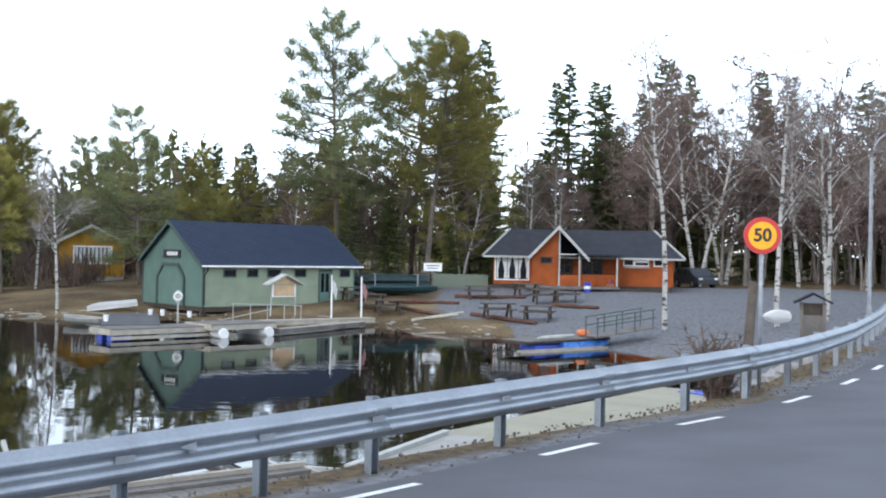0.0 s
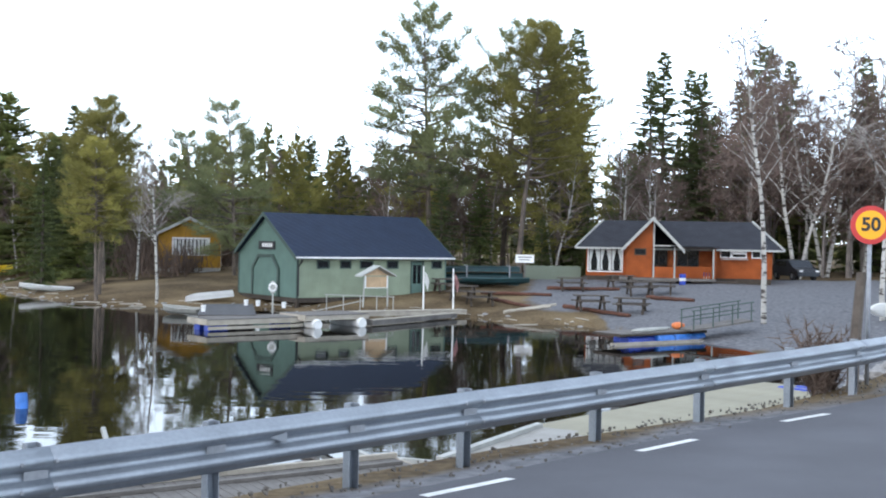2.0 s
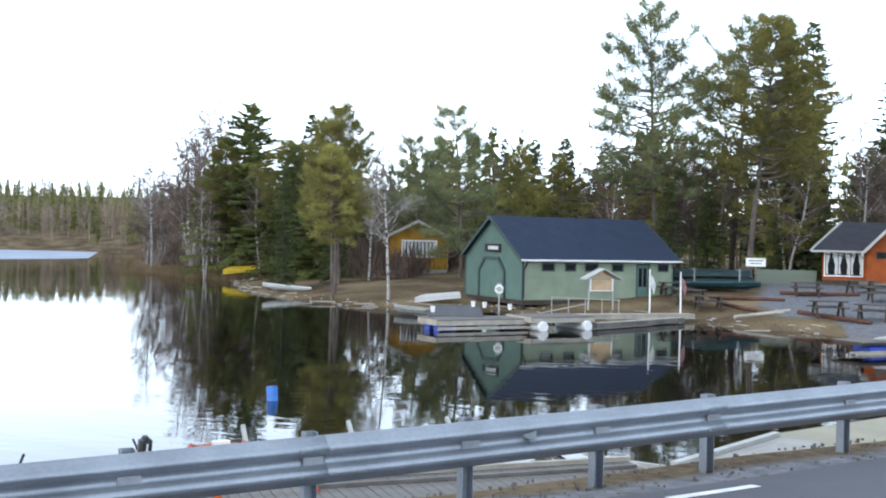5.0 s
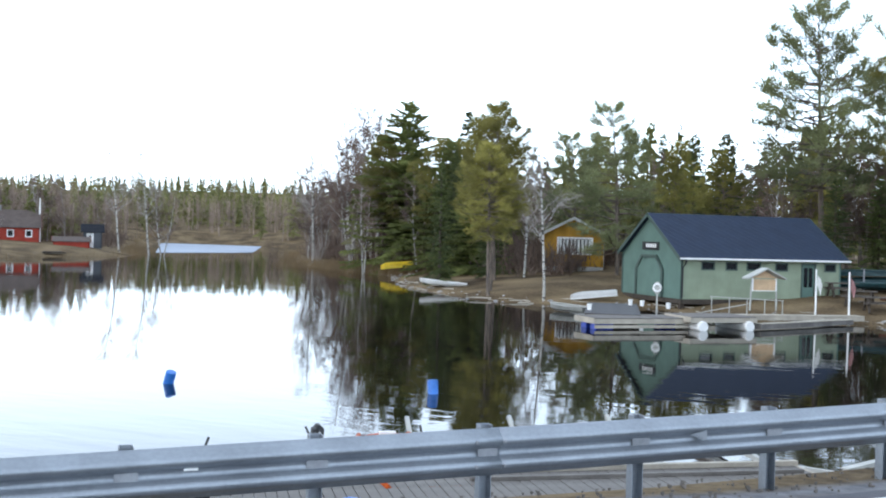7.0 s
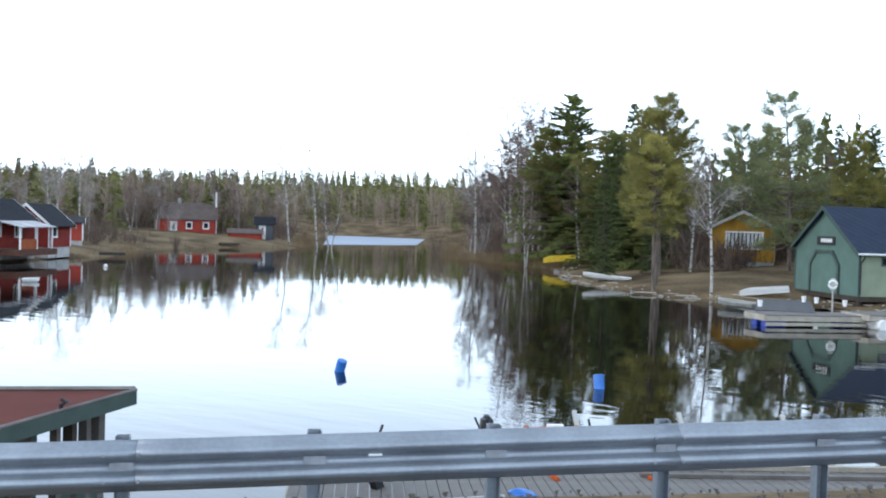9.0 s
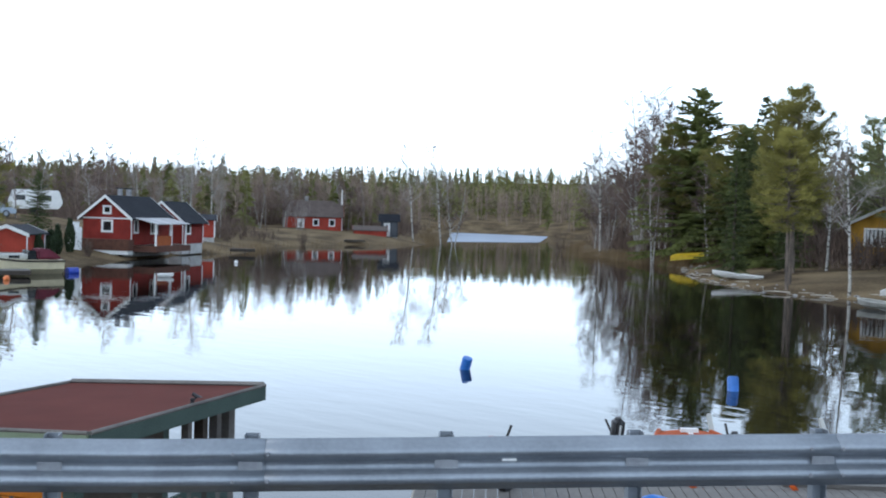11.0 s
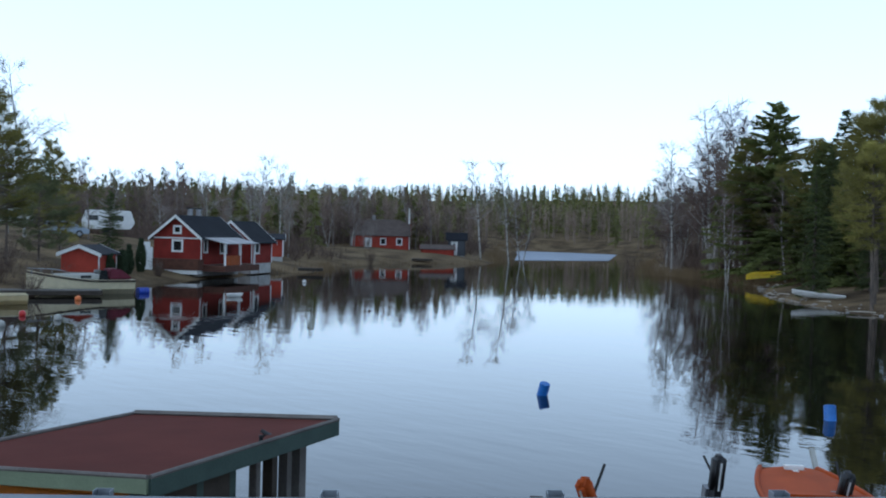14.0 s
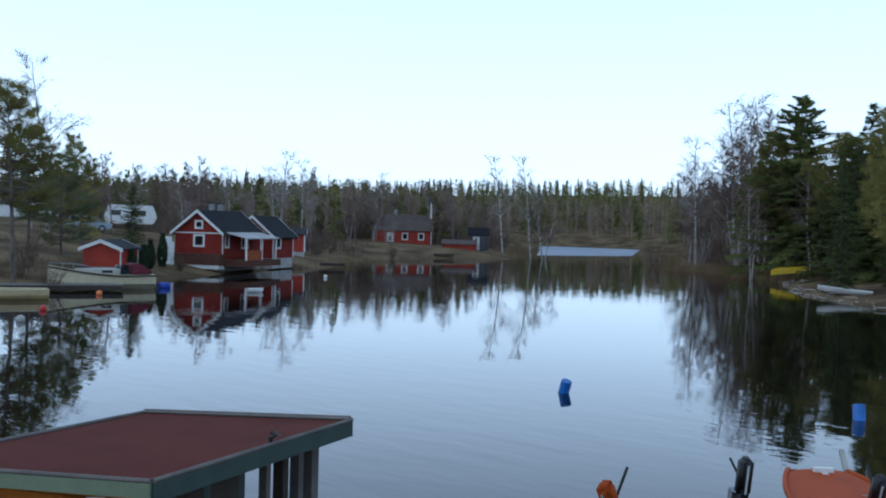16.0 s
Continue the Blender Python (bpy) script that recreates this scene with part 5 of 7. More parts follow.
def make_notice_board():
    r = thing("notice_board", pose(-8.75, 59.2, 0.55, 0, 0, 40), "tan notice board under a small pale gabled roof", "notice board")
    for x in (-0.85, 0.75):
        bm = bmesh.new()
        bar(bm, (x, 0.05, -0.2), (x * 0.93, 0.0, 1.55), 0.07)
        part("post", bm, M["offwhite"], r)
    boxes("panel", M["plywood"], r, (-0.72, 0.62, -0.03, 0.03, 0.9, 1.5), label="tan panel")
    boxes("panel_frame", M["white"], r, (-0.8, -0.72, -0.05, 0.05, 0.86, 1.55), (0.62, 0.7, -0.05, 0.05, 0.86, 1.55), (-0.72, 0.62, -0.05, 0.05, 0.86, 0.9))
    bm = bmesh.new()
    for sg in (-1, 1):
        prism(bm, [(-0.05, 2.05), (-0.05 + sg * 1.15, 1.5), (-0.05 + sg * 1.15, 1.58), (-0.05, 2.13)], -0.35, 0.35)
    part("roof", bm, M["offwhite"], r)
    bm = bmesh.new()
    prism(bm, [(-0.85, 1.56), (0.75, 1.56), (-0.05, 1.98)], -0.02, 0.02)
    part("gable", bm, M["plywood"], r)


make_notice_board()


def make_flagpoles():
    for x, y, h, cloth in ((-6.0, 58.0, 2.72, M["white"]), (-4.4, 58.35, 2.62, M["red_cloth"])):
        r = thing("flagpole", pose(x, y, -0.5), "short white flagpole with a small hanging flag at the shore", "flagpole", "flagpoles at the shore")
        bm = bmesh.new()
        tube(bm, [(0, 0, -0.4), (0, 0, h * 0.6), (-0.02, 0, h + 0.5)], [0.05, 0.048, 0.04], 8)
        part("pole", bm, M["white"], r)
        bm = bmesh.new()
        top = h + 0.2
        v = [[bm.verts.new((0.05 + 0.06 * i + 0.08 * (1 - j / 4) * (i > 0), 0.04 * math.sin(i * 2.1 + j), top - 0.14 * j - 0.17 * i)) for i in range(4)] for j in range(5)]
        for j in range(4):
            for i in range(3):
                bm.faces.new((v[j][i], v[j][i + 1], v[j + 1][i + 1], v[j + 1][i]))
        bmesh.ops.solidify(bm, geom=bm.faces[:], thickness=0.01)
        part("flag", bm, cloth, r, "limp pale flag" if cloth is M["white"] else "limp red and white flag")


make_flagpoles()


# ---- boats ----
def hull(L, B, H, bow=0.9, n=12, open_top=True, sheer=0.25, stern=0.75, blunt=1.0):
    """A boat's shell, x from stern to bow, z from the keel."""
    bm = bmesh.new()
    rings = []
    for i in range(n + 1):
        t = i / n
        w = B / 2 * (stern + (1 - stern) * min(1, t / 0.35)) * (1 - blunt * max(0, (t - 0.45) / 0.55) ** 2.2) + 0.02
        top = H * (1 + sheer * max(0, t - 0.35) ** 1.5 * 2)
        keel = H * 0.5 * max(0, (t - 0.7) / 0.3) ** 2
        x = L * t + bow * 0.0
        ring = [(x, -w, top), (x, -w * 0.9, H * 0.45 + keel * 0.6), (x, -w * 0.45, H * 0.1 + keel), (x, 0, keel), (x, w * 0.45, H * 0.1 + keel), (x, w * 0.9, H * 0.45 + keel * 0.6), (x, w, top)]
        rings.append([bm.verts.new(q) for q in ring])
    for a, b in zip(rings, rings[1:]):
        for k in range(6):
            bm.faces.new((a[k], a[k + 1], b[k + 1], b[k]))
    bm.faces.new(rings[0])
    bm.faces.new(rings[-1][::-1])
    if not open_top:
        for a, b in zip(rings, rings[1:]):
            bm.faces.new((a[0], b[0], b[6], a[6]))
    else:
        bmesh.ops.solidify(bm, geom=bm.faces[:], thickness=0.03)
    return bm


def rim(L, B, H, n=12, sheer=0.25, stern=0.75, sides=5, r=0.03, blunt=1.0):
    bm = bmesh.new()
    for sg in (-1, 1):
        pts = []
        for i in range(n + 1):
            t = i / n
            w = B / 2 * (stern + (1 - stern) * min(1, t / 0.35)) * (1 - blunt * max(0, (t - 0.45) / 0.55) ** 2.2) + 0.02
            pts.append((L * t, sg * w, H * (1 + sheer * max(0, t - 0.35) ** 1.5 * 2)))
        tube(bm, pts, [r] * len(pts), sides)
    return bm


def rowboat(name, m, L, B, H, shell, label, upturned=False):
    root = thing(name, m, label, "boat")
    part("hull", hull(L, B, H), shell, root, smooth=False)
    part("gunwale", rim(L, B, H), shell, root)
    if not upturned:
        boxes("thwart", M["wood_pale"], root, (L * 0.25, L * 0.32, -B * 0.42, B * 0.42, H * 0.68, H * 0.74))
        boxes("thwart", M["wood_pale"], root, (L * 0.55, L * 0.62, -B * 0.38, B * 0.38, H * 0.68, H * 0.74))
    return root


rowboat("upturned_rowboat", pose(-18.0, 62.8, 0.95, 178, 5, 207), 2.8, 0.95, 0.34, M["white"], "white rowboat turned keel up on the bank", True)
rowboat("rowboat", pose(-30.6, 69.0, 0.22, 0, -4, 203), 3.4, 1.1, 0.32, M["white"], "white open rowboat drawn up on the shore")
rowboat("upturned_boat", pose(-44.6, 88.3, 1.45, 178, 4, 205), 3.0, 1.2, 0.5, M["yellow"], "bright yellow boat turned keel up on the bank", True)
rowboat("rowboat", pose(-16.9, 53.6, 0.02, 0, 0, 150), 3.0, 1.1, 0.35, M["offwhite"], "small pale dinghy moored at the dock")


def make_canoe_rack():
    r = thing("canoe_rack", pose(-4.9, 70.3, 1.35, 0, 0, 8), "pale steel rack for canoes behind the boathouse", "rack")
    for x in (0.4, 3.2):
        for y in (-0.8, 0.8):
            boxes("upright", M["zinc_dull"], r, (x - 0.04, x + 0.04, y - 0.04, y + 0.04, -0.4, 1.25))
        for z in (0.35, 0.8):
            boxes("arm", M["zinc_dull"], r, (x - 0.04, x + 0.04, -0.76, 0.76, z - 0.04, z))
    k = 0
    for z, y, dx in ((0.85, -0.4, -0.6), (0.85, 0.45, 0.1), (0.4, -0.4, -0.2), (0.4, 0.45, 0.3)):
        rowboat("canoe", pose(-4.9, 70.3, 1.35, 0, 0, 8) @ pose(5.0 + dx - 1.1, y, z + 0.34, 180, 0, 180), 4.8, 0.85, 0.34, M["canoe"], "dark green canoe turned over on a rack", True)
    rowboat("canoe", pose(-5.4, 67.9, 1.42, 0, 0, 3), 5.1, 0.9, 0.36, M["canoe"], "dark green canoe resting upright on the ground")
    rowboat("canoe", pose(-5.9, 68.9, 1.82, 180, 0, 2), 4.9, 0.9, 0.36, M["canoe"], "dark green canoe turned over on the ground", True)


make_canoe_rack()


def make_fence():
    r = thing("fence", pose(-0.7, 75.0, 1.55, 0, 0, 0), "grey-green board fence beside the cabin", "fence")
    me = bpy.data.meshes.new("board")
    bm = bmesh.new()
    box(bm, 0, 0.145, -0.012, 0.012, 0, 1.0)
    bm.to_mesh(me)
    bm.free()
    me.materials.append(boards("fence_green", (0.17, 0.20, 0.155), 0.15, vary=0.2))
    for i in range(26):
        ob = new("board", me)
        ob.parent, ob.location = r, (i * 0.15, 0, 0.02 * math.sin(i * 1.7))
    boxes("rail", M["wood_grey"], r, (0, 3.9, 0.013, 0.06, 0.2, 0.29))
    boxes("rail", M["wood_grey"], r, (0, 3.9, 0.013, 0.06, 0.75, 0.84))


make_fence()
s = thing("bathing_sign", pose(-0.67, 71.9, 1.5), "white sign board on a grey post", "sign")
boxes("post", M["wood_grey"], s, (-0.06, 0.06, 0.02, 0.1, -0.3, 1.85))
boxes("panel", M["white"], s, (-0.62, 0.62, -0.02, 0.018, 1.28, 1.82))
boxes("lettering", M["dark_metal"], s, (-0.45, 0.45, -0.024, -0.021, 1.62, 1.68), (-0.38, 0.35, -0.024, -0.021, 1.45, 1.50))


def make_tables():
    r = thing("picnic_table", pose(2.95, 56.6, 0.85, 0, 0, 8), "dark weathered wooden picnic table with fixed benches", "picnic table", "picnic tables in the yard")
    for i in range(4):
        boxes("top_plank", M["table_wood"], r, (-0.9, 0.9, -0.36 + 0.18 * i, -0.2 + 0.18 * i, 0.69, 0.75))
    for y in (-0.78, 0.6):
        boxes("seat_plank", M["table_wood"], r, (-0.9, 0.9, y, y + 0.24, 0.40, 0.46))
    for x in (-0.62, 0.62):
        for sg in (-1, 1):
            bm = bmesh.new()
            bar(bm, (x, sg * 0.72, -0.08), (x, sg * 0.2, 0.70), 0.11)
            part("leg", bm, M["wood_dark"], r)
        boxes("cross_beam", M["wood_dark"], r, (x - 0.045, x + 0.045, -0.75, 0.75, 0.33, 0.415))
    for x, y, a in ((5.0, 55.6, -12), (-3.1, 61.2, 15), (6.1, 63.0, 5), (7.4, 64.2, -8), (2.3, 66.5, 3), (5.4, 68.2, 12), (-5.4, 66.3, 20), (-4.2, 63.2, -6)):
        copy_thing(r, pose(x, y, float(land(x, y)[0]) + 0.06, 0, 0, a))
    r.location.z = float(land(2.95, 57.2)[0]) + 0.06


make_tables()


def log(a, b, rad, material, label):
    za, zb = float(land(*a)[0]), float(land(*b)[0])
    r = thing("log", Matrix.Translation((*a, za)), label, "log", "logs edging the yard")
    bm = bmesh.new()
    v = Vector((b[0] - a[0], b[1] - a[1], zb - za))
    n = 8
    tube(bm, [v * (i / n) + Vector((0, 0, rad * 0.7 + 0.015 * math.sin(i * 2.3))) for i in range(n + 1)], [rad * (1 - 0.03 * i + 0.05 * math.sin(i * 1.9)) for i in range(n + 1)], 8)
    part("timber", bm, material, r)


for a, b in (((-3.2, 64.9), (1.0, 63.2)), ((6.4, 61.9), (8.7, 59.4)), ((1.6, 58.0), (4.8, 54.4)), ((0.8, 67.0), (5.2, 66.0)), ((-2.5, 62.9), (-0.2, 58.8))):
    log(a, b, 0.12, M["wood_red"], "red-brown log lying as an edge on the gravel")
log((-1.6, 57.6), (1.2, 59.3), 0.1, M["wood_pale"], "pale driftwood plank on the beach")
log((-0.9, 57.9), (0.9, 58.2), 0.09, M["wood_pale"], "pale driftwood plank on the beach")


def make_raft():
    r = deck("raft", pose(3.5, 43.5, 0, 0, 0, 41), 5.2, 1.6, 0.46, "pale floating raft carried by blue plastic drums", M["wood_grey"], plank=0.2, edge=M["wood_dark"], skirt=0.08)
    for x, y, mm in ((0.55, 0.1, "blue_deep"), (1.3, 0.2, "blue_deep"), (2.2, -0.05, "blue"), (3.2, -0.05, "blue"), (4.2, -0.02, "blue"), (1.3, 1.2, "blue_deep"), (2.4, 1.2, "blue_deep"), (3.5, 1.2, "blue_deep")):
        drum(r, (x, y + 0.25, 0.1), (1, 0, 0), 0.94 if x > 1 else 0.7, 0.28, M[mm], "drum")
    for y, z in ((-0.25, 0.07), (-0.5, 0.03)):
        bm = bmesh.new()
        bar(bm, (-0.5, y + 0.3, z), (4.9, y, z), 0.09)
        part("beam", bm, M["wood_pale"], r)
    g = thing("gangway", pose(6.6, 45.6, 0.55, 0, 0, 20), "grey-green gangway with tubular railings down to the raft", "gangway")
    bm = bmesh.new()
    box(bm, 0, 2.9, -0.02, 1.1, -0.07, 0)
    bmesh.ops.rotate(bm, verts=bm.verts, cent=(0, 0, 0), matrix=Matrix.Rotation(radians(-8), 3, "Y"))
    part("floor", bm, M["wood_grey"], g)
    for y in (0.0, 1.08):
        for i in range(4):
            x = 0.08 + i * 0.9
            bm = bmesh.new()
            bar(bm, (x, y, x * 0.14 - 0.05), (x, y, x * 0.14 + 0.78), 0.055, sides=6)
            part("upright", bm, M["green_dark"], g)
        for z in (0.42, 0.78):
            bm = bmesh.new()
            bar(bm, (0.0, y, z), (2.9, y, z + 0.4), 0.05, sides=6)
            part("rail", bm, M["green_dark"], g)
    b = thing("life_vest", pose(6.2, 46.9, 0.47), "orange plastic float lying on the raft", "float")
    bm = bmesh.new()
    bmesh.ops.create_icosphere(bm, subdivisions=2, radius=0.3, matrix=Matrix.Diagonal((1, 0.7, 0.55, 1)))
    bmesh.ops.translate(bm, verts=bm.verts, vec=(0, 0, 0.15))
    part("shell", bm, M["orange_bright"], b, smooth=True)
    k = thing("surfboard", pose(4.0, 44.5, 0.47, 0, 0, 40), "long pale board lying on the raft", "board")
    bm = bmesh.new()
    tube(bm, [(0, 0, 0.06), (0.3, 0, 0.06), (1.4, 0, 0.07), (2.1, 0, 0.1), (2.3, 0, 0.14)], [0.03, 0.09, 0.1, 0.06, 0.01], 8)
    part("shell", bm, M["offwhite"], k, smooth=True)


make_raft()


# ---- roadside: sign, posts, lamp, information board ----
def make_speed_sign():
    g = float(land(5.16, 17.2)[0])
    r = thing("speed_sign", pose(5.17, 17.3, g, 0, 0, -4), "round red-edged yellow speed sign 50 on a grey pole", "road sign")
    top = 4.38 - g
    bm = bmesh.new()
    tube(bm, [(0, 0.05, -0.4), (0, 0.05, top + 0.28)], [0.033, 0.033], 10)
    part("pole", bm, M["zinc_dull"], r, smooth=True)

    def disc(name, rad, y0, y1, mm, label=""):
        bm = bmesh.new()
        tube(bm, [(0, y0, top), (0, y1, top)], [rad, rad], 40)
        return part(name, bm, mm, face if name != "plate" else r, label)
    face = None
    face = disc("plate", 0.30, -0.012, 0.012, M["sign_red"], "red sign plate")
    disc("field", 0.225, -0.017, -0.0125, M["sign_yellow"], "yellow field")
    cu = bpy.data.curves.new("digits", "FONT")
    cu.body, cu.size, cu.align_x, cu.align_y, cu.extrude, cu.offset = "50", 0.29, "CENTER", "CENTER", 0.002, 0.008
    tmp = new("digits", cu)
    me = bpy.data.meshes.new_from_object(tmp.evaluated_get(bpy.context.evaluated_depsgraph_get()))
    bpy.data.objects.remove(tmp)
    me.materials.clear()
    me.materials.append(M["black"])
    ob = new("digits", me)
    ob.parent = face
    ob.matrix_basis = pose(0, -0.021, top, 90, 0, 0)


make_speed_sign()
g = float(land(4.78, 16.75)[0])
w = thing("wooden_post", pose(4.78, 16.75, g), "leaning weathered brown wooden post beside the road sign", "post")
bm = bmesh.new()
tube(bm, [(0, 0, -0.3), (0.01, 0, 0.3), (0.05, 0, 1.0), (0.11, 0.02, 1.75)], [0.095, 0.085, 0.08, 0.07], 10)
part("timber", bm, M["bark_dark"], w)


def make_info_board():
    g = float(land(8.2, 23.6)[0])
    r = thing("information_board", pose(8.2, 23.6, g, 0, 0, -14), "grey roofed information board on a wooden stand", "information board")
    for x in (-0.24, 0.24):
        boxes("post", M["wood_grey"], r, (x - 0.04, x + 0.04, -0.04, 0.04, -0.3, 1.35 + (0 if x > 0 else 0)))
    boxes("panel", M["wood_grey"], r, (-0.2, 0.2, -0.02, 0.02, 0.35, 1.05))
    boxes("panel", M["wood_dark"], r, (-0.2, 0.2, 0.0, 0.03, 1.06, 1.33))
    bm = bmesh.new()
    for sg in (-1, 1):
        prism(bm, [(0, 1.52), (sg * 0.4, 1.32), (sg * 0.4, 1.36), (0, 1.57)], -0.25, 0.25)
    part("roof", bm, M["roof_black"], r)


make_info_board()
k = rowboat("kayak", pose(15.2, 46.4, float(land(15.4, 46.5)[0]) + 0.5, 90, 0, 186) @ pose(0, 0, 0), 1.15, 0.5, 0.25, M["white"], "white kayak bow propped beside a birch", True)


def make_lamp():
    g = float(land(11.52, 28.8)[0])
    r = thing("street_lamp", pose(11.52, 28.8, g), "tall grey steel street lamp with curved arm", "street lamp")
    h = 7.35 - g
    bm = bmesh.new()
    pts = [(0, 0, -0.3), (0, 0, 1.2), (0, 0, h - 0.6)] + [(0.55 * (1 - math.cos(a)), -0.2 * (1 - math.cos(a)), h - 0.6 + 0.75 * math.sin(a)) for a in (0.4, 0.8, 1.2, 1.57)]
    pts.append((1.1, -0.4, h + 0.2))
    tube(bm, pts, [0.055, 0.052, 0.042, 0.036, 0.032, 0.03, 0.03, 0.028], 10)
    part("pole", bm, M["zinc_dull"], r, smooth=True)
    boxes("lantern", M["zinc_dull"], r, (1.0, 1.6, -0.62, -0.32, h + 0.14, h + 0.26), bevel=0.03)
    bm = bmesh.new()
    tube(bm, [(0, 0, -0.3), (0, 0, 0.9)], [0.068, 0.068], 10)
    part("sleeve", bm, M["zinc_dull"], r, "thicker foot of the pole")


make_lamp()


# ---- landing below the road ----
def make_near_landing():
    # plank dock along the bank
    d = deck("shore_dock", pose(-8.9, 9.0, 0, 0, 0, 37.5), 10.6, 2.95, 0.42, "grey weathered plank dock along the foot of the bank", M["wood_grey"], plank=0.155, edge=M["wood_pale"])
    boxes("kerb_beam", M["wood_pale"], d, (3.2, 10.6, 2.82, 2.92, 0.425, 0.50))
    boxes("kerb_beam", M["wood_grey"], d, (5.0, 10.4, 2.3, 2.39, 0.425, 0.48))
    for x in (0.4, 3.2, 6.0, 9.0):
        boxes("pile", M["wood_dark"], d, (x - 0.09, x + 0.09, 2.96, 3.14, -1.4, 0.46))
    t = thing("tarpaulin", pose(-7.2, 11.9, 0.425, 0, 0, 25), "crumpled bright blue tarpaulin on the dock", "tarpaulin")
    bm = bmesh.new()
    bmesh.ops.create_icosphere(bm, subdivisions=3, radius=0.15)
    for v in bm.verts:
        n = noise.noise(v.co * 6.0)
        v.co = Vector((v.co.x * (1.3 + 0.5 * n), v.co.y * (0.8 + 0.5 * n), max(0, v.co.z) * (0.45 + 0.6 * n)))
    part("sheet", bm, M["blue"], t)
    # mooring booms: pale Y-shaped frames on the water
    for x, y, a in ((-7.0, 14.3, 124), (-5.4, 15.5, 124), (-3.8, 16.7, 124), (-2.2, 17.75, 122)):
        b = thing("mooring_boom", pose(x, y, 0.12, 0, 0, a), "pale Y-shaped mooring boom floating from the dock", "mooring boom", "mooring booms")
        for p, q, wd in (((0, -0.62, 0.16), (1.2, 0, 0.08), 0.08), ((0, 0.62, 0.16), (1.2, 0, 0.08), 0.08), ((1.1, 0, 0.06), (3.9, 0, 0.08), 0.09), ((0.5, -0.36, 0.13), (0.5, 0.36, 0.13), 0.06), ((3.6, 0, 0.04), (4.0, 0.05, 0.42), 0.075)):
            bm = bmesh.new()
            bar(bm, p, q, wd)
            part("arm", bm, M["offwhite"], b)
        drum(b, (3.5, -0.0, -0.05), (1, 0, 0), 0.5, 0.13, M["offwhite"])
    for x, y in ((-3.0, 17.25), (-4.5, 16.2), (-6.2, 14.95)):
        s = thing("spar", pose(x, y, 0.2, 0, 0, 123), "dark wooden spar reaching out from the dock's edge", "spar", "spars at the dock")
        bm = bmesh.new()
        bar(bm, (-0.3, 0, 0.02), (2.2, 0, -0.06), 0.1)
        part("timber", bm, M["wood_dark"], s)
    s = thing("pole", pose(-8.6, 9.6, 0.44, 0, 0, 52), "pale pole lying across the dock", "pole")
    bm = bmesh.new()
    bar(bm, (0, 0, 0.03), (2.3, 0, 0.05), 0.06, sides=6)
    part("timber", bm, M["offwhite"], s)
    # pale broad decks further along
    a = deck("pale_deck", pose(-1.55, 17.55, 0, 0, 0, 66) @ pose(0, -3.0, 0), 4.0, 3.0, 0.42, "worn whitish plank deck at the foot of the bank", mat("whitewashed_planks", (0.33, 0.315, 0.29), 0.9, scale=1.0, vary=0.2), plank=0.3, across=False, gap=0.006)
    boxes("edge_beam", M["offwhite"], a, (0, 4.0, 2.86, 3.0, 0.425, 0.5))
    deck("pale_deck", pose(-0.1, 21.2, 0, 0, 0, 53.5) @ pose(0, -3.6, 0), 10.4, 3.6, 0.42, "broad cream-coloured plank deck along the shore", M["wood_cream"], plank=0.4, across=False, gap=0.005)
    r = thing("float_drums", pose(6.3, 28.6, 0.0, 0, 0, 50), "dark blue drums under the end of the deck", "drums")
    for i in range(3):
        drum(r, (0.45 * i - 0.2, -1.0 - 0.25 * i, 0.22), (0.2, 1, 0), 0.9, 0.24, M["blue_deep"], "drum")
    # scattered stones on the bank
    rr = random.Random(4)
    for i in range(14):
        x, y = 7.6 + rr.uniform(-1.0, 1.2), 26.0 + rr.uniform(-1.6, 2.2)
        bm = bmesh.new()
        bmesh.ops.create_icosphere(bm, subdivisions=2, radius=rr.uniform(0.12, 0.3))
        for v in bm.verts:
            v.co *= 1 + 0.35 * noise.noise(v.co * 5 + Vector((i, 0, 0)))
            v.co.z *= 0.6
        st = tagged(part("stone", bm, M["stone"]), "grey angular stone on the bank below the road", "stone", "stones on the bank")
        st.location = (x, y, float(land(x, y)[0]) + 0.04)


make_near_landing()


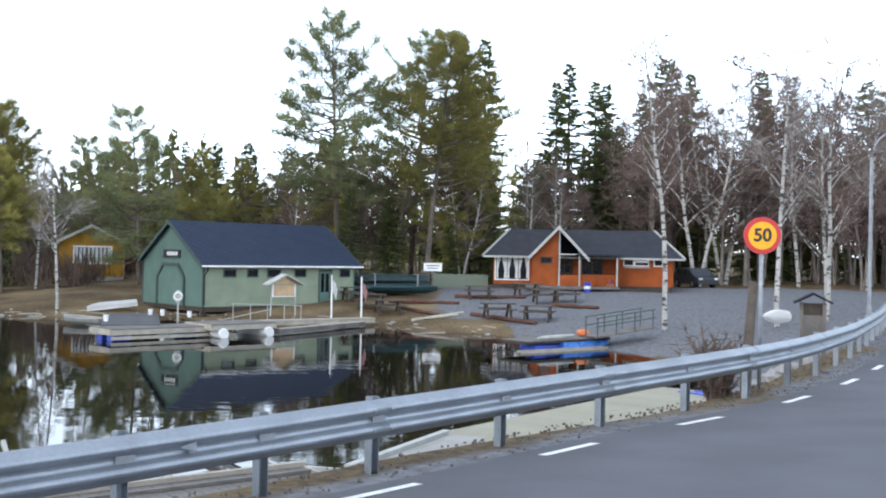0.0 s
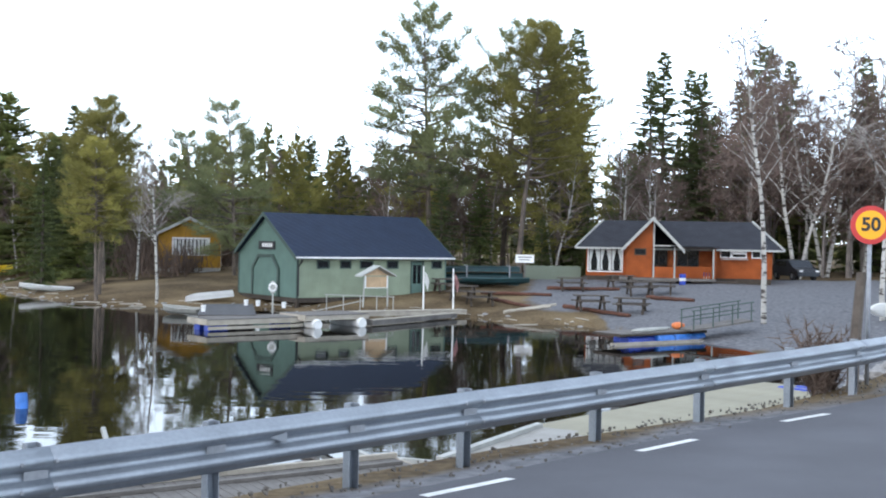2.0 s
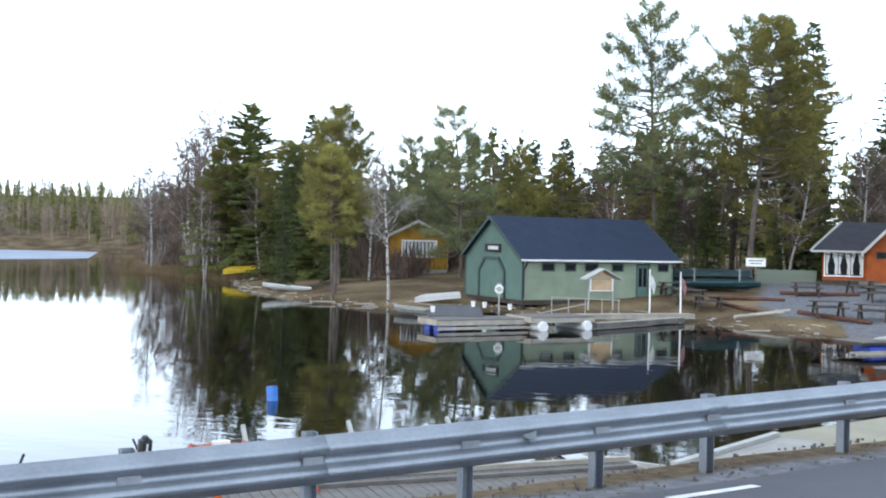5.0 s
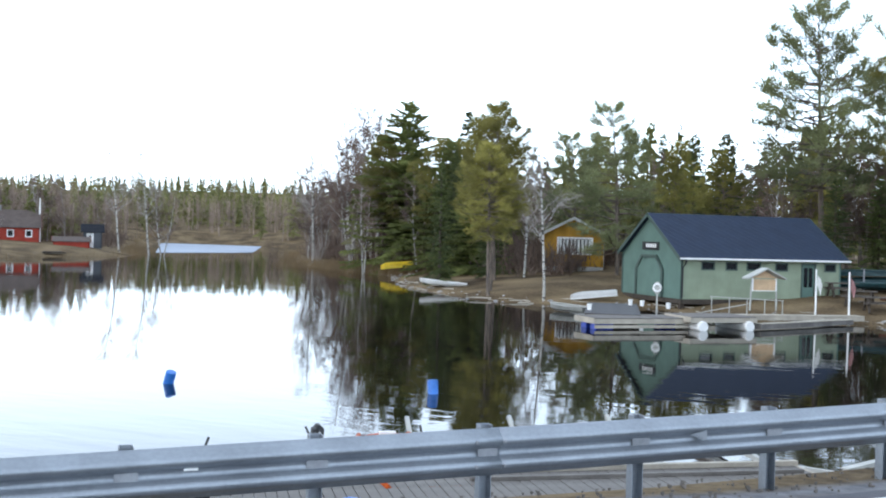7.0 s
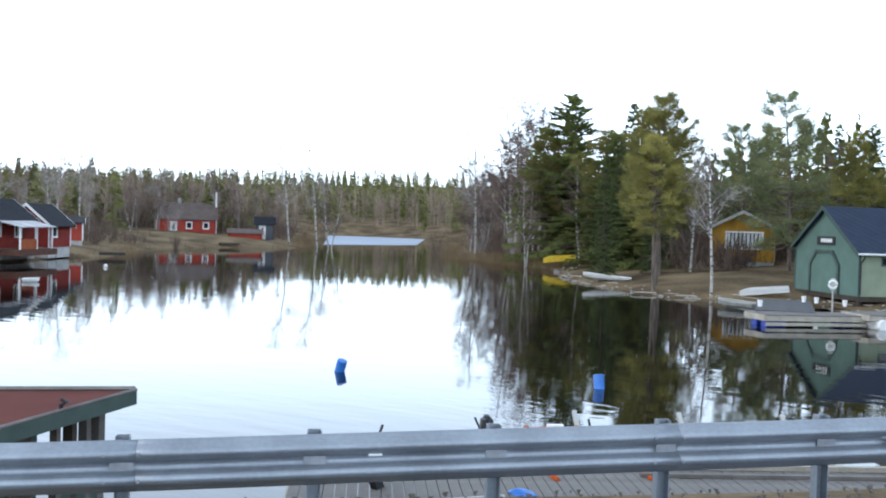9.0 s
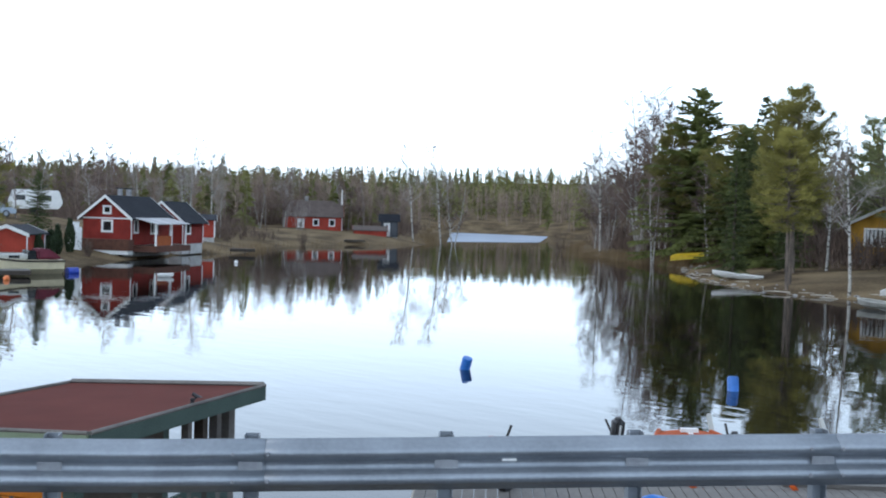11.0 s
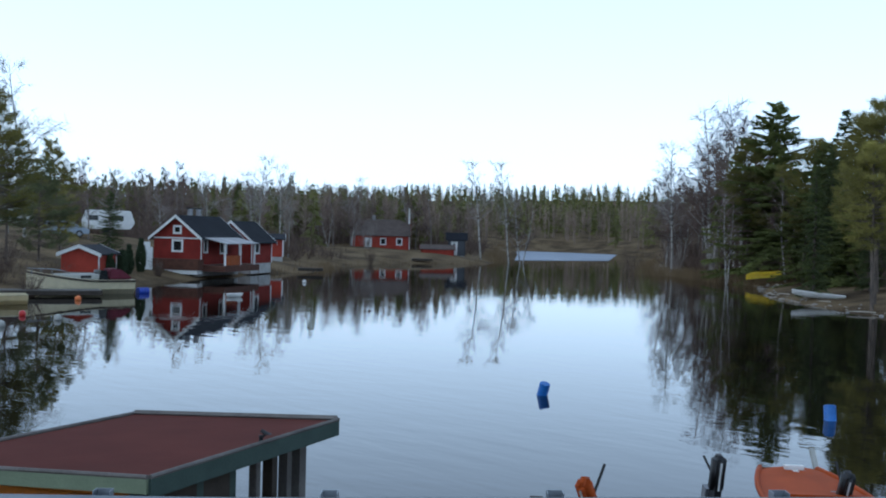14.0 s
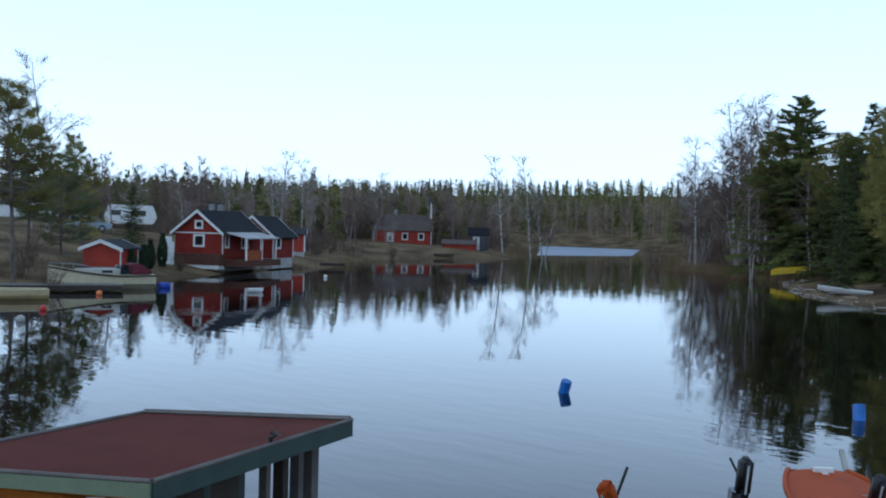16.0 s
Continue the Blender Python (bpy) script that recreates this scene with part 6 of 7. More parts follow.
def make_kiosk_shed():
    """Low shed with a red felt roof below the road."""
    r = thing("landing_shed", pose(0, 0, 0), "low orange and green shed with red-brown felt roof", "shed")
    N, FR, BL, NL = Vector((-9.49, 5.15, 1.862)), Vector((-10.96, 8.52, 1.785)), Vector((-13.54, 7.38, 1.625)), Vector((-12.08, 4.0, 1.72))
    bm = bmesh.new()
    c = (N + FR + BL + NL) / 4
    top = [bm.verts.new(p + (c - p) * 0.012) for p in (N, FR, BL, NL)]
    low = [bm.verts.new(p + (c - p) * 0.012 - Vector((0, 0, 0.05))) for p in (N, FR, BL, NL)]
    bm.faces.new(top)
    bm.faces.new(low[::-1])
    for i in range(4):
        bm.faces.new((top[i], low[i], low[(i + 1) % 4], top[(i + 1) % 4]))
    roof = part("roof", bm, M["felt_red"], r, "red-brown felt roof")
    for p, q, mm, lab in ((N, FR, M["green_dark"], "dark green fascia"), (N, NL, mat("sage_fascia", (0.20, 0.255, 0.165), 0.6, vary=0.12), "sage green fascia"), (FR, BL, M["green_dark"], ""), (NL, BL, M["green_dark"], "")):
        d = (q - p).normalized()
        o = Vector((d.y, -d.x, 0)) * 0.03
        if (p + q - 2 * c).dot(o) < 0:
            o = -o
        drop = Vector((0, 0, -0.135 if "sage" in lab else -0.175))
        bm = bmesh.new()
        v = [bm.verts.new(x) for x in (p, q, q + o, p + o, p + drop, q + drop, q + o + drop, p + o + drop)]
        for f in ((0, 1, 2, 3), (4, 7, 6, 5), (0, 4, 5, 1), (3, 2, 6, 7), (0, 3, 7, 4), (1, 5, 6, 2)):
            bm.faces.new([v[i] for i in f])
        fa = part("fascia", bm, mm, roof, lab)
        bm = bmesh.new()
        tube(bm, [p + o * 0.6 + Vector((0, 0, 0.012)), q + o * 0.6 + Vector((0, 0, 0.012))], [0.022, 0.022], 6)
        part("edge_strip", bm, M["wood_grey"], fa, "weathered grey edge strip")
    bm = bmesh.new()
    tube(bm, [FR + Vector((0, 0, 0.02)), BL + Vector((0, 0, 0.02))], [0.035, 0.035], 4)
    part("kerb_batten", bm, M["wood_grey"], roof)
    u, v = (FR - N).normalized(), (NL - N).normalized()
    base = -0.1

    def panel(name, a, b, z0, z1, mm, th=0.05, label=""):
        d = (b - a).normalized()
        o = Vector((d.y, -d.x, 0)) * th
        bm = bmesh.new()
        q = [bm.verts.new((*x.xy, z)) for z in (z0, z1) for x in (a, b, b + o, a + o)]
        for f in ((0, 1, 2, 3), (4, 7, 6, 5), (0, 4, 5, 1), (3, 2, 6, 7), (0, 3, 7, 4), (1, 5, 6, 2)):
            bm.faces.new([q[i] for i in f])
        return part(name, bm, mm, r, label)
    a0 = N + u * 0.30 + v * 0.25
    panel("wall", a0 + v * 0.12, NL + u * 0.3, base, 1.62, M["orange_near"], label="orange board wall")
    panel("wall", NL + u * 0.32 + v * -0.1, BL - u * 0.3, base, 1.5, M["green_dark"])
    panel("wall", BL - u * 0.3, FR - u * 1.6 + v * 0.6, base, 0.9, M["green_dark"])
    for k, s, mm in ((0.0, 0.14, "green_dark"), (0.95, 0.12, "green_dark"), (1.55, 0.12, "green_dark"), (2.05, 0.09, "wood_grey"), (2.42, 0.12, "wood_dark"), (2.75, 0.11, "wood_grey"), (3.1, 0.16, "wood_grey")):
        p = a0 + u * k
        panel("post", p, p + v * s, base, 1.62, M[mm], th=-s)
    panel("half_wall", a0, a0 + u * 1.5, base, 1.62, M["wood_dark"], th=-0.05)
    panel("half_wall", a0 + u * 1.5, a0 + u * 3.1, base, 0.75, M["green_dark"], th=-0.05)
    b = bmesh.new()
    p = N + (FR - N) * 0.53 + v * 0.03
    tube(b, [p, p + Vector((0, 0, 0.06)), p + Vector((0.05, 0.05, 0.09)), p + Vector((0, 0, 0.13))], [0.03, 0.03, 0.045, 0.02], 7)
    part("hook", b, M["black"], roof, "small dark fitting")
    deck("shed_dock", pose(-14.4, 4.6, 0, 0, 0, -24) @ pose(-0.6, -1.2, 0), 6.2, 4.6, 0.12, "low weathered platform under the shed", M["wood_grey"], plank=0.3, edge=M["wood_dark"])


make_kiosk_shed()


def outboard(m, cowl, label):
    r = thing("outboard_motor", m, label, "outboard motor", "outboard motors")
    bm = bmesh.new()
    box(bm, -0.10, 0.12, -0.09, 0.09, 0.45, 1.0)
    bmesh.ops.bevel(bm, geom=bm.edges, offset=0.055, segments=3, affect="EDGES")
    part("cowling", bm, cowl, r, smooth=True)
    bm = bmesh.new()
    prism(bm, [(-0.08, -0.25), (0.06, -0.25), (0.1, 0.56), (-0.1, 0.56)], -0.05, 0.05)
    part("leg", bm, M["dark_metal"], r)
    boxes("stripe", M["white"], r, (-0.104, 0.124, -0.014, 0.014, 0.52, 0.93))
    bm = bmesh.new()
    bar(bm, (0.1, 0, 0.62), (0.55, 0, 0.72), 0.04, sides=6)
    part("tiller", bm, M["rubber"], r)
    boxes("clamp", M["zinc_dull"], r, (0.1, 0.24, -0.1, 0.1, 0.1, 0.45))


def make_near_boats():
    m = pose(-6.65, 13.35, 0.02, 0, 0, 131)
    r = thing("motorboat", m, "faded orange open motorboat moored at the dock", "boat")
    L, B, H = 3.4, 1.5, 0.40
    part("hull", hull(L, B, H, stern=0.9, blunt=0.45), M["orange"], r, smooth=True)
    part("gunwale", rim(L, B, H, stern=0.9, r=0.045, blunt=0.45), M["orange"], r, smooth=True)
    bm = bmesh.new()
    rows = []
    for i in range(8):
        t = 0.5 + 0.46 * i / 7
        w = B / 2 * (1 - 0.45 * max(0, (t - 0.45) / 0.55) ** 2.2) + 0.01
        z = H * (1 + 0.25 * max(0, t - 0.35) ** 1.5 * 2)
        rows.append([bm.verts.new((L * t, w * k, z + 0.07 * (1 - k * k))) for k in (-1, -0.6, 0, 0.6, 1)])
    for a, b in zip(rows, rows[1:]):
        for k in range(4):
            bm.faces.new((a[k], a[k + 1], b[k + 1], b[k]))
    part("foredeck", bm, M["orange"], r, smooth=True)
    boxes("coaming", M["orange"], r, (1.6, 1.7, -0.6, 0.6, 0.40, 0.52))
    boxes("cleat", M["white"], r, (L * 0.9, L * 0.93, -0.14, 0.14, 0.55, 0.61), (L * 0.87, L * 0.93, -0.04, 0.04, 0.50, 0.55))
    boxes("thwart", M["orange"], r, (0.6, 0.95, -0.6, 0.6, 0.26, 0.31))
    outboard(pose(-8.85, 13.55, 0.12, 0, -14, 140), M["black"], "dark outboard motor tilted up at the dock")
    outboard(pose(-7.75, 15.1, 0.0, 0, -30, 130), M["black"], "dark outboard motor tilted up at the dock")
    outboard(pose(-8.9, 11.0, 0.35, 0, -35, 100), M["orange"], "orange outboard motor tilted up at the dock")
    for x, y, tilt, turn in ((-18.1, 21.45, 20, 60), (-11.7, 23.85, -14, 60)):
        b = thing("drum_buoy", pose(x, y, 0.0, tilt, 6, turn), "blue plastic drum floating upright as a mooring buoy", "buoy", "drum buoys")
        drum(b, (0, 0, -0.2), (0, 0, 1), 0.54, 0.135, M["blue"], "drum")


make_near_boats()


# ---- far shore things ----
def make_motor_cruiser():
    r = thing("motor_cruiser", pose(-58.1, 33.0, -0.12, 0, 0, 259), "cream wooden motor cruiser with maroon canvas hood at its mooring", "boat")
    L, B, H = 5.9, 2.1, 0.95
    part("hull", hull(L, B, H, open_top=False, stern=0.8, sheer=0.55), M["cream"], r, smooth=False)
    part("rubbing_strake", rim(L, B * 1.01, H * 0.93, stern=0.8, sheer=0.55, r=0.06), M["wood_dark"], r, "dark rubbing strake")
    boxes("cabin", M["offwhite"], r, (2.0, 4.3, -0.62, 0.62, 0.95, 1.28), bevel=0.06)
    for y in (-0.625, 0.625):
        boxes("cabin_window", M["glass"], r, (2.5, 3.1, y - 0.012, y + 0.012, 1.05, 1.2))
    bm = bmesh.new()
    prism(bm, [(1.5, 0.95), (2.1, 0.95), (1.95, 1.5), (1.6, 1.5)], -0.6, 0.6)
    part("windscreen", bm, M["glass"], r)
    bm = bmesh.new()
    prism(bm, [(0.1, 0.98), (1.55, 0.98), (1.5, 1.55), (0.9, 1.6), (0.35, 1.25)], -0.75, 0.75)
    bmesh.ops.bevel(bm, geom=bm.edges, offset=0.1, segments=2, affect="EDGES")
    part("hood", bm, M["maroon"], r, "maroon canvas hood")
    for x in (4.6, 5.2, 5.7):
        bm = bmesh.new()
        bar(bm, (x, 0.3, 1.2), (x, 0.3, 1.55), 0.04, sides=5)
        part("stanchion", bm, M["zinc"], r)
    bm = bmesh.new()
    tube(bm, [(3.9, 0.45, 1.45), (4.6, 0.3, 1.56), (5.2, 0.3, 1.58), (5.85, 0.0, 1.6)], [0.025] * 4, 5)
    part("bow_rail", bm, M["zinc"], r)
    b = thing("mooring_drum", pose(-58.0, 33.7, 0.0), "blue drum floating at the cruiser's stern", "buoy")
    drum(b, (0, -0.3, 0.1), (0, 1, 0), 0.7, 0.24, M["blue_deep"], "drum")
    deck("far_jetty", pose(-57.0, 30.4, 0, 0, 0, 247), 9.0, 1.6, 0.38, "dark weathered jetty at the boat landing", M["wood_grey"], plank=0.3, edge=M["wood_dark"])
    rowboat("rowboat", pose(-52.2, 24.0, 0.0, 0, 0, 250), 4.2, 1.5, 0.5, M["cream"], "pale open boat moored at the jetty")
    for x, y, rad, mm in ((-42.0, 18.2, 0.17, "offwhite"), (-46.2, 21.0, 0.15, "sign_red"), (-43.6, 21.3, 0.16, "offwhite"), (-54.0, 27.6, 0.17, "orange_bright"), (-64.5, 51.2, 0.15, "white")):
        c = thing("mooring_buoy", pose(x, y, 0), "small round mooring buoy on the water", "buoy", "mooring buoys")
        bm = bmesh.new()
        bmesh.ops.create_uvsphere(bm, u_segments=12, v_segments=8, radius=rad)
        bmesh.ops.translate(bm, verts=bm.verts, vec=(0, 0, 0.08))
        part("ball", bm, M[mm], c, smooth=True)
    rowboat("dinghy", pose(-53.2, 36.4, -0.02, 0, 0, 40), 0.9, 0.5, 0.2, M["white"], "tiny white dinghy on the water")
    d = deck("bathing_raft", pose(-78.0, 61.4, 0, 0, 0, 52), 2.2, 1.2, 0.5, "small dark raft off the far shore", M["wood_dark"], plank=0.3, edge=M["wood_dark"])
    d = deck("far_jetty", pose(-100.0, 97.6, 0, 0, 0, 47), 2.6, 1.3, 0.6, "small dark jetty at the far shore", M["wood_dark"], plank=0.3, edge=M["wood_dark"])


make_motor_cruiser()


def make_far_details():
    p = thing("flagpole", pose(-118.9, 115.4, float(land(-118.9, 115.4)[0])), "tall white flagpole by the far red house", "flagpole")
    bm = bmesh.new()
    tube(bm, [(0, 0, -0.3), (0, 0, 3.5), (0, 0, 6.3)], [0.17, 0.14, 0.08], 8)
    part("pole", bm, M["white"], p)
    # added thin sheet: stands for ruffled water that mirrors the bright sky
    bm = bmesh.new()
    rim_pts = [(-109.2, 129.3), (-107.4, 137), (-106.5, 144), (-106.2, 150.5), (-118, 168.5), (-143, 206.5), (-158, 207.5), (-173, 206), (-140, 167)]
    low = [bm.verts.new((x, y, -0.03)) for x, y in rim_pts]
    top = [bm.verts.new((x, y, 0.03)) for x, y in rim_pts]
    bm.faces.new(top)
    bm.faces.new(low[::-1])
    for i in range(len(low)):
        j = (i + 1) % len(low)
        bm.faces.new((low[i], low[j], top[j], top[i]))
    tagged(part("bright_water_sheet", bm, M["ice"]), "pale bluish sheet painted as sky reflection on ruffled water in the far inlet", "ice", kind="structure")
    c = thing("caravan", pose(-101.0, 52.3, float(land(-101, 52.3)[0]), 0, 0, 62), "white caravan parked on the slope", "caravan")
    bm = bmesh.new()
    prism(bm, [(0, 0.45), (4.6, 0.45), (5.0, 1.1), (4.6, 2.3), (0.3, 2.35), (-0.1, 1.2)], -1.0, 1.0)
    bmesh.ops.bevel(bm, geom=bm.edges, offset=0.08, segments=2, affect="EDGES")
    part("body", bm, M["white"], c)
    boxes("side_window", M["glass"], c, (0.6, 1.5, -1.012, -1.002, 1.3, 1.8))
    boxes("side_window", M["glass"], c, (2.9, 3.9, -1.012, -1.002, 1.3, 1.8))
    for sg in (-1.02, 0.82):
        bm = bmesh.new()
        tube(bm, [(2.2, sg, 0.32), (2.2, sg + 0.2, 0.32)], [0.32, 0.32], 14)
        part("wheel", bm, M["rubber"], c)


make_far_details()


def make_car(name, m, paint, label, L=4.3):
    r = thing(name, m, label, "car")
    bm = bmesh.new()
    prism(bm, [(0, 0.3), (L, 0.3), (L, 0.72), (L - 0.9, 0.92), (L - 1.5, 1.42), (0.7, 1.46), (0.12, 0.98), (0, 0.7)], -0.85, 0.85)
    bmesh.ops.bevel(bm, geom=bm.edges, offset=0.07, segments=2, affect="EDGES")
    part("body", bm, paint, r)
    for y in (-0.86, 0.848):
        boxes("side_window", M["glass"], r, (0.75, L - 1.75, y, y + 0.012, 0.98, 1.32))
    for x in (0.8, L - 0.85):
        for y in (-0.88, 0.68):
            bm = bmesh.new()
            tube(bm, [(x, y, 0.31), (x, y + 0.2, 0.31)], [0.31, 0.31], 16)
            wh = part("wheel", bm, M["rubber"], r)
            bm = bmesh.new()
            tube(bm, [(x, y - 0.008 if y < 0 else y + 0.2, 0.31), (x, y if y < 0 else y + 0.208, 0.31)], [0.19, 0.19], 12)
            part("rim", bm, M["zinc"], wh)
    for y in (-0.62, 0.62):
        boxes("headlight", M["white"], r, (L - 0.04, L + 0.01, y - 0.14, y + 0.14, 0.62, 0.74))


make_car("parked_car", pose(-94.2, 44.6, float(land(-93, 47)[0]), 0, 0, 62), M["car_silver"], "pale blue silver car parked on the slope")
make_car("parked_car", pose(18.2, 81.0, float(land(18.2, 80)[0]), 0, 0, 285), M["car_dark"], "dark car parked beside the cabin", 4.0)

for x, y, mm, lab in ((9.5, 70.0, "blue_deep", "blue and white plastic barrel in front of the cabin"), (11.3, 71.9, "blue_deep", "blue plastic barrel on the cabin's porch")):
    b = thing("barrel", pose(x, y, float(land(x, y)[0])), lab, "barrel")
    drum(b, (0, 0, 0), (0, 0, 1), 0.7, 0.21, M[mm], "shell")
    drum(b, (0, 0, 0.25), (0, 0, 1), 0.2, 0.222, M["white"], "label_band")


# ---- bushes, reeds, hedges ----
def bush(x, y, h, w, material, label, seed, n=26):
    rng2 = np.random.default_rng(seed)
    s = Soup()
    for i in range(n):
        a = rng2.random() * 6.283
        d = np.array((math.cos(a) * w / h * rng2.random(), math.sin(a) * w / h * rng2.random(), 1.0))
        st = bent((rng2.normal() * 0.1 * w, rng2.normal() * 0.1 * w, -0.1), d / np.linalg.norm(d), h * (0.6 + 0.5 * rng2.random()), rng2, 4, 0.12)
        s.tube(st, [0.014, 0.011, 0.008, 0.006, 0.003], 3)
        m = 26
        q = np.array([on_line(st, 0.15 + 0.85 * t)[0] for t in rng2.random(m)])
        g = rng2.normal(size=(m, 3)) + np.array((0, 0, 0.7))
        g /= np.linalg.norm(g, axis=1)[:, None]
        s.blades(q, g * (0.12 + 0.16 * h * rng2.random((m, 1))), 0.018 + 0.01 * rng2.random(m), rng2)
    r = thing("bush", pose(x, y, float(land(x, y)[0])), label, "bush")
    part("crown", s.mesh(), material, r)


for i, (x, y, h, w) in enumerate([(4.3, 16.9, 1.2, 0.5), (4.55, 17.2, 0.9, 0.5), (-26.3, 79.3, 1.4, 1.6), (-57.5, 26.5, 2.4, 1.6), (-60, 29, 2.0, 1.8), (-62.5, 27.0, 3.0, 2.0), (-66, 29, 2.6, 2.0), (-112.5, 101, 4.2, 2.6), (-97.5, 88, 2.2, 1.8), (-85, 61, 1.8, 1.6), (-92, 72, 2.0, 2.0), (-70.2, 42.2, 1.3, 0.7), (-76, 112, 4.2, 2.6), (-66, 106, 4.5, 2.6), (-58, 100, 4.5, 2.4), (-52, 96, 4.0, 2.4), (-47.5, 90.5, 3.0, 2.0)]):
    bush(x, y, h, w, M["twig_pale"] if i in (7, 13, 14) else M["leaf_dark"], "bare brown spring bush near the water's edge", 60 + i)


def thuja(x, y, h, w, seed):
    rng2 = np.random.default_rng(seed)
    s = Soup()
    n = 900
    u = rng2.random(n)
    a = rng2.random(n) * 6.283
    rad = w * np.sin(np.clip(u * 1.05 + 0.12, 0, 1) * 3.0) ** 0.6 * (0.75 + 0.35 * rng2.random(n))
    p = np.c_[np.cos(a) * rad * 0.8, np.sin(a) * rad * 0.8, h * u]
    g = np.c_[np.cos(a) * 0.08, np.sin(a) * 0.08, np.full(n, 0.24)]
    s.blades(p, g + rng2.normal(size=(n, 3)) * 0.05, np.full(n, 0.12), rng2)
    r = thing("thuja", pose(x, y, float(land(x, y)[0])), "narrow dark green thuja column", "shrub", "thujas by the cottage")
    part("foliage", s.mesh(), M["thuja"], r)


for i, (x, y, h) in enumerate([(-68.2, 38.1, 1.7), (-66.9, 36.5, 1.5), (-69.7, 39.5, 1.9), (-71.3, 41.4, 2.3)]):
    thuja(x, y, h, 0.38, 90 + i)
w = thing("garden_chimney", pose(-73.3, 42.9, float(land(-73.3, 42.9)[0])), "white outdoor fireplace beside the red cottage", "fireplace")
boxes("stack", M["white"], w, (-0.45, 0.45, -0.4, 0.4, -0.2, 1.6), (-0.25, 0.25, -0.3, 0.3, 1.6, 2.0))


def make_grass():
    """Reeds and dry tussocks along the shores."""
    s = Soup()
    r2 = np.random.default_rng(31)

    def tuft(x, y, h, n, spread):
        z = float(land(x, y)[0])
        p = np.c_[x + r2.normal(size=n) * spread, y + r2.normal(size=n) * spread, np.full(n, max(z, -0.3))]
        g = np.c_[r2.normal(size=n) * 0.18 * h, r2.normal(size=n) * 0.18 * h, h * (0.6 + 0.6 * r2.random(n))]
        s.blades(p, g, 0.02 + 0.02 * r2.random(n), r2)
    sh = SHORE_LINE
    for i in range(900):
        k = r2.integers(len(sh))
        x, y = sh[k] + r2.normal(size=2) * 0.8
        if y > 50:
            far = np.hypot(x, y) > 95
            tuft(x, y, 0.8 if far else 0.22, 14 if far else 8, 0.6 if far else 0.3)
    for i in range(160):
        t = r2.random()
        tuft(-46 - 20 * t + r2.normal() * 1.5, 88 + 14 * t + r2.normal() * 1.5, 1.2, 22, 0.5)
    tagged(part("dry_grass", s.mesh(), M["reed"]), "dry yellow-brown grass and reeds along the shore", "grass", kind="stuff")


make_grass()


def make_shore_stones():
    """Small pale stones and driftwood scattered along the near shores, too many to count."""
    v, f = [], []
    r2 = np.random.default_rng(77)
    ico = bmesh.new()
    bmesh.ops.create_icosphere(ico, subdivisions=1, radius=1.0)
    bv = np.array([q.co[:] for q in ico.verts])
    bf = [[q.index for q in fc.verts] for fc in ico.faces]
    ico.free()
    for i in range(900):
        k = r2.integers(len(SHORE_LINE))
        x, y = SHORE_LINE[k] + r2.normal(size=2) * 0.9
        if not (52 < y < 100 and x < 6 and x > -62):
            continue
        z = float(land(x, y)[0])
        if z < -0.12:
            continue
        b = len(v)
        sc = r2.uniform(0.06, 0.2) * np.array((1, r2.uniform(0.6, 1.4), 0.5))
        v.extend((bv * (1 + 0.2 * r2.normal(size=(len(bv), 1))) * sc + (x, y, z)).tolist())
        f.extend([[b + j for j in q] for q in bf])
    tagged(part("shore_stones", (v, f), M["stone"]), "small grey stones along the shoreline", "stones", kind="stuff")


make_shore_stones()


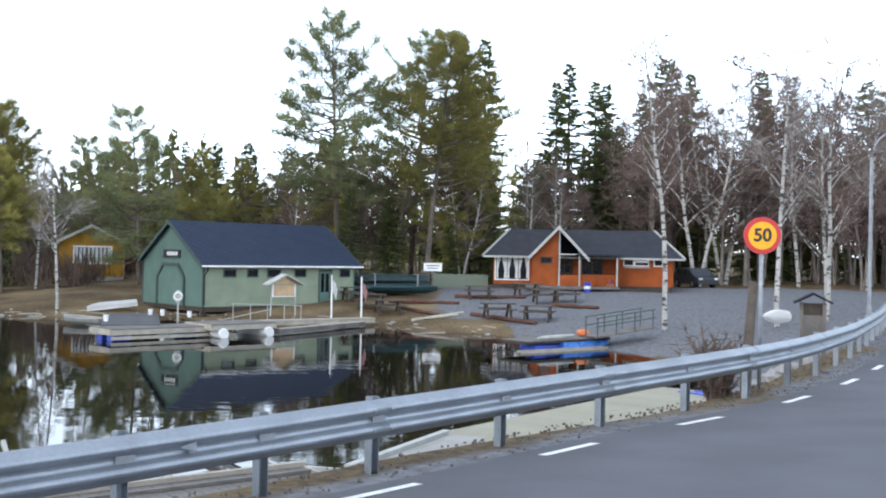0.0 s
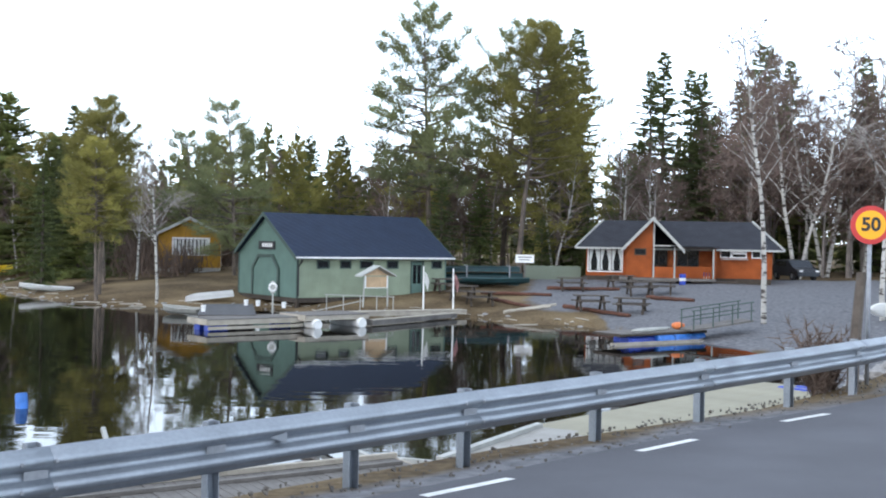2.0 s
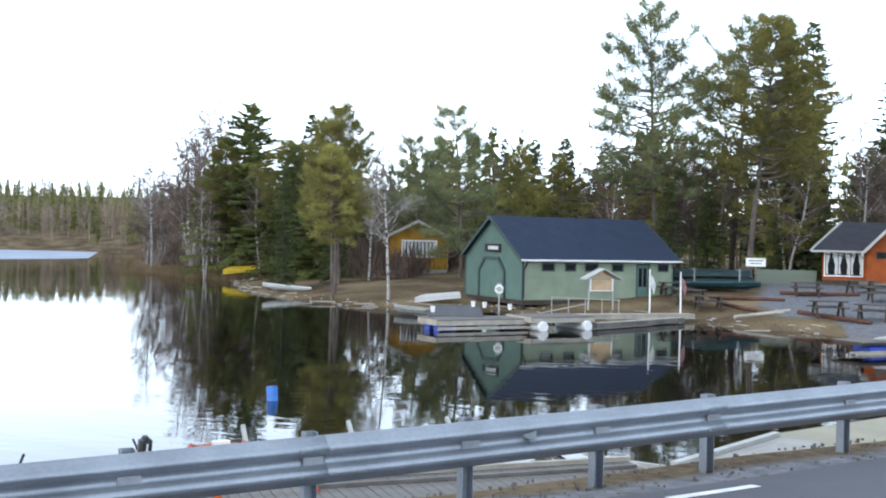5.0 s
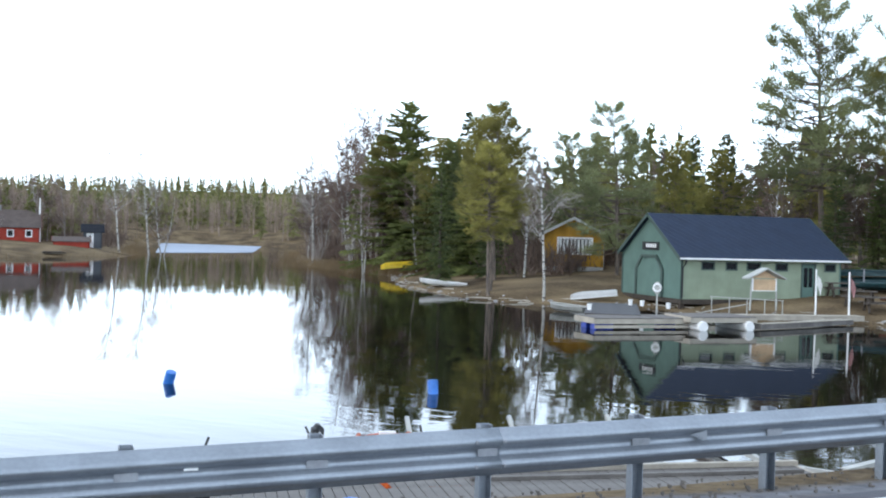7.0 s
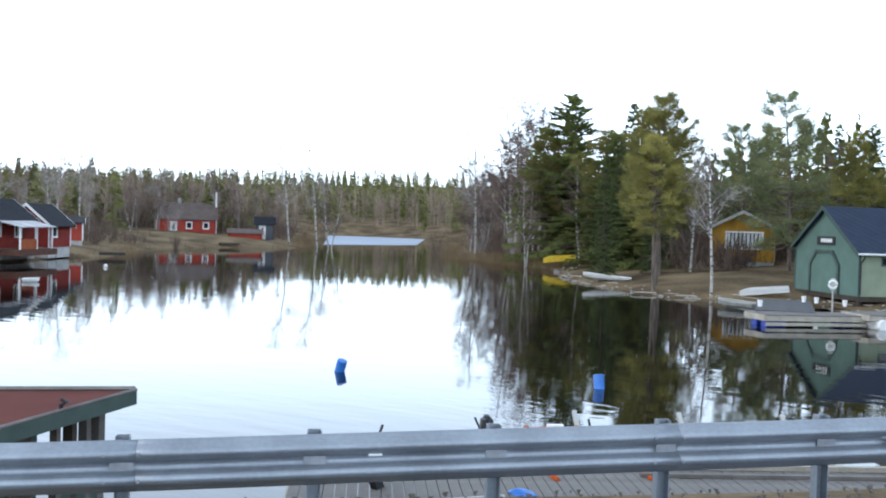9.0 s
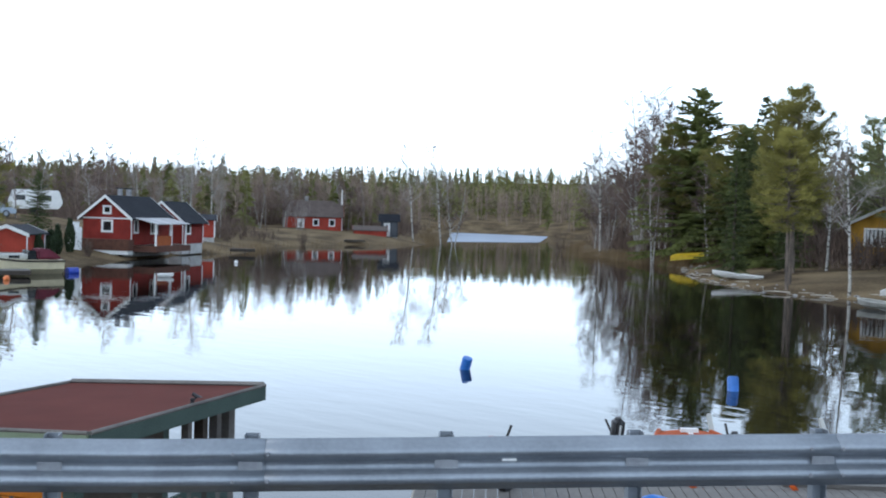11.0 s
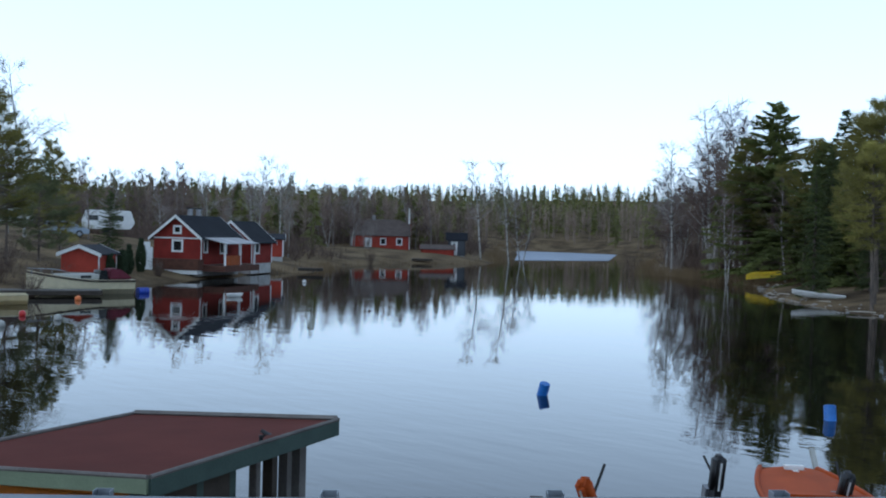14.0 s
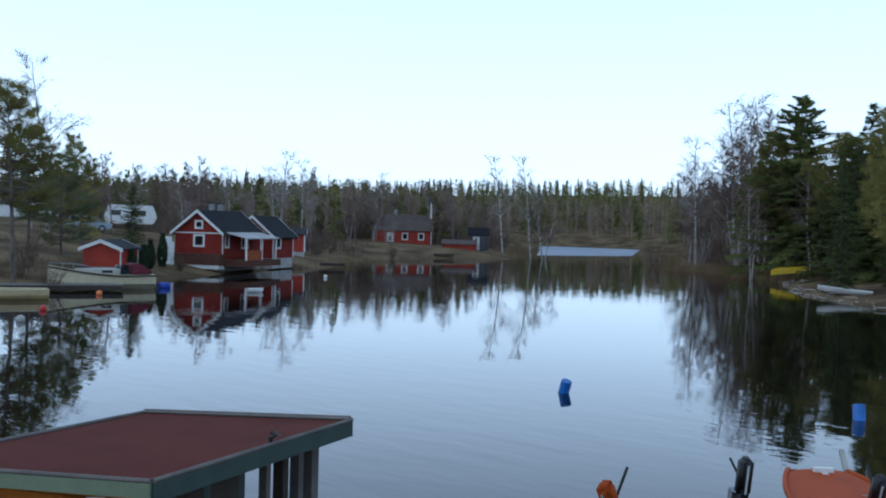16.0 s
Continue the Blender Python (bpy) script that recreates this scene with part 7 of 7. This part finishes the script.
def make_driftwood():
    """Pale sticks, planks and roots washed up along the shore of the wooded point and the beach."""
    s = Soup()
    r2 = np.random.default_rng(55)
    line = smooth_line(SHORE, 0.5)
    step = np.gradient(line, axis=0)
    for i in range(1500):
        k = r2.integers(len(line))
        x, y = line[k] + r2.normal(size=2) * 0.75
        if not (53 < y < 106 and -66 < x < 3):
            continue
        z = float(land(x, y)[0])
        if z < -0.05 or z > 0.7:
            continue
        d = step[k] / np.linalg.norm(step[k]) + r2.normal(size=2) * 0.35
        ln = r2.uniform(0.3, 1.5)
        a = np.array((x, y, z + 0.04))
        b = a + np.array((d[0], d[1], 0.04 * r2.normal())) * ln
        rad = r2.uniform(0.018, 0.05)
        s.tube([a, (a + b) / 2 + (0, 0, 0.04 * r2.random()), b], [rad, rad, rad * 0.6], 4)
    tagged(part("driftwood", s.mesh(), M["wood_pale"]), "pale washed-up sticks and planks along the shore", "driftwood", kind="stuff")


make_driftwood()


def make_verge_gravel():
    """Loose stones and clods on the gravel strip under the guardrail."""
    v, f = [], []
    r2 = np.random.default_rng(18)
    tet = np.array([(1, 1, 1), (-1, -1, 1), (-1, 1, -1), (1, -1, -1)]) * 0.6
    arc = len(RAIL_LINE)
    for i in range(5200):
        k = r2.integers(20, arc - 20)
        t = RAIL_LINE[k + 1] - RAIL_LINE[k]
        t = t / np.linalg.norm(t)
        s = r2.normal() * 0.34 - 0.15
        if s > 0.62 or s < -1.3 or RAIL_LINE[k][1] > 34:
            continue
        x, y = RAIL_LINE[k] + s * np.array((t[1], -t[0])) + r2.random() * t * 0.4
        z = 1.90 + 0.075 * max(s, 0) if s > -0.5 else 1.90 - 0.5 * (-0.5 - s)
        b = len(v)
        q = tet * r2.uniform(0.008, 0.03) * r2.uniform(0.6, 1.4, 3)
        v.extend((q + (x, y, z + 0.008)).tolist())
        f.extend([(b, b + 1, b + 2), (b, b + 3, b + 1), (b, b + 2, b + 3), (b + 1, b + 3, b + 2)])
    tagged(part("verge_gravel", (v, f), M["verge"]), "loose gravel and clods on the verge under the guardrail", "gravel", kind="stuff")


make_verge_gravel()
